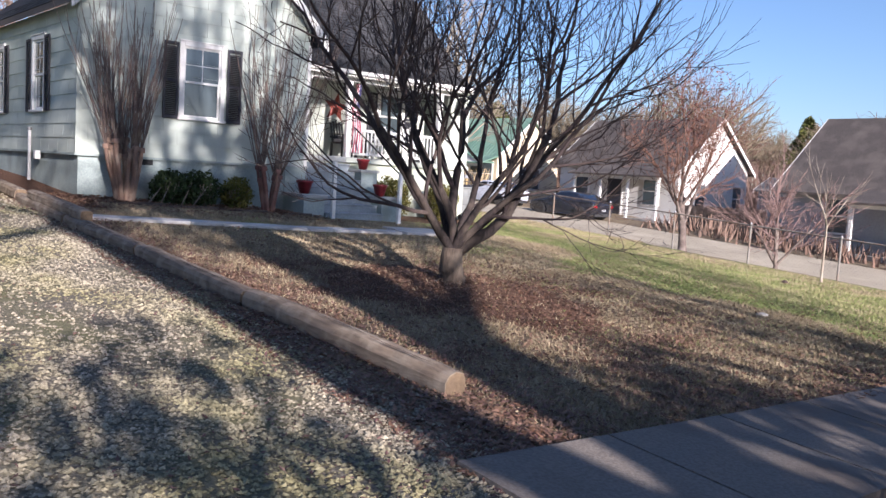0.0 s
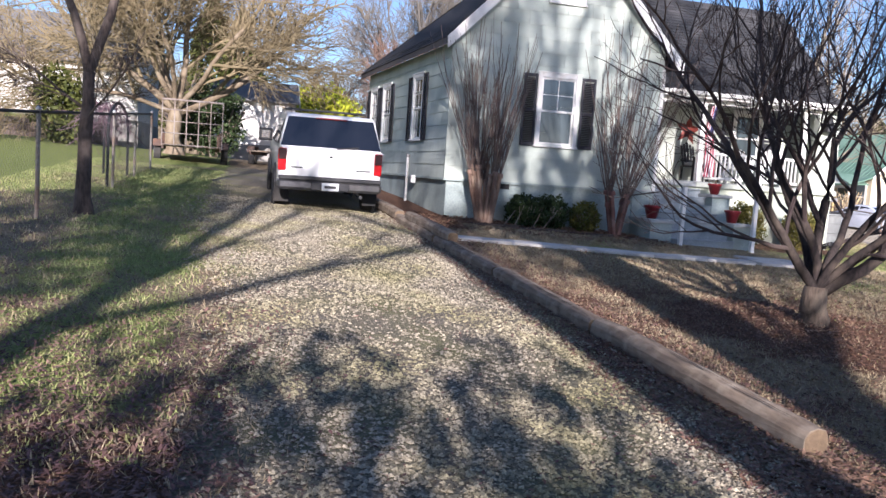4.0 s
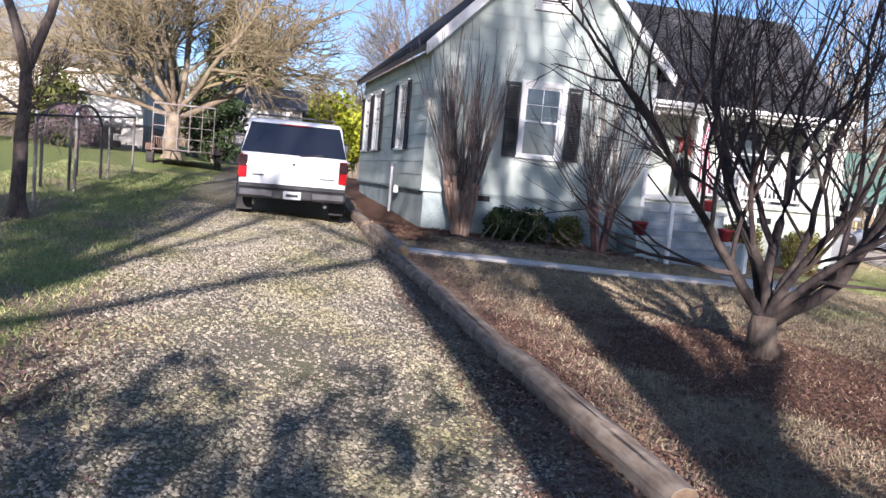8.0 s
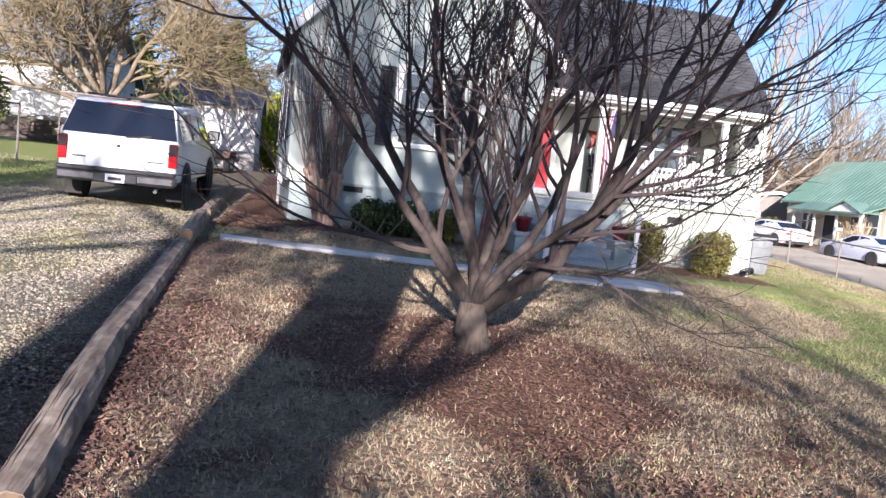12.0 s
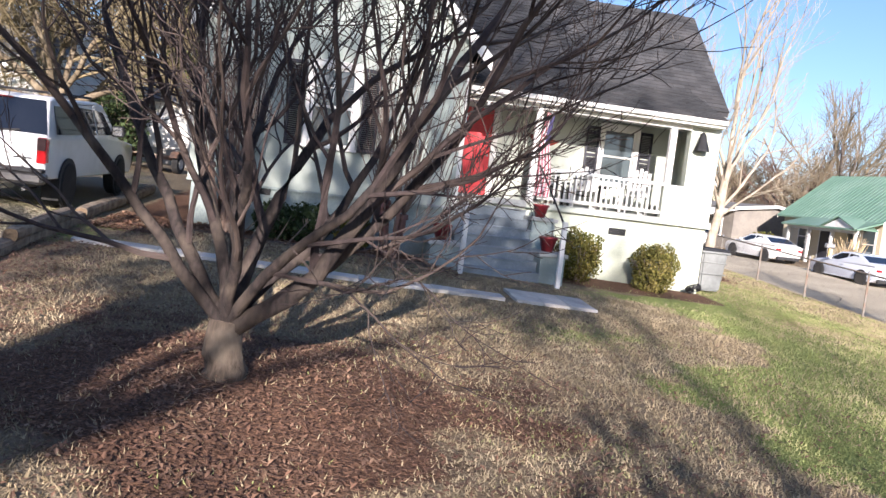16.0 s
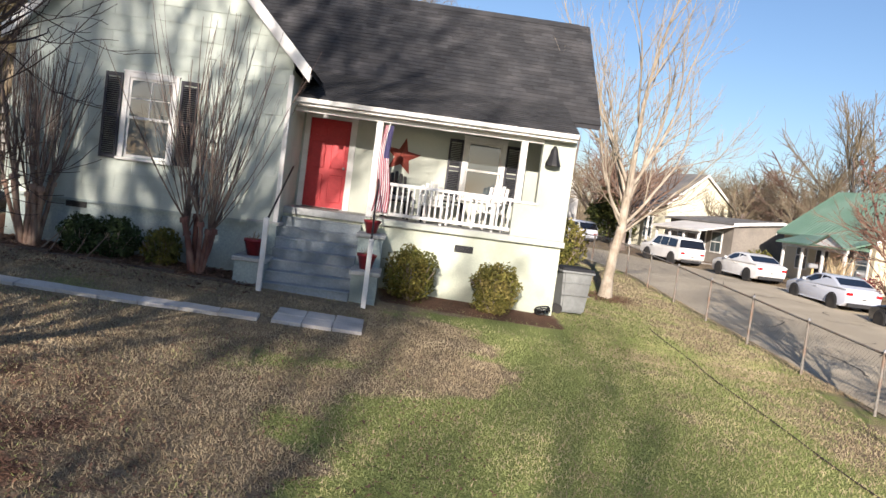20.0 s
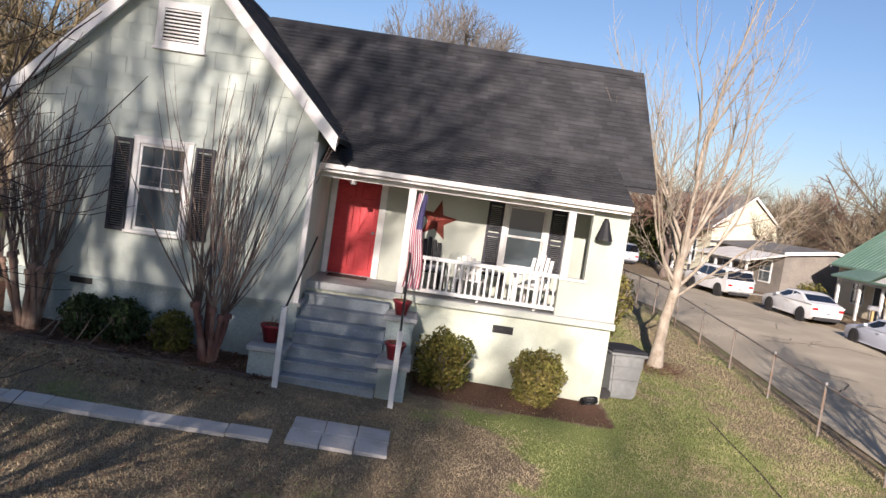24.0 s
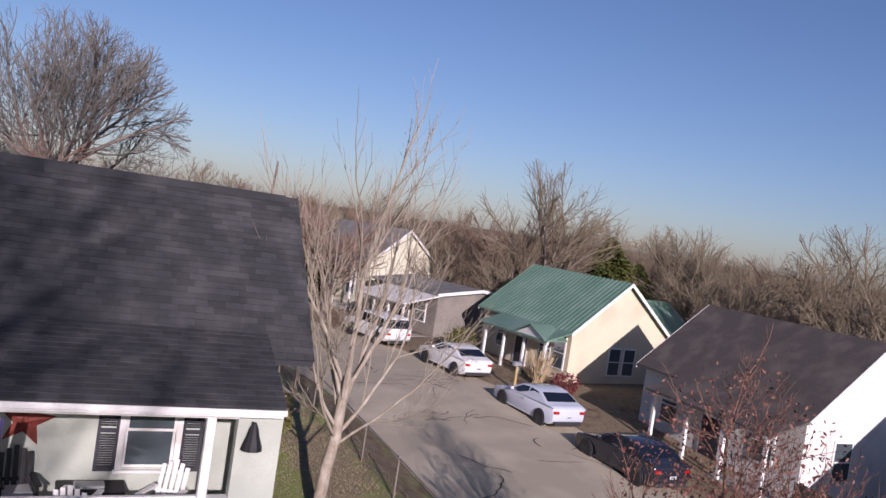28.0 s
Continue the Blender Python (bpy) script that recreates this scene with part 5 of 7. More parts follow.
st, r = Sticks(), random.Random(3)
for k in range(150):
    a = r.uniform(0.1, math.pi - 0.1)
    p = Vector((-r.uniform(-0.05, 0.55), 1.35 - 1.35 * math.cos(a), 1.15 + 0.55 * math.sin(a)))
    pts, rad, _ = limb(r, p, Vector((r.uniform(-1, 1), r.uniform(-1, 1), r.uniform(-1.6, 0.3))), r.uniform(0.3, 0.8), 0.008, 0.35, -0.12, 5)
    st.add(pts, rad, 3)
ob = part("dry_vines", st.mesh(), mat("purple_brown_vine", (0.17, 0.11, 0.13), (0.10, 0.07, 0.08), rough=0.95), arch)
ob["kind"] = "stuff"

# wheeled bin by the house corner
bin_ = thing("wheeled_bin", "grey plastic wheeled rubbish bin with a dark lid", "bin", pose(15.86, 19.35, ground_h(15.86, 19.35) - 0.01, 0, 0, 8) @ Matrix.Diagonal((1.15, 1.1, 1.0, 1.0)))
BINM = mat("grey_plastic", (0.24, 0.25, 0.245), (0.20, 0.21, 0.205), (0.165, 0.17, 0.165), 0.55, fine=12)
bm = bmesh.new()
vs = box(bm, -0.30, 0.30, -0.34, 0.34, 0.06, 1.0)
for v in vs:
    if v.co.z < 0.5:
        v.co.x *= 0.80
        v.co.y *= 0.80
bmesh.ops.bevel(bm, geom=bm.edges[:], offset=0.035, segments=2, affect="EDGES")
part("bin_body", bm, BINM, bin_)
part("rim", bx(-0.335, 0.335, -0.375, 0.375, 0.95, 1.0, 0.012), BINM, bin_)
bm = bmesh.new()
vs = box(bm, -0.34, 0.34, -0.38, 0.40, 1.005, 1.07)
for v in vs:
    if v.co.z > 1.05:
        v.co.x *= 0.9
        v.co.y *= 0.92
bmesh.ops.bevel(bm, geom=bm.edges[:], offset=0.015, segments=1, affect="EDGES")
part("lid", bm, mat("dark_lid_plastic", (0.035, 0.036, 0.04), (0.025, 0.026, 0.03), rough=0.85, spec=0.08), bin_, "dark grey lid")
part("handle_bar", tube((-0.36, -0.2, 0.98), (-0.36, 0.2, 0.98), 0.02), BLACK, bin_)
for y in (-0.24, 0.24):
    part("wheel", tube((-0.33, y - 0.03, 0.12), (-0.33, y + 0.03, 0.12), 0.12, seg=16), RUBBER, bin_)
for z in (0.45, 0.72):
    part("rib", bx(-0.29, 0.29, -0.335, -0.315, z, z + 0.03, 0.008), BINM, bin_)

# coiled garden hose by the foundation
st = Sticks()
for k in range(5):
    st.add([Vector(((0.15 + 0.014 * (k % 2)) * math.cos(a), 0.05 + 0.022 * k, 0.17 + (0.15 + 0.014 * (k % 2)) * math.sin(a))) for a in np.linspace(0, 2 * math.pi, 18)], [0.012] * 18, 6)
hose = tagged(part("garden_hose", st.mesh(), BLACK, None, smooth=True), "black garden hose coiled against the porch foundation", "hose")
hose.matrix_basis = pose(15.0, 18.2, ground_h(15.0, 18.2) - 0.01, 62, 0, 20)


# dead stalks leaning in the flower bed
r = random.Random(12)
for k in range(5):
    x, y = 5.35 + 0.22 * k, 16.62 + r.uniform(-0.1, 0.12)
    st = Sticks()
    a = Vector((x, y, ground_h(x, y) - 0.02))
    b = a + Vector((0.22 + r.uniform(-0.1, 0.2), r.uniform(0, 0.15), r.uniform(0.35, 0.55)))
    st.add([a, a.lerp(b, 0.5) + Vector((0.02, 0, 0.02)), b], [0.014, 0.012, 0.008], 5)
    tagged(part("garden_stake", st.mesh(), TWIG, None), "pale dead stalk leaning in the flower bed", "stalk", "stalks in the flower bed")

# shallow trench across the lawn, open dark soil
tv = []
for i in range(40):
    y = 9.2 + i * 0.25
    x = 17.62 + 0.10 * noise.noise(Vector((0.3, y * 0.5, 4))) + 0.02 * abs(i - 18) / 10
    wd = 0.022 + 0.014 * noise.noise(Vector((2.2, y * 1.7, 0)))
    for e in (-wd, wd):
        tv.append((x + e, y, ground_h(x + e, y) + 0.012))
tagged(part("trench", (tv, [(2 * i, 2 * i + 1, 2 * i + 3, 2 * i + 2) for i in range(39)]), mat("dark_soil", (0.07, 0.05, 0.04), (0.04, 0.03, 0.024), rough=1.0, bump=0.6), None), "thin dark line of open soil across the lawn", "trench", kind="structure")

# flat grey stone and dark clods on the lawn
def stone(name, label, x, y, sx, sy, h, material, seed):
    bm = bmesh.new()
    bmesh.ops.create_icosphere(bm, subdivisions=2, radius=1)
    for v in bm.verts:
        v.co *= 1 + 0.18 * noise.noise(v.co * 1.7 + Vector((seed, 0, 0)))
        v.co = Vector((v.co.x * sx, v.co.y * sy, max(v.co.z, -0.3) * h))
    ob = tagged(part(name, bm, material, None), label, "stone")
    ob.matrix_basis = Matrix.Translation((x, y, ground_h(x, y) + 0.2 * h))


stone("flat_stone", "flat grey stone half sunk in the lawn", 11.0, 6.3, 0.10, 0.09, 0.04, CONC, 1)
stone("dirt_clod", "small dark clod on the lawn", 16.7, 8.98, 0.09, 0.07, 0.06, mat("dark_soil", (0.07, 0.05, 0.04), (0.04, 0.03, 0.024), rough=1.0, bump=0.6), 2)


# ---- shrubs ----
def leaves(n, size, centre, radii, seed, shell=0.55, lumps=0.2, flat=0.0, up=0.0):
    """Leaf quads through a lumpy body."""
    g = np.random.RandomState(seed)
    d = g.normal(size=(n, 3))
    d /= np.linalg.norm(d, axis=1)[:, None]
    rad = shell + (1 - shell) * g.rand(n) ** 0.6
    lump = np.array([noise.noise(Vector(v) * 2.3 + Vector((seed, 0, 0))) for v in d])
    p = np.array(centre) + d * np.array(radii) * (rad * (1 + lumps * lump))[:, None]
    a = g.normal(size=(n, 3)) + np.array((0, 0, up))
    a /= np.linalg.norm(a, axis=1)[:, None]
    b = np.cross(a, g.normal(size=(n, 3)))
    b /= np.linalg.norm(b, axis=1)[:, None]
    s = size * (0.6 + 0.8 * g.rand(n))[:, None]
    q = np.stack([p - a * s, p + b * s * 0.5, p + a * s, p - b * s * 0.5], 1).reshape(-1, 3)
    return [tuple(v) for v in q.tolist()], [(4 * i, 4 * i + 1, 4 * i + 2, 4 * i + 3) for i in range(n)]


def leaf_mat(name, a, b, c):
    return mat(name, a, b, c, rough=0.7, fine=9, coarse=2.5, island=0.45, spec=0.2)


BOX_A = leaf_mat("olive_leaves", (0.10, 0.10, 0.022), (0.06, 0.07, 0.015), (0.16, 0.13, 0.03))
BOX_B = leaf_mat("yellow_green_leaves", (0.17, 0.15, 0.04), (0.11, 0.11, 0.025), (0.23, 0.18, 0.06))
DARKG = leaf_mat("dark_green_leaves", (0.03, 0.05, 0.018), (0.02, 0.033, 0.012), (0.05, 0.07, 0.025))
LIME = leaf_mat("lime_leaves", (0.30, 0.33, 0.02), (0.20, 0.25, 0.015), (0.38, 0.36, 0.03))
PINE = leaf_mat("pine_needles", (0.08, 0.092, 0.022), (0.048, 0.06, 0.016), (0.115, 0.115, 0.032))


def shrub(name, label, x, y, rx, rz, material, n, size, seed, group="", bury=0.06, ry=None, cat="shrub"):
    z = ground_h(x, y)
    s = thing(name, label, cat, Matrix.Translation((x, y, z)), group)
    r, st = random.Random(seed), Sticks()
    for k in range(14):
        a = r.uniform(0, 6.28)
        w = Vector((math.cos(a) * 0.6, math.sin(a) * 0.6, 1))
        pts, rad, _ = limb(r, Vector((0.05 * math.cos(a), 0.05 * math.sin(a), -0.05)), w, rz * 1.5, 0.018 * rz / 0.5, 0.12, 0.02, 4)
        st.add(pts, rad, 4)
    part("stem_clump", st.mesh(), TWIG, s)
    part("leaves", leaves(n, size, (0, 0, rz - bury), (rx, ry or rx, rz), seed, 0.45, 0.34), material, s)
    return s


shrub("boxwood", "round olive-green boxwood ball by the porch foundation", 12.2, 17.78, 0.54, 0.58, BOX_A, 6000, 0.032, 21, "boxwood balls by the porch")
shrub("boxwood", "round yellow-green boxwood ball by the porch foundation", 13.95, 17.82, 0.50, 0.56, BOX_B, 6000, 0.032, 22, "boxwood balls by the porch")
shrub("low_shrub", "low dark evergreen shrub against the foundation", 5.95, 17.0, 0.42, 0.40, DARKG, 2600, 0.04, 23, "shrubs under the front window")
shrub("low_shrub", "low dark evergreen shrub against the foundation", 6.6, 17.02, 0.45, 0.42, DARKG, 2600, 0.04, 24, "shrubs under the front window")
shrub("low_shrub", "small green shrub beside the crape myrtle", 7.45, 17.0, 0.36, 0.38, BOX_A, 2000, 0.04, 25, "shrubs under the front window")
shrub("low_shrub", "tuft of green leaves beside the house end", 16.6, 25.2, 0.6, 0.7, BOX_A, 2500, 0.05, 26)


# ---- trees near the house ----
# limbs darkened to hold the crown's shade; the trunk keeps its tan
VASEB = mat("shade_dark_bark", (0.044, 0.033, 0.03), (0.02, 0.016, 0.015), (0.09, 0.07, 0.055), 0.9, fine=35, coarse=4, bump=0.8, stretch=(1, 1, 0.25))
VASET = mat("dark_violet_twigs", (0.062, 0.045, 0.042), (0.036, 0.027, 0.026), (0.10, 0.075, 0.062), 0.9, fine=14, coarse=2)
DARKB = mat("dark_bark", (0.10, 0.075, 0.062), (0.055, 0.042, 0.036), (0.15, 0.12, 0.10), 0.9, fine=35, coarse=4, bump=0.8, stretch=(1, 1, 0.25))
tree("vase_tree", "bare many-limbed ornamental tree in a leaf-mulched mound", (6.25, 7.86, ground_h(6.25, 7.86) - 0.08), 0.50, 0.185,
     [(-16, 30, 2.1, 0.078, 0.82), (-38, 44, 1.7, 0.05, 0.95), (2, 36, 2.2, 0.06, 0.92), (24, 50, 1.9, 0.056, 0.96), (62, 70, 1.9, 0.066, 1.0), (112, 60, 1.9, 0.056, 1.0),
      (158, 50, 2.0, 0.06, 0.94), (192, 47, 1.9, 0.054, 0.92), (-85, 56, 1.6, 0.05, 0.97), (150, 76, 2.0, 0.056, 1.0)],
     11, top=5, kids=(3, 3, 2, 2, 1), spread=0.66, wobble=0.19, lift=0.045, shrink=0.74, dome=((0.85, -0.2, 2.5), (3.8, 3.2, 3.4)), trunk_bark=mat("tan_brown_bark", (0.13, 0.098, 0.072), (0.055, 0.042, 0.033), (0.20, 0.16, 0.12), 0.9, fine=28, coarse=4, bump=0.9, stretch=(1, 1, 0.2)), tip=0.0042, bark=VASEB, twig=VASET)


def crape(x, y, seed, n, h, spread, knob, label, dark):
    """A pollarded clump: stout stems to the old cuts, then sheaves of straight shoots."""
    base = Vector((x, y, ground_h(x, y)))
    t = thing("crape_myrtle", label, "shrub tree", Matrix.Translation(base), "crape myrtles by the front wall")
    r = random.Random(seed)
    st, sh = Sticks(), Sticks()
    for k in range(n):
        a = 2 * math.pi * k / n + r.uniform(-0.3, 0.3)
        lean = spread * r.uniform(0.5, 1.1)
        w = Vector((math.cos(a) * lean, math.sin(a) * lean * 0.6, 1))
        start = Vector(((0.09 if dark else 0.15) * math.cos(a), (0.06 if dark else 0.11) * math.sin(a), -0.08))
        pts, rad, d = limb(r, start, w, knob * r.uniform(0.8, 1.15), r.uniform(0.04, 0.065), 0.09, 0.02, 5, 0.85)
        st.add(pts, rad, 7)
        st.add([pts[-1] - d * 0.05, pts[-1] + d * 0.04], [rad[-1] * 1.7, rad[-1] * 1.45], 7)
        for q in range(r.randint(5, 8)):
            b = r.uniform(0, 6.28)
            ww = d + Vector((math.cos(b), math.sin(b), 0)) * r.uniform(0.08, 0.62 if dark else 0.30)
            p2, r2, d2 = limb(r, pts[-1], ww, (h - knob) * r.uniform(0.55, 1.12), r.uniform(0.010, 0.017), 0.085, 0.075, 7, 0.3)
            sh.add(p2, r2, 4)
            for z in range(4):
                i = r.randint(2, 5)
                p3, r3, _ = limb(r, p2[i], d2 + Vector((r.uniform(-1, 1), r.uniform(-1, 1), 0.3)) * 0.5, r.uniform(0.3, 0.8), 0.005, 0.05, 0.05, 3, 0.5)
                sh.add(p3, r3, 3)
    part("stem_clump", st.mesh(), BARKC if not dark else mat("red_bark", (0.18, 0.085, 0.068), (0.105, 0.05, 0.042), (0.25, 0.155, 0.12), 0.8, fine=20, coarse=3, bump=0.4, stretch=(1, 1, 0.2)), t, smooth=True)
    ob = part("shoot_sheaf", sh.mesh(), mat("shoot_bark", (0.165, 0.12, 0.10), (0.085, 0.062, 0.056), (0.24, 0.19, 0.15), 0.85, fine=12, coarse=3), t)
    ob["kind"] = "stuff"


crape(5.02, 16.95, 31, 13, 4.3, 0.20, 1.25, "clump of straight pale-brown crape myrtle stems by the wall", False)
crape(8.15, 16.85, 32, 9, 4.7, 0.26, 1.0, "pollarded crape myrtle with reddish knobby trunks by the steps", True)
tree("street_tree", "slender bare tree with pale tan bark at the lawn corner", (17.6, 22.75, ground_h(17.6, 22.75) - 0.04), 3.3, 0.15,
     [(80, 84, 2.9, 0.075, 1.0), (5, 48, 2.3, 0.05, 0.62), (-25, 40, 1.9, 0.036, 0.55), (185, 50, 2.2, 0.045, 0.66), (140, 62, 2.4, 0.05, 0.84), (30, 60, 2.6, 0.055, 0.78), (230, 44, 1.8, 0.038, 0.60), (-100, 60, 2.2, 0.045, 0.82),
      (-10, 56, 2.5, 0.05, 0.92), (195, 62, 2.4, 0.05, 0.93), (100, 52, 2.0, 0.045, 0.72)],
     41, top=4, kids=(3, 3, 2, 2), spread=0.52, wobble=0.10, lift=0.055, shrink=0.68, bark=BARKP, twig=mat("tan_twigs", (0.31, 0.265, 0.20), (0.22, 0.185, 0.14), rough=0.9), lean=(0.28, 0.1), tip=0.005)
tree("fence_tree", "dark forked tree growing in the fence line", (-2.43, 12.72, ground_h(-2.43, 12.72) - 0.05), 2.1, 0.115,
     [(150, 70, 3.0, 0.07, 1.0), (20, 74, 3.2, 0.075, 1.0), (200, 30, 0.9, 0.025, 0.75), (-60, 35, 0.8, 0.02, 0.7)], 42, top=4, kids=(4, 4, 3, 2), spread=0.6, wobble=0.10, lift=0.02, shrink=0.66, tip=0.005, bark=DARKB, twig=DARKB)
tree("yard_tree", "wide old bare tree behind the parked trailer", (-2.7, 30.5, ground_h(-2.7, 30.5) - 0.05), 1.7, 0.33,
     [(15, 32, 4.6, 0.16, 0.9), (170, 38, 4.6, 0.14, 0.95), (75, 62, 4.3, 0.13, 1.0), (230, 45, 4.2, 0.11, 1.0), (-40, 42, 4.2, 0.11, 0.95), (120, 55, 4.2, 0.11, 1.0), (-90, 58, 3.8, 0.10, 1.0), (150, 66, 4.4, 0.11, 1.0), (200, 26, 4.6, 0.09, 0.9)],
     43, top=4, kids=(6, 6, 5, 5), spread=0.75, wobble=0.17, lift=0.0, shrink=0.66, bark=mat("olive_bark", (0.20, 0.155, 0.10), (0.13, 0.10, 0.068), (0.25, 0.205, 0.145), 0.9, fine=25, coarse=3, bump=0.7, stretch=(1, 1, 0.3)), twig=mat("olive_twigs", (0.22, 0.175, 0.10), (0.15, 0.12, 0.07), rough=0.9), tip=0.012)
tree("red_leaved_tree", "small tree with a few red-brown leaves by the fence", (20.75, 14.4, ground_h(20.75, 14.4) - 0.04), 1.9, 0.13,
     [(10, 52, 1.7, 0.06, 0.5), (100, 58, 1.7, 0.06, 0.7), (190, 58, 1.4, 0.055, 0.55), (280, 56, 1.5, 0.055, 0.8), (50, 72, 2.1, 0.055, 1.0), (230, 76, 1.9, 0.055, 0.9)],
     44, lean=(0.7, 0.7), top=4, kids=(4, 4, 4, 3), spread=0.62, wobble=0.14, lift=0.02, shrink=0.66, twig=mat("red_brown_twigs", (0.20, 0.11, 0.08), (0.13, 0.075, 0.055), rough=0.9), tip=0.005)
tagged(part("clinging_leaves", leaves(3600, 0.036, (21.75, 15.3, ground_h(20.75, 14.4) + 4.1), (1.7, 2.0, 2.2), 8, 0.2), leaf_mat("red_brown_leaves", (0.14, 0.05, 0.045), (0.20, 0.11, 0.075), (0.085, 0.032, 0.03)), None), "red-brown dead leaves clinging to the small tree", "leaves", kind="stuff")
tree("verge_thicket_tree", "low spreading bare thorn tree on the street verge", (22.6, 12.4, ground_h(22.6, 12.4) - 0.04), 0.5, 0.09,
     [(20, 55, 1.5, 0.05, 0.8), (110, 60, 1.5, 0.05, 1.0), (200, 58, 1.3, 0.045, 0.9), (290, 56, 1.5, 0.045, 1.0), (60, 76, 1.7, 0.05, 1.0)],
     46, top=4, kids=(4, 4, 3, 3), spread=0.66, wobble=0.16, lift=0.02, shrink=0.66, twig=mat("pink_grey_twigs", (0.24, 0.16, 0.14), (0.16, 0.105, 0.095), rough=0.9), tip=0.005)
tree("sapling", "thin young tree on the lawn near the street", (18.6, 9.1, ground_h(18.6, 9.1) - 0.03), 1.4, 0.03,
     [(60, 70, 0.9, 0.016, 0.9), (200, 60, 0.7, 0.014, 0.8), (-50, 62, 0.8, 0.014, 0.95), (120, 78, 1.0, 0.016, 1.0)], 45, top=2, kids=(3, 3), spread=0.5, bark=BARKP, tip=0.004)
shrub("lime_shrub", "tall sunlit yellow-green shrub behind the drive", 3.5, 44.0, 2.5, 2.3, LIME, 9000, 0.13, 51, "", 0.2)
shrub("dark_shrub", "dark evergreen shrub under the yard tree", -1.4, 33.5, 1.2, 1.5, DARKG, 3500, 0.09, 52)
shrub("dark_shrub", "dark evergreen shrub beside the yard tree", -6.2, 29.0, 0.9, 1.3, PINE, 2500, 0.09, 53)


# ---- unseen trees and shrubs behind the camera, for shade on drive and wall ----
def forked_tree(x, y, seed, fork_h, r0, forks):
    """A tall tree that parts into leaning stems; forks: (lean x, lean y, rise, foot radius, top radius, limbs in its crown)."""
    r = random.Random(seed)
    root = thing("shade_tree", "tall forked bare tree on the verge across the front yard", "tree", Matrix.Translation((x, y, ground_h(x, y) - 0.05)), "trees along the front verge")
    trunk, limbs, twigs = Sticks(), Sticks(), Sticks()
    eighths = [k / 8 for k in range(9)]
    trunk.add([Vector((0.02 * math.sin(3 * f), 0, -0.15 + (fork_h + 0.25) * f)) for f in (0, 0.1, 0.2, 0.4, 0.6, 0.8, 1)], [r0 * (1 + 0.5 * max(0, 1 - 5 * f) ** 2) for f in (0, 0.1, 0.2, 0.4, 0.6, 0.8, 1)], 12)
    for lx, ly, rise, ra, rb, n in forks:
        pts = [Vector((lx * f + 0.05 * math.sin(5 * f + lx), ly * f, fork_h - 0.1 + rise * f)) for f in eighths]
        trunk.add(pts, [ra + (rb - ra) * f for f in eighths], 10)
        for k in range(n):
            p = pts[8].lerp(pts[7], (k % 4) / 4)
            a, e = k * 2.4 + lx, radians(28 + (k * 23) % 56)
            grow(r, [limbs, limbs, twigs], p, Vector((math.cos(a) * math.cos(e), math.sin(a) * math.cos(e), math.sin(e))), 4.6, rb * 0.5, 0, 4, (3, 3, 3, 3), 0.6, 0.14, 0.03, 0.70, 0.012)
    part("trunk", trunk.mesh(), BARK, root, smooth=True)
    part("scaffold", limbs.mesh(), BARK, root, smooth=True)
    part("crown", twigs.mesh(), TWIG, root)


forked_tree(2.0, -9.0, 61, 3.0, 0.52, ((-2.85, 0.0, 5.6, 0.36, 0.20, 3), (0.05, 0.1, 5.0, 0.44, 0.34, 8), (0.9, -0.4, 8.6, 0.30, 0.2, 8)))
# unseen; one follows the grass-strip shadow, one is added for soft lawn shade
for i, (x, y, h, tr, seed, n) in enumerate(((-3.95, -8.5, 7.0, 0.25, 63, 5), (4.6, -30.0, 12.0, 0.17, 64, 9))):
    tree("shade_tree", "tall bare tree behind the camera, placed for its shade on the yard", (x, y, ground_h(x, y) - 0.05), h, tr,
         [(40 * i, 85, 5.5, tr * 0.6, 1.0)] + [(k * 61 + i * 17, 30 + 13 * (k % 4), 4.2, tr * 0.4, 0.80 + 0.03 * (k % 7)) for k in range(n)], seed, top=3, kids=(4, 4, 3), spread=0.6, wobble=0.13, lift=0.03, shrink=0.7, group="trees along the front verge", tip=0.014)
# leafy shrubs added out of view, only to dapple drive, pavement and lawn
shrub("verge_shrub", "unseen leafy shrub added behind the camera to shade the near drive", -1.4, -6.6, 3.3, 2.5, DARKG, 3400, 0.13, 66, "", 0.0, ry=1.6)


shrub("verge_shrub", "unseen leafy shrub added behind the camera to shade the pavement", 4.3, -6.6, 2.6, 2.15, DARKG, 3000, 0.13, 68, "", 0.0, ry=1.6)
shrub("verge_shrub", "unseen thin-leaved shrub added behind the camera to dapple the lawn", 7.5, -7.4, 2.3, 2.9, DARKG, 1500, 0.13, 69, "", 0.0, ry=1.6)
# unseen wide crown, added to shade the front bed, the steps and the small tree
wide = thing("broadleaf_evergreen", "unseen wide leafy tree added behind the camera to shade the house front", "tree", Matrix.Translation((1.67, -11.2, ground_h(1.67, -11.2) - 0.1)))
part("trunk", tube((0, 0, 0), (0.6, 0, 8.0), 0.24, 0.12, 9), BARK, wide)
st = Sticks()
for k, (cx, cz) in enumerate(((-1.2, 9.2), (0.6, 10.4), (2.0, 9.6), (3.4, 10.2), (4.6, 9.4))):
    st.add([Vector((0.5, 0, 6.4)), Vector((0.5 + (cx - 0.5) * 0.5, 0.1 * (k % 2), 8.0)), Vector((cx, 0, cz))], [0.12, 0.08, 0.04], 6)
    part("crown", leaves(950, 0.13, (cx, 0.4 * (k % 3) - 0.4, cz + 0.65), (1.55, 1.3, 1.75 - 0.15 * (k % 2)), 90 + k, 0.25, 0.35), DARKG, wide)
part("scaffold", st.mesh(), BARK, wide)
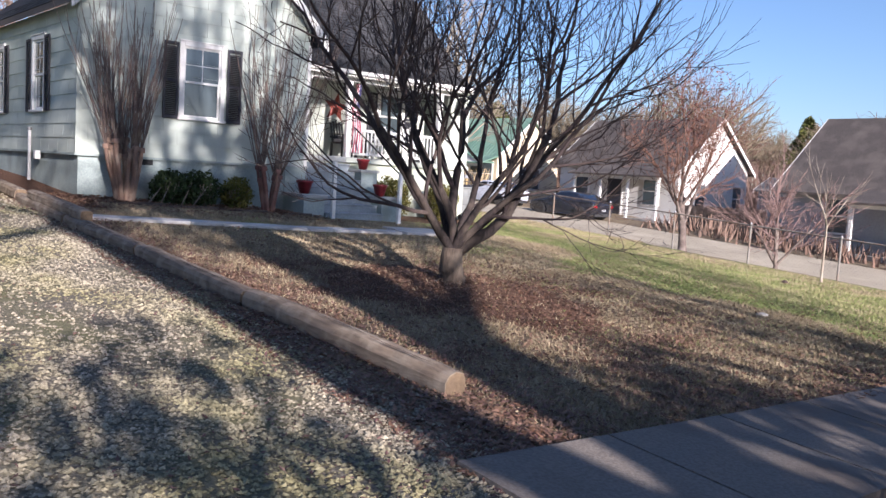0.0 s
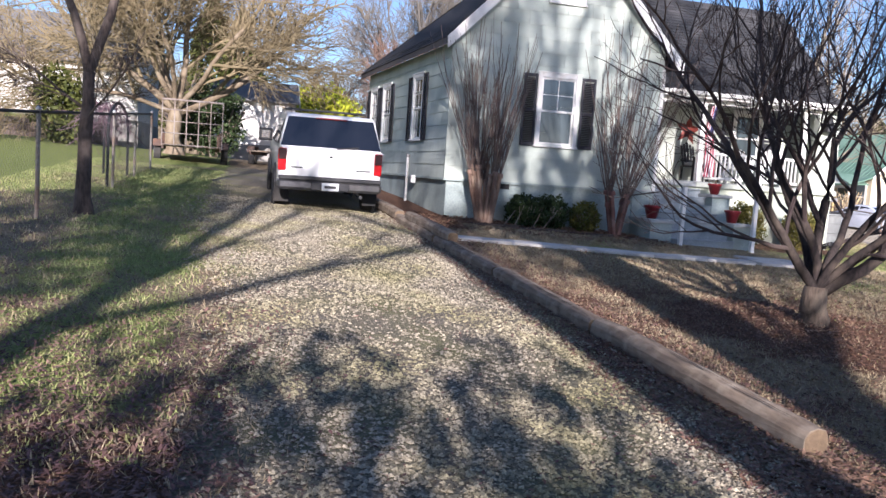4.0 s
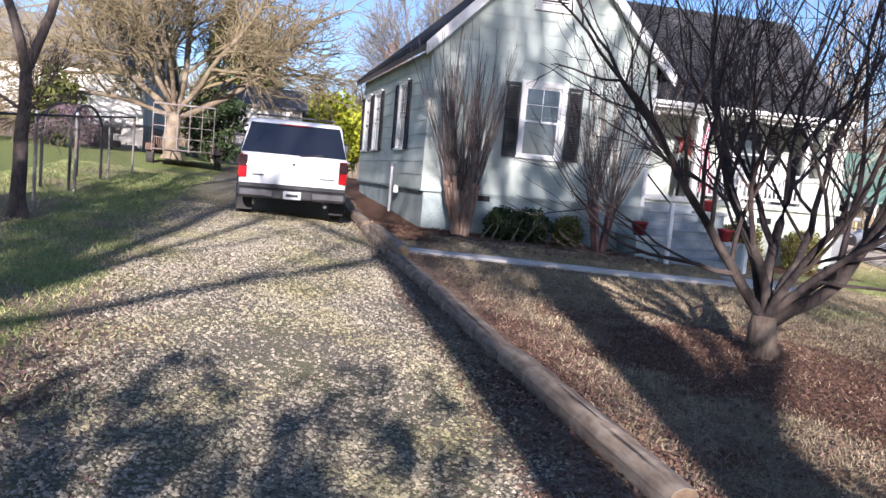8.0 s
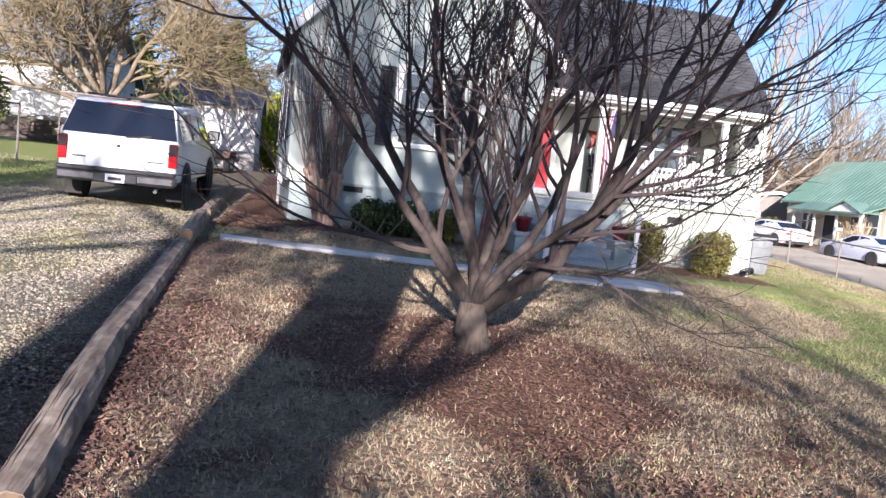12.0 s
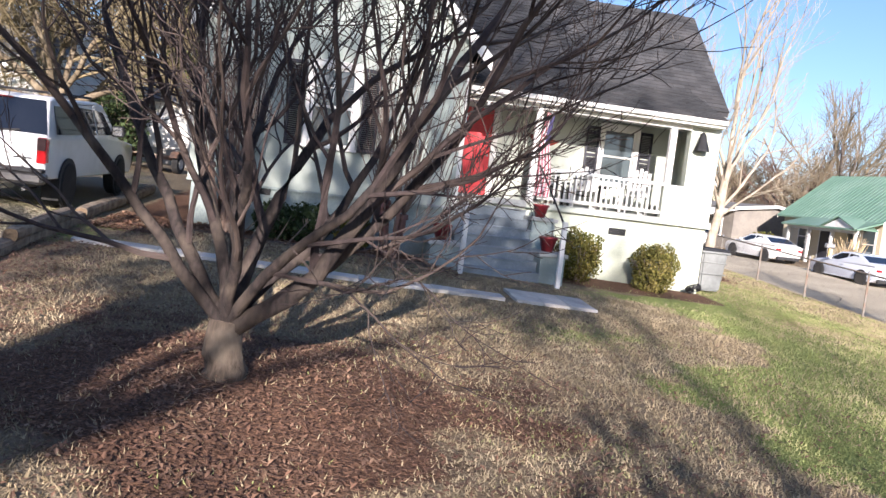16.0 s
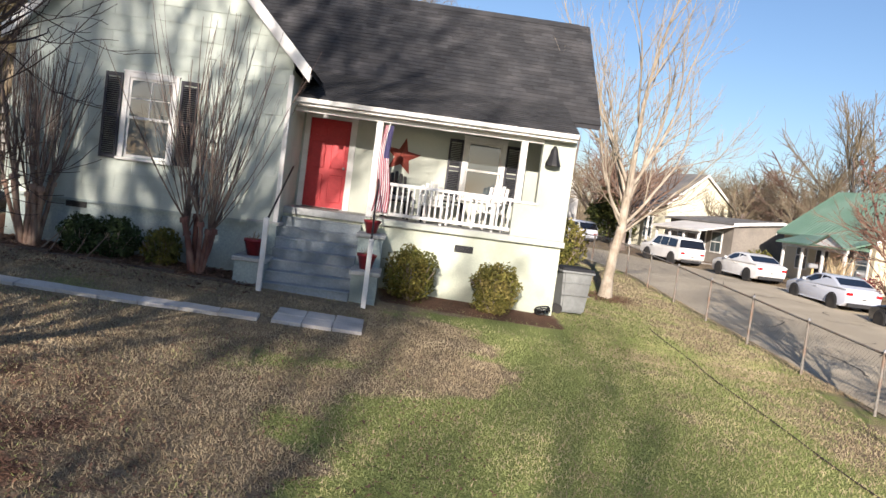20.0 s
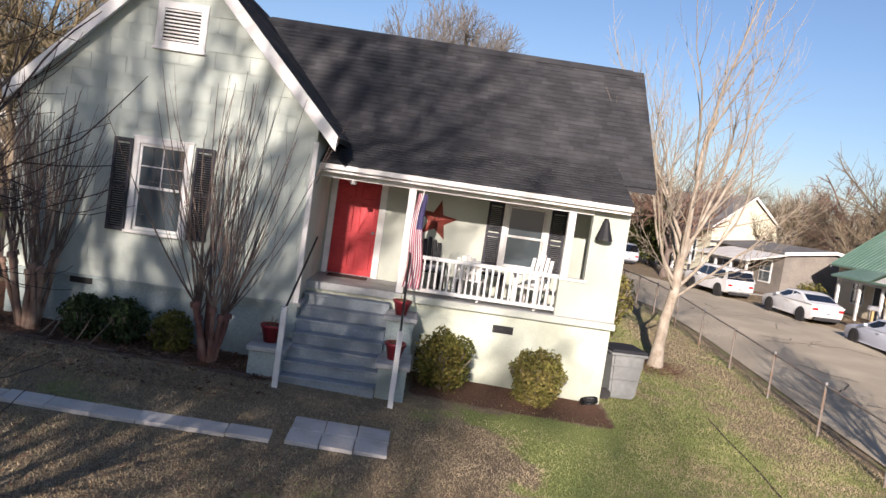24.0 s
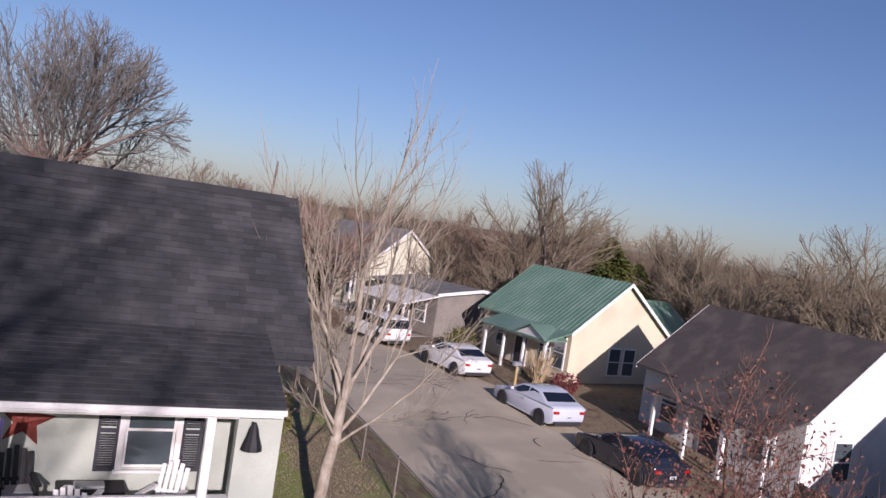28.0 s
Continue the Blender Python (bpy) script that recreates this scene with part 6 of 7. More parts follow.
# second unseen leafy crown, added to shade the grass strip
ev = thing("broadleaf_evergreen", "unseen leafy tree added behind the camera to shade the grass strip", "tree", Matrix.Translation((-6.0, -10.0, ground_h(-6, -10) - 0.1)))
part("trunk", tube((0, 0, 0), (0, 0, 7.5), 0.2, 0.08, 9), BARK, ev)
part("crown", leaves(2400, 0.14, (0, 0, 8.2), (2.0, 2.0, 2.7), 77, 0.3), DARKG, ev)


# ---- neighbours ----
def gable_house(name, label, m, L, W, eave, ridge, wall, roof, over=0.35, porch=0.0, canopy=None, ribs=False, holes=()):
    """Local x: depth from the street front (0) to W; y: along the street 0 to L; ridge along y."""
    h = thing(name, label, "house", m)
    part("wall", bx(0, W, 0, L, -0.8, eave), wall, h)
    s = (ridge - eave) / (W / 2)
    for y0, y1 in ((0, 0.12), (L - 0.12, L)):
        part("gable", prism([(0, eave), (W, eave), (W / 2, ridge - 0.06)], "y", y0, y1), wall, h)
    for sd in (0, 1):
        a, b = (-over, W / 2) if sd == 0 else (W + over, W / 2)
        z0 = eave - s * over
        rf_ = part("roof", prism([(a, z0), (b, ridge), (b, ridge + 0.09), (a, z0 + 0.09)], "y", -over, L + over), roof, h)
        if ribs:
            n = int((L + 2 * over) / 0.3)
            for k in range(n + 1):
                y = -over + k * (L + 2 * over) / n
                part("roof_rib", prism([(a, z0 + 0.09), (b, ridge + 0.09), (b, ridge + 0.125), (a, z0 + 0.125)], "y", y - 0.02, y + 0.02), roof, rf_)
        for y in (-over - 0.03, L + over):
            part("rake_board", prism([(a, z0 - 0.09), (b, ridge - 0.09), (b, ridge + 0.1), (a, z0 + 0.1)], "y", y, y + 0.03), WHITE, h)
    part("foundation", bx(-0.03, W + 0.03, -0.03, L + 0.03, -1.2, 0.0), CONC, h)
    if porch:
        zt = eave - 0.25
        part("porch_roof", prism([(-porch - 0.3, zt - 0.45), (0.05, zt + 0.15), (0.05, zt + 0.23), (-porch - 0.3, zt - 0.36)], "y", -over, L * 0.72), canopy or roof, h)
        part("porch_deck", bx(-porch, 0, 0, L * 0.7, -0.8, 0.05), CONC, h)
        part("porch_beam", bx(-porch - 0.02, -porch + 0.1, 0, L * 0.7, zt - 0.6, zt - 0.42), WHITE, h)
        n = 4
        for k in range(n):
            y = 0.1 + k * (L * 0.7 - 0.25) / (n - 1)
            part("porch_post", bx(-porch, -porch + 0.12, y, y + 0.12, 0.05, zt - 0.6), WHITE, h)
    for side, u0, w, z0, z1 in holes:
        if side == "f":
            f = part("window", bx(-0.05, 0.02, u0 - 0.08, u0 + w + 0.08, z0 - 0.08, z1 + 0.08), WHITE, h)
            part("pane", bx(-0.062, -0.05, u0, u0 + w, z0, z1), GLASS, f)
            part("meeting_rail", bx(-0.072, -0.062, u0, u0 + w, (z0 + z1) / 2 - 0.025, (z0 + z1) / 2 + 0.025), WHITE, f)
        elif side == "d":
            f = part("door", bx(-0.06, 0.02, u0, u0 + w, 0.05, z1), SHUTTER, h)
            part("door_frame", bx(-0.05, 0.02, u0 - 0.09, u0 + w + 0.09, 0.05, z1 + 0.1), WHITE, f)
        else:
            f = part("window", bx(u0 - 0.08, u0 + w + 0.08, -0.05, 0.02, z0 - 0.08, z1 + 0.08), WHITE, h)
            part("pane", bx(u0, u0 + w, -0.062, -0.05, z0, z1), GLASS, f)
            part("meeting_rail", bx(u0, u0 + w, -0.072, -0.062, (z0 + z1) / 2 - 0.025, (z0 + z1) / 2 + 0.025), WHITE, f)
    return h


CREAM = mat("cream_siding", (0.66, 0.58, 0.42), (0.60, 0.53, 0.38), (0.54, 0.47, 0.34), 0.75, fine=20, coarse=0.7)
GREENR = mat("green_metal_roof", (0.16, 0.265, 0.195), (0.13, 0.225, 0.165), (0.20, 0.30, 0.235), 0.4, 0.2, fine=8, coarse=0.7)
BROWNR = mat("brown_shingle_roof", (0.10, 0.085, 0.075), (0.065, 0.055, 0.05), (0.13, 0.11, 0.095), 0.95, fine=25, coarse=1.2, bump=0.4)
GREYR = mat("grey_shingle_roof", (0.17, 0.165, 0.16), (0.12, 0.118, 0.115), (0.2, 0.195, 0.185), 0.95, fine=25, coarse=1.2, bump=0.4)
WSIDE = mat("white_siding", (0.72, 0.70, 0.66), (0.66, 0.64, 0.60), (0.58, 0.56, 0.52), 0.75, fine=15, coarse=0.8)
GSIDE = mat("grey_siding", (0.40, 0.40, 0.40), (0.34, 0.34, 0.35), (0.30, 0.30, 0.30), 0.75, fine=15, coarse=0.8)
gable_house("green_roof_house", "cream cottage with a ribbed green metal roof", lie(34.6, 38.2, 0.85, 6), 7.6, 6.4, 2.75, 5.25, CREAM, GREENR, 0.3, 1.5, ribs=True,
            holes=(("f", 0.4, 0.8, 0.7, 2.2), ("f", 1.5, 0.8, 0.7, 2.2), ("d", 3.4, 0.95, 0, 2.15), ("f", 5.2, 0.9, 0.8, 2.2), ("s", 2.6, 0.7, 0.6, 1.9), ("s", 3.6, 0.7, 0.6, 1.9)))
gable_house("green_roof_annex", "low cream annex with a green metal roof", lie(40.6, 47.6, 0.95, -84), 6.0, 4.6, 2.4, 3.9, CREAM, GREENR, 0.25)
gable_house("brown_roof_house", "white cottage with a dark brown shingle roof", lie(34.7, 24.5, 0.35, 0), 8.2, 6.4, 2.9, 5.5, WSIDE, BROWNR, 0.3, 1.6,
            holes=(("f", 1.2, 0.9, 0.8, 2.2), ("d", 3.6, 0.95, 0, 2.1), ("f", 6.0, 0.9, 0.8, 2.2), ("s", 1.5, 0.8, 0.7, 2.0), ("s", 5, 0.8, 0.7, 2.0)))
gable_house("white_shed", "small white shed between two houses across the street", lie(42.6, 21.6, 0.3, 0), 3.0, 3.0, 2.0, 2.7, WSIDE, GREYR, 0.2, 0.0, holes=(("f", 1.0, 0.7, 0.9, 1.7),))
df_ = thing("board_fence", "dark weathered board fence between two houses", "fence")
for k in range(28):
    part("fence_board", bx(33.6, 33.63, 19.0 + k * 0.17, 19.16 + k * 0.17, 0.0, 1.28 + 0.03 * (k % 3)), DARKB, df_)
part("fence_rail", bx(33.63, 33.68, 19.0, 23.76, 0.8, 0.9), DARKB, df_)
gable_house("porch_house", "grey house with a wide dark roof and white porch columns", lie(34.5, 6.2, -0.2, 0), 12.4, 8.4, 2.75, 6.0, GSIDE, BROWNR, 0.5, 2.0,
            holes=(("f", 1.2, 0.9, 0.8, 2.2), ("d", 3.4, 0.95, 0, 2.1), ("f", 6, 0.9, 0.8, 2.2), ("f", 9.6, 0.9, 0.8, 2.2)))
gable_house("pale_gable_house", "pale yellow house gable up the street", lie(30.5, 56.5, 1.3, 20), 8, 6.0, 3.4, 5.6, mat("pale_yellow_siding", (0.62, 0.60, 0.46), (0.56, 0.54, 0.42), rough=0.75, fine=12), GREYR, 0.3, 1.4, holes=(("s", 2.4, 0.8, 0.9, 2.2), ("f", 1.4, 0.8, 0.8, 2.2), ("d", 3.6, 0.9, 0, 2.1)))
gable_house("carport_house", "low house with a white-beamed open porch", lie(32.0, 48.4, 1.0, 15), 6.6, 6.5, 2.6, 3.0, mat("weathered_siding", (0.26, 0.235, 0.20), (0.20, 0.18, 0.155), (0.16, 0.145, 0.13), 0.85, fine=15, coarse=0.8), GREYR, 0.3, 2.4, canopy=WSIDE, holes=(("f", 1.0, 0.9, 0.8, 2.0), ("d", 2.6, 0.9, 0, 2.0), ("f", 4.6, 0.9, 0.8, 2.0)))
gable_house("white_house", "white two-gabled house at the street's bend", lie(21.5, 68.0, 1.4, 30), 9, 7.0, 3.6, 6.6, WSIDE, GREYR, 0.3, 1.6, holes=(("s", 1.2, 0.9, 0.8, 2.2), ("s", 4.2, 0.9, 0.8, 2.2), ("f", 1.4, 0.8, 0.8, 2.2), ("d", 3.6, 0.9, 0, 2.1)))
gable_house("garden_shed", "small white shed with a grey roof behind the drive", lie(-1.6, 41.5, 2.75, -90), 3.6, 3.4, 2.05, 2.95, WSIDE, GREYR, 0.2, 0.0, holes=(("d", 1.0, 1.6, 0, 1.8),))
gable_house("left_neighbour_house", "bright white house beyond the side lawn", lie(-18.6, 44.0, 3.35, -90), 14, 8, 2.4, 4.6, WSIDE, GREYR, 0.4, 0.0, holes=(("f", 2, 0.9, 0.8, 2.0), ("d", 4.4, 0.9, 0, 2.0), ("f", 7, 0.9, 0.8, 2.0), ("f", 10, 0.9, 0.8, 2.0)))
# pale picket fence far across the side lawn
pf = thing("picket_fence", "pale wooden fence across the side lawn", "fence", Matrix.Translation((-24, 37, ground_h(-14, 37) - 0.03)))
for k in range(26):
    part("picket", bx(k * 0.55, k * 0.55 + 0.5, 0, 0.03, 0.05, 1.1), WOODT, pf)
part("fence_rail", bx(0, 14.3, 0.03, 0.08, 0.8, 0.9), WOODT, pf)

# dark low band of stacked bars along the raised side lawn
rw = thing("retaining_wall", "dark low band of stacked bars along the raised side lawn", "wall")
for j in range(4):
    for k in range(7):
        part("wall_timber", bx(-26 + k * 2.95 + (j % 2) * 0.3, -26 + k * 2.95 + 2.93 + (j % 2) * 0.3, 33.85, 34.05, 2.05 + j * 0.26, 2.30 + j * 0.26, 0.015), DARKB, rw)

# pediment over the cottage porch
pd = thing("porch_pediment", "small white pediment over the green-roofed cottage's porch", "pediment", lie(34.6, 38.2, 0.85, 6))
part("tympanum", prism([(0.0, 2.15), (2.2, 2.15), (1.1, 2.62)], "x", -1.75, -1.68), WHITE, pd)
for a in (-0.15, 2.35):
    part("pediment_roof", prism([(a, 2.12), (1.1, 2.68), (1.1, 2.74), (a, 2.18)], "x", -1.85, -0.4), GREENR, pd)


def grass_clump(x, y, h, n, seed, label):
    st, r = Sticks(), random.Random(seed)
    for k in range(n):
        a = r.uniform(0, 6.28)
        pts, rad, _ = limb(r, Vector((r.uniform(-0.25, 0.25), r.uniform(-0.25, 0.25), -0.03)), Vector((math.cos(a) * 0.3, math.sin(a) * 0.3, 1)), h * r.uniform(0.6, 1.1), 0.016, 0.05, -0.02, 4)
        st.add(pts, rad, 3)
    ob = tagged(part("grass_clump", st.mesh(), mat("straw_stalks", (0.46, 0.35, 0.2), (0.34, 0.25, 0.14), rough=0.9), None), label, "ornamental grass")
    ob.matrix_basis = Matrix.Translation((x, y, ground_h(x, y)))


grass_clump(32.6, 37.6, 1.7, 60, 1, "tall clump of straw-coloured dry grass by the verge")
grass_clump(33.0, 38.6, 1.5, 50, 2, "tall clump of straw-coloured dry grass beside the cottage")
shrub("red_shrub", "low dark red shrub before the cottage porch", 33.2, 36.3, 0.7, 0.5, leaf_mat("dark_red_leaves", (0.16, 0.03, 0.035), (0.10, 0.02, 0.025), (0.2, 0.06, 0.05)), 900, 0.06, 91)
shrub("hedge_shrub", "green shrub along the far verge", 31.9, 44.6, 0.9, 0.7, BOX_A, 1200, 0.07, 92)
shrub("hedge_shrub", "green shrub at the house end by the street", 17.3, 27.5, 0.8, 0.9, BOX_B, 2200, 0.06, 93)

# letter-box post at the far kerb
mb = thing("letterbox", "small letterbox on a yellowish wooden post", "letterbox", pose(30.75, 36.6, sz(36.6) + 0.1))
part("post", bx(-0.05, 0.05, -0.05, 0.05, -0.1, 1.05), mat("yellow_pine", (0.45, 0.33, 0.15), (0.36, 0.26, 0.12), rough=0.8), mb)
part("box", bx(-0.22, 0.22, -0.1, 0.1, 1.05, 1.27, 0.03), STEEL, mb)


GATEM = mat("rusty_grey_steel", (0.26, 0.22, 0.19), (0.18, 0.14, 0.12), (0.30, 0.27, 0.25), 0.7, fine=14)


# ---- trailers behind the drive ----
def trailer(name, label, m, L, W, rails):
    t = thing(name, label, "trailer", m)
    FR = mat("rusty_frame", (0.10, 0.065, 0.05), (0.06, 0.045, 0.04), (0.15, 0.08, 0.05), 0.8, fine=14)
    part("deck", bx(-W / 2, W / 2, 0, L, 0.52, 0.57), WOODT, t)
    for x in (-W / 2, W / 2 - 0.06):
        part("side_beam", bx(x, x + 0.06, 0, L, 0.42, 0.52), FR, t)
    part("tongue", bx(-0.05, 0.05, L, L + 1.1, 0.42, 0.5), FR, t)
    for s in (-1, 1):
        w = part("wheel", tube((s * (W / 2 + 0.05), L * 0.45, 0.32), (s * (W / 2 + 0.25), L * 0.45, 0.32), 0.32, seg=18), RUBBER, t)
        part("rim", tube((s * (W / 2 + 0.04), L * 0.45, 0.32), (s * (W / 2 + 0.26), L * 0.45, 0.32), 0.17, seg=14), STEEL, w)
        part("mudguard", prism([(L * 0.45 - 0.45, 0.5), (L * 0.45 - 0.3, 0.72), (L * 0.45 + 0.3, 0.72), (L * 0.45 + 0.45, 0.5), (L * 0.45 + 0.28, 0.69), (L * 0.45 - 0.28, 0.69)], "x", s * (W / 2 + 0.02), s * (W / 2 + 0.28)), FR, t)
        if rails:
            part("side_rail", tube((s * W / 2, 0, 1.0), (s * W / 2, L, 1.0), 0.025, seg=6), FR, t)
            for k in range(5):
                part("stanchion", tube((s * W / 2, k * L / 4, 0.55), (s * W / 2, k * L / 4, 1.0), 0.02, seg=6), FR, t)
    if rails:
        g = part("ramp_gate", tube((-W / 2, -0.05, 1.9), (W / 2, -0.05, 1.9), 0.03, seg=6), GATEM, t)
        for k in range(6):
            x = -W / 2 + k * W / 5
            part("gate_bar", tube((x, -0.05, 0.5), (x, -0.05, 1.9), 0.018, seg=6), GATEM, g)
        for z in (0.55, 0.9, 1.25, 1.6):
            part("gate_bar", tube((-W / 2, -0.05, z), (W / 2, -0.05, z), 0.013, seg=6), GATEM, g)
    return t


trailer("utility_trailer", "rusty utility trailer with its ramp gate raised", pose(-1.75, 25.6, ground_h(-1.7, 26), 0, 0, 4), 3.4, 1.75, True)
trailer("flat_trailer", "low flat trailer with dark wheels beside the drive", pose(0.7, 27.8, ground_h(0.6, 28), 0, 0, -12), 3.0, 1.5, False)

# leaning pole far up the street
up = thing("utility_pole", "thin leaning wooden pole beyond the houses", "utility pole", pose(30.4, 90.0, ground_h(30.4, 90) - 0.3, 0, 3, 0))
part("pole", tube((0, 0, 0), (0, 0, 12.0 - ground_h(30.4, 90)), 0.16, 0.11, 8), BARK, up)

# ---- woods ----
def bare(name, label, seed, h, r0, twig, spread=0.7, top=3, kids=(5, 5, 5)):
    rr = random.Random(seed)
    lm = [(k * 137.5 + rr.uniform(-20, 20), rr.uniform(30, 78), h * 0.32 * rr.uniform(0.8, 1.2), r0 * 0.5, 0.45 + 0.55 * k / 9) for k in range(10)]
    return tree(name, label, (0, 0, 0), h * 0.38, r0, lm, seed, top=top, kids=kids, spread=spread, wobble=0.12, lift=0.0, shrink=0.68, bark=BARK, twig=twig, group="bare trees of the woods", tip=0.013, dome=((0, 0, h * 0.62), (h * 0.42, h * 0.42, h * 0.36)))


TW1 = mat("brown_grey_twigs", (0.20, 0.162, 0.105), (0.13, 0.104, 0.07), (0.25, 0.205, 0.14), 0.95, fine=3, coarse=0.5)
TW2 = mat("russet_twigs", (0.20, 0.125, 0.092), (0.135, 0.085, 0.064), (0.24, 0.17, 0.13), 0.95, fine=3, coarse=0.5)
tree("broad_tree", "broad round-crowned bare tree behind the house", (11.1, 52.0, ground_h(11.1, 52)), 6.1, 0.34,
           [(k * 137.5, 18 + (k * 23) % 66, 5.6, 0.12, 0.5 + 0.036 * k) for k in range(14)], 71, top=4, kids=(5, 5, 5, 4), spread=0.62, wobble=0.14, lift=0.02, shrink=0.64, twig=mat("violet_grey_twigs", (0.165, 0.15, 0.13), (0.11, 0.10, 0.088), rough=0.95), tip=0.013, dome=((0, 0, 8.3), (6.0, 6.0, 5.8)))
protos = [bare("bare_tree", "bare grey-brown winter tree in the woods", 81, 11, 0.24, TW1), bare("bare_tree", "bare russet winter tree in the woods", 82, 10, 0.22, TW2), bare("bare_tree", "slender bare winter tree in the woods", 83, 13, 0.2, TW1, 0.55)]
r = random.Random(17)
spots = []
for k in range(46):
    f = k / 45
    spots.append((-28 + 120 * f + r.uniform(-3, 3), 84 - 40 * max(0, f - 0.45) * 1.6 + r.uniform(-6, 12)))
for k in range(16):
    spots.append((44 + r.uniform(0, 14), 14 + k * 3.2 + r.uniform(-1, 1)))
spots += [(40.5, 50.5), (36.0, 57.0), (39.0, 54.0), (45.0, 33.5), (44.5, 20.0), (-9, 57), (-14, 60), (-4, 52), (3.5, 55), (-20, 58), (7, 60), (26.5, 52.5), (38.0, 50.0), (18, 66), (9.2, 44.0), (-26.5, 48.0), (27.2, 63.5)]
for i, (x, y) in enumerate(spots):
    s = r.uniform(0.5, 0.8) + (0.04 if x > 40 else 0)
    m = Matrix.Translation((x, y, ground_h(x, y) - 0.05)) @ Matrix.Rotation(r.uniform(0, 6.28), 4, "Z") @ Matrix.Diagonal((s * 1.25, s * 1.25, s * r.uniform(0.9, 1.15), 1))
    if i < 3:
        first = [m] if i == 0 else first + [m]
    else:
        copy_thing(protos[i % 3], m)
for ob, m in zip(protos, first):
    ob.matrix_basis = m


def brush(name, label, x0, x1, fy, depth, n, h, material, seed):
    """A thicket of upright twig strips too fine to count."""
    g = np.random.RandomState(seed)
    xs = x0 + (x1 - x0) * g.rand(n)
    vs, fs = [], []
    for i, x in enumerate(xs):
        y = fy(x) + depth * g.rand()
        z = ground_h(x, y)
        hh = h * (0.35 + 0.65 * g.rand()) * (0.75 + 0.5 * noise.noise(Vector((x * 0.12, y * 0.12, seed))))
        w = 0.03 + 0.05 * g.rand()
        dx, dy = g.normal(0, 0.25, 2) * hh
        a = g.rand() * 3.14
        cx, cy = math.cos(a) * w, math.sin(a) * w
        k = len(vs)
        vs += [(x - cx, y - cy, z), (x + cx, y + cy, z), (x + dx + cx * 0.3, y + dy, z + hh), (x + dx - cx * 0.3, y + dy, z + hh)]
        fs.append((k, k + 1, k + 2, k + 3))
    return tagged(part(name, (vs, fs), material, None), label, "thicket", kind="stuff")


brush("thicket", "brown thicket of bare brush at the wood's edge", -45, 95, lambda x: 80 - 0.35 * max(0, x - 28), 26, 16000, 5.5, TW1, 5)
brush("thicket", "russet thicket behind the houses across the street", 43, 60, lambda x: 8.0, 46, 9000, 4.8, TW2, 6)
brush("thicket", "dry brush along the street verge", 30.8, 34.0, lambda x: 12.0, 12, 500, 1.2, TW2, 7)


def conifer(x, y, h, rad, seed, n=5000):
    z = ground_h(x, y)
    t = thing("evergreen_tree", "dark green evergreen among the bare trees", "tree", Matrix.Translation((x, y, z)), "evergreens among the woods")
    part("trunk", tube((0, 0, -0.1), (0, 0, h * 0.8), 0.16, 0.04, 8), BARK, t)
    g = np.random.RandomState(seed)
    f = g.rand(n) ** 0.8
    a = g.rand(n) * 6.283
    rr = rad * (1 - f) ** 0.7 * (0.55 + 0.45 * g.rand(n)) * (1 + 0.25 * np.sin(a * 3 + f * 14))
    p = np.stack([rr * np.cos(a), rr * np.sin(a), h * (0.1 + 0.9 * f)], 1)
    d = g.normal(size=(n, 3)) * 0.5 + np.stack([np.cos(a), np.sin(a), -0.1 + 0 * a], 1)
    d /= np.linalg.norm(d, axis=1)[:, None]
    b = np.cross(d, g.normal(size=(n, 3)))
    b /= np.linalg.norm(b, axis=1)[:, None]
    s = (0.14 + 0.18 * g.rand(n))[:, None]
    q = np.stack([p - d * s, p + b * s * 0.3, p + d * s, p - b * s * 0.3], 1).reshape(-1, 3)
    part("crown", ([tuple(v) for v in q.tolist()], [(4 * i, 4 * i + 1, 4 * i + 2, 4 * i + 3) for i in range(n)]), PINE, t)


conifer(45.5, 50.5, 7.2, 3.0, 1, 7000)
conifer(48.5, 51.0, 5.6, 2.2, 2)
conifer(-7.0, 56.0, 7.0, 2.4, 3)
conifer(0.5, 60.0, 6.5, 2.2, 4)
conifer(-0.6, 51.0, 8.8, 2.2, 7, 6000)
conifer(-2.4, 51.5, 9.7, 2.4, 8, 6000)
conifer(70.0, 36.0, 8.0, 2.6, 5)
conifer(27.5, 60.0, 5.0, 2.0, 6)


# ---- loose cover on the ground, too fine to count ----
def scatter(n, box_, weight, seed):
    """n places in a rectangle, thinned by weight(x, y)."""
    g = np.random.RandomState(seed)
    out = []
    x0, x1, y0, y1 = box_
    while len(out) < n:
        x, y = x0 + (x1 - x0) * g.rand(), y0 + (y1 - y0) * g.rand() ** 1.5
        if g.rand() < weight(x, y):
            out.append((x, y))
    return out, g


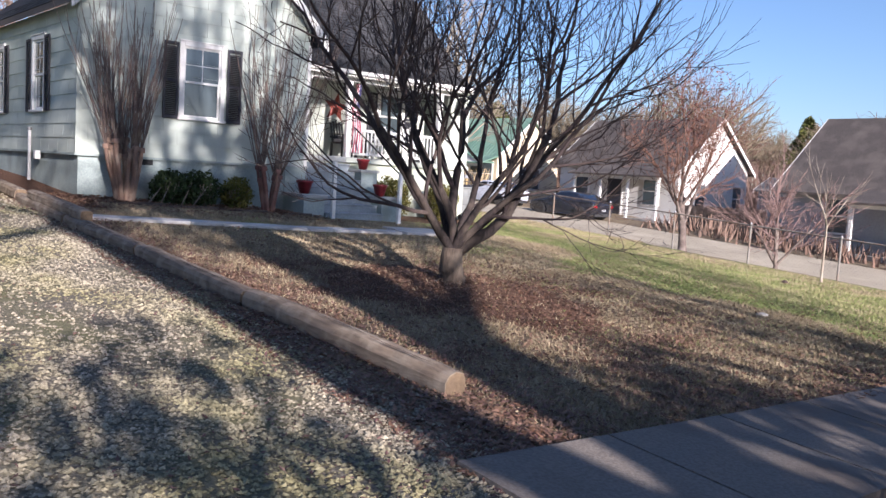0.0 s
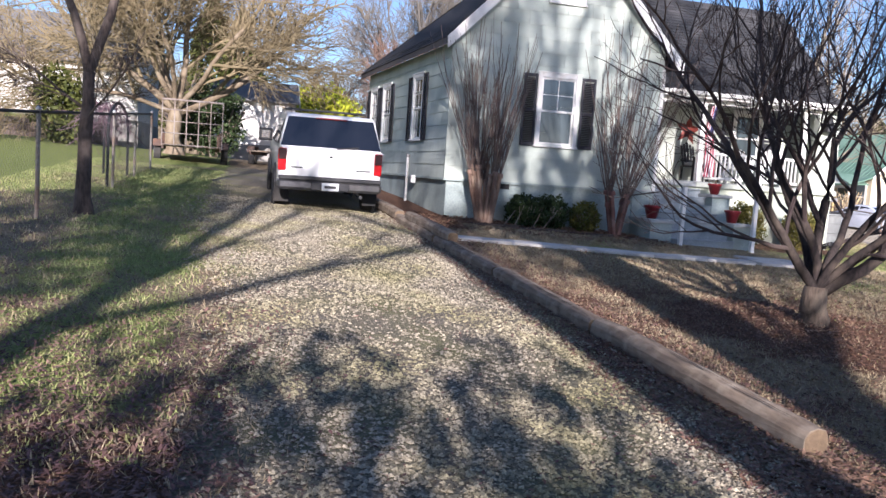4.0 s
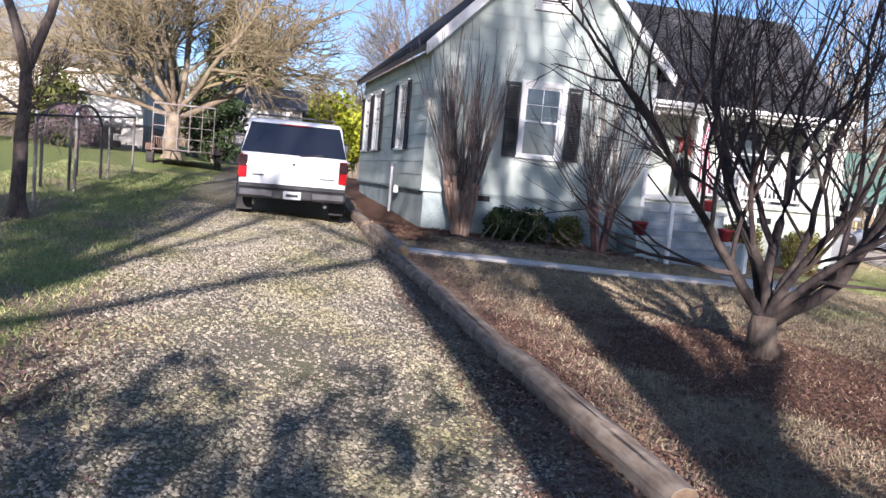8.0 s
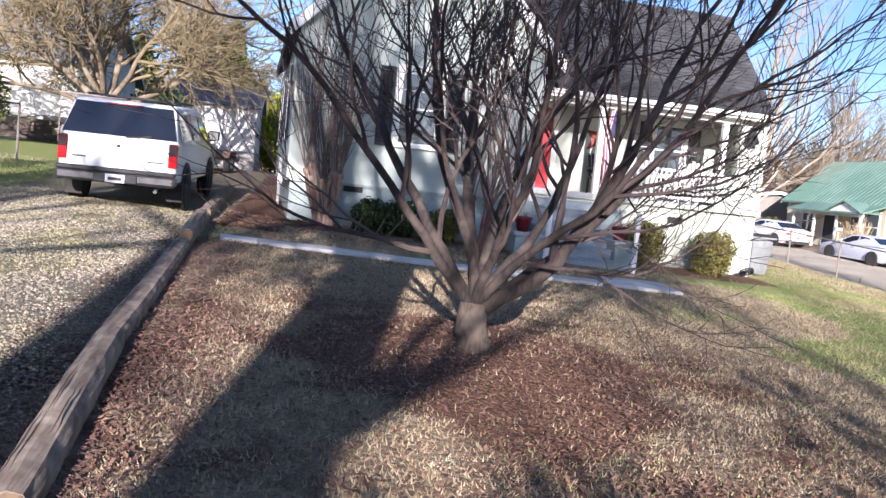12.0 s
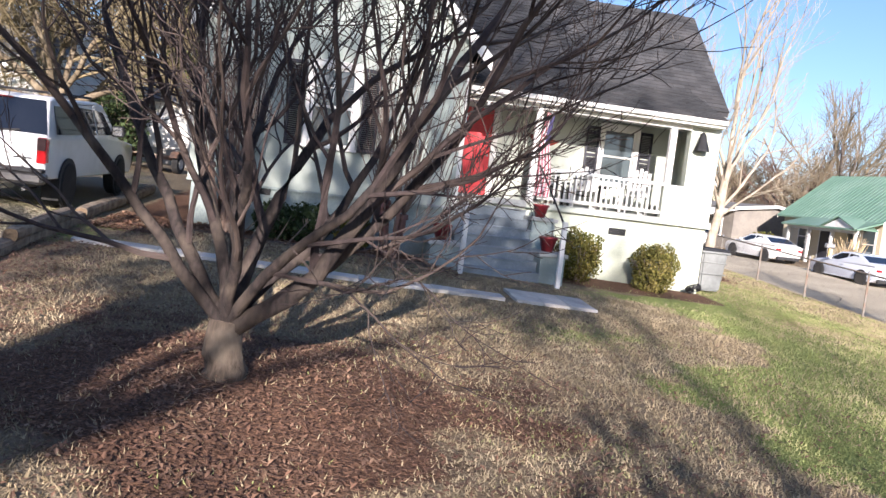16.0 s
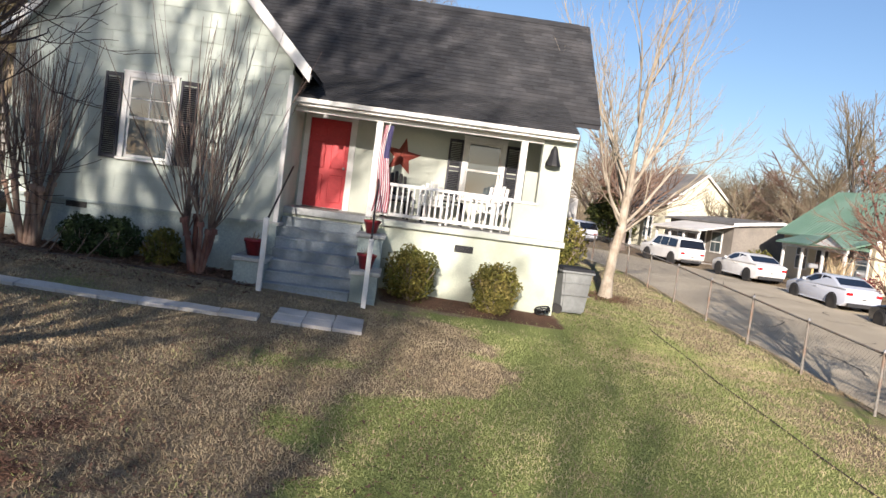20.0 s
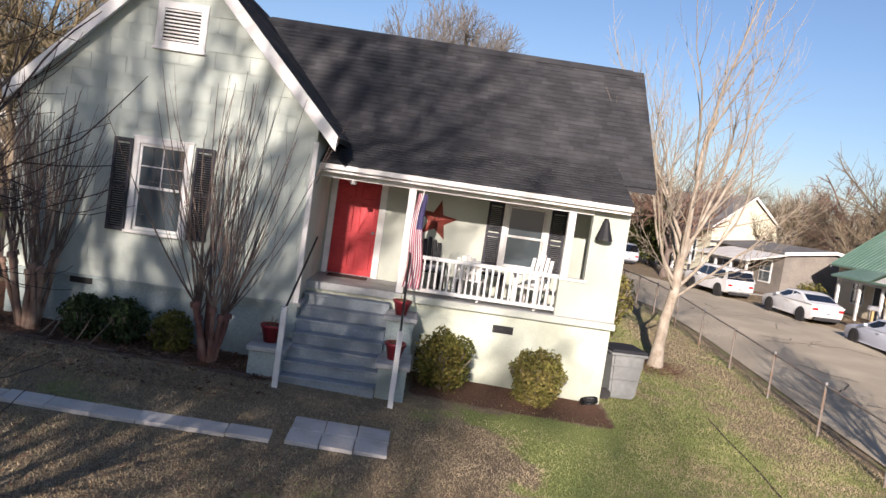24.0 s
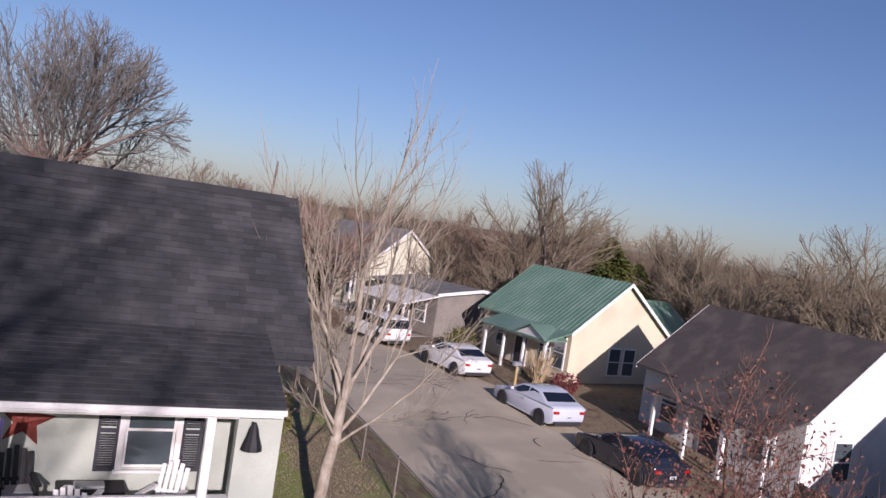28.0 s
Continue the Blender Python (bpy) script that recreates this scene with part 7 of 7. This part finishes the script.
def stones(name, label, n, box_, weight, lo, hi, material, seed):
    spots, g = scatter(n, box_, weight, seed)
    vs, fs = [], []
    tri = ((0, 2, 4), (2, 1, 4), (1, 3, 4), (3, 0, 4), (2, 0, 5), (1, 2, 5), (3, 1, 5), (0, 3, 5))
    for x, y in spots:
        s = lo + (hi - lo) * g.rand() ** 2
        a = g.rand() * 6.28
        a_, b_ = drive_edges(y)
        z = ground_h(x, y) + 0.012 + 0.02 * math.sin(math.pi * min(1, max(0, (x - a_) / (b_ - a_))))
        c, d = math.cos(a), math.sin(a)
        k = len(vs)
        q = s * (0.7 + 0.6 * g.rand(6))
        t = g.normal(0, 0.25, 2)
        for i, (u, v, w) in enumerate(((1, 0, 0), (-1, 0, 0), (0, 0.8, 0), (0, -0.8, 0), (t[0], t[1], 0.55), (0, 0, -0.4))):
            vs.append((x + (u * c - v * d) * q[i], y + (u * d + v * c) * q[i], z + w * q[i] + 0.004))
        fs += [tuple(k + i for i in f) for f in tri]
    return tagged(part(name, (vs, fs), material, None), label, "gravel", kind="stuff")


STONE = mat("gravel_stones", (0.36, 0.315, 0.23), (0.20, 0.175, 0.13), (0.25, 0.225, 0.12), 0.9, fine=45, coarse=0.9, island=0.45, spec=0.15)


def on_drive(x, y):
    a, b = drive_edges(y)
    if x < a - 0.25 or x > b + 0.3:
        return 0.0
    n = noise.noise(Vector((x * 0.75, y * 0.5, 2.2))) + 0.5 * noise.noise(Vector((x * 2.1, y * 2.1, 6.2)))
    return min(1.0, max(0.2, 0.7 + 0.8 * n) * (1 if y > 9 or x > 0.3 else ease((x + 0.75) / 0.9))) * (1.0 if a < x < b else 0.3)


stones("gravel", "loose pale crushed stones over the drive", 70000, (-1.5, 3.5, 1.8, 17), on_drive, 0.008, 0.027, STONE, 3)


def litter_leaves(name, label, n, box_, weight, size, material, seed):
    spots, g = scatter(n, box_, weight, seed)
    vs, fs = [], []
    for x, y in spots:
        s = size * (0.5 + 0.9 * g.rand())
        a = g.rand() * 6.28
        z = ground_h(x, y) + 0.016 + 0.02 * g.rand()
        t = g.normal(0, 0.45, 2)
        c, d = math.cos(a) * s, math.sin(a) * s
        k = len(vs)
        vs += [(x - c, y - d, z + t[0] * s * 0.6), (x + d * 0.45, y - c * 0.45, z + abs(t[1]) * s * 0.5), (x + c, y + d, z - t[0] * s * 0.4 + 0.01), (x - d * 0.45, y + c * 0.45, z + abs(t[1]) * s * 0.6)]
        fs.append((k, k + 1, k + 2, k + 3))
    return tagged(part(name, (vs, fs), material, None), label, "fallen leaves", kind="stuff")


DEAD = mat("dead_leaves", (0.175, 0.095, 0.06), (0.10, 0.054, 0.036), (0.23, 0.145, 0.095), 0.8, fine=14, coarse=2.5, island=0.5)
litter_leaves("leaf_litter", "brown fallen leaves on lawn and mulch", 36000, (2.6, 13, 3.2, 13.5), lambda x, y: min(1, 0.12 + cover(x, y)[1] * 1.1 + (0.5 if 3.0 < x < 3.9 else 0)), 0.026, DEAD, 4)
litter_leaves("leaf_litter", "brown fallen leaves along the drive's edges", 36000, (-2.8, 4.2, 1.8, 16), lambda x, y: min(1, (0.9 if x < 0.1 + 0.3 * math.sin(y) else 0.07) * ease((9 - y) / 5) + 0.05 + (0.35 if x > 2.6 else 0)), 0.021, mat("purple_brown_leaves", (0.16, 0.088, 0.075), (0.10, 0.055, 0.05), (0.24, 0.15, 0.11), 0.8, fine=14, coarse=2.5, island=0.5), 5)
litter_leaves("leaf_litter", "brown fallen leaves in the front flower bed", 5000, (3.1, 9.4, 15.2, 17.5), lambda x, y: 1.0 if y > 16.4 or x < 4.2 else 0.15, 0.045, DEAD, 6)


def blades(name, label, n, box_, weight, h, material, seed):
    spots, g = scatter(n, box_, weight, seed)
    vs, fs = [], []
    for x, y in spots:
        hh = h * (0.4 + 0.9 * g.rand())
        a = g.rand() * 6.28
        w = 0.004 + 0.006 * g.rand()
        z = ground_h(x, y) - 0.005
        dx, dy = g.normal(0, 0.55, 2) * hh
        k = len(vs)
        vs += [(x - math.cos(a) * w, y - math.sin(a) * w, z), (x + math.cos(a) * w, y + math.sin(a) * w, z), (x + dx, y + dy, z + hh)]
        fs.append((k, k + 1, k + 2))
    return tagged(part(name, (vs, fs), material, None), label, "grass", kind="stuff")


def lawn_w(green):
    def w(x, y):
        if -0.7 < x < 3.7 or y > 17.5 or abs(y - 13.5 - 0.058 * x) < 0.24 and x < 10 or 10 < x < 11.5 and 13.95 < y < 15.05 or (2.1 < y < 3.35 and x > 2.6):
            return 0.0
        if x > 9.4 and y > 16 and x < 15.3:
            return 0.1
        c = cover(x, y)
        v = c[0] if green else (1 - c[0]) * (1 - 0.93 * min(1, 1.2 * c[1]))
        return v
    return w


DRYG = mat("dry_grass", (0.36, 0.29, 0.185), (0.22, 0.175, 0.105), (0.39, 0.32, 0.21), 0.9, fine=8, coarse=1.5, island=0.2, spec=0.1)
LIVG = mat("green_grass", (0.25, 0.28, 0.105), (0.165, 0.195, 0.07), (0.34, 0.325, 0.15), 0.85, fine=8, coarse=1.5, island=0.35, spec=0.1)
blades("dry_grass", "dry tan winter grass over the lawn", 150000, (3.6, 19.6, 3.4, 16.5), lawn_w(False), 0.045, DRYG, 7)
blades("green_grass", "short green winter grass in patches", 100000, (6, 19.6, 3.4, 18.5), lawn_w(True), 0.036, LIVG, 8)
blades("green_grass", "green winter grass beside the drive", 40000, (-4.5, 0.0, 4.0, 24), lambda x, y: cover(x, y)[0], 0.042, LIVG, 9)
blades("dry_grass", "dry tan grass beside the drive", 12000, (-6.5, 0.2, 3.0, 20), lambda x, y: 1 - cover(x, y)[0], 0.06, DRYG, 10)
blades("green_grass", "short green winter grass at the lawn corner", 26000, (15.4, 20.0, 16.5, 31), lambda x, y: cover(x, y)[0], 0.04, LIVG, 11)
blades("dry_grass", "dry tan grass at the lawn corner", 24000, (15.4, 20.6, 15.5, 31), lambda x, y: 1 - cover(x, y)[0], 0.05, DRYG, 12)
litter_leaves("leaf_litter", "rusty fallen leaves round the street tree", 1400, (16.6, 18.8, 21.4, 24.2), lambda x, y: ease((1.15 - math.hypot(x - 17.6, y - 22.75)) / 0.8), 0.035, DEAD, 13)

# ---- siding pieces ----
cladding()
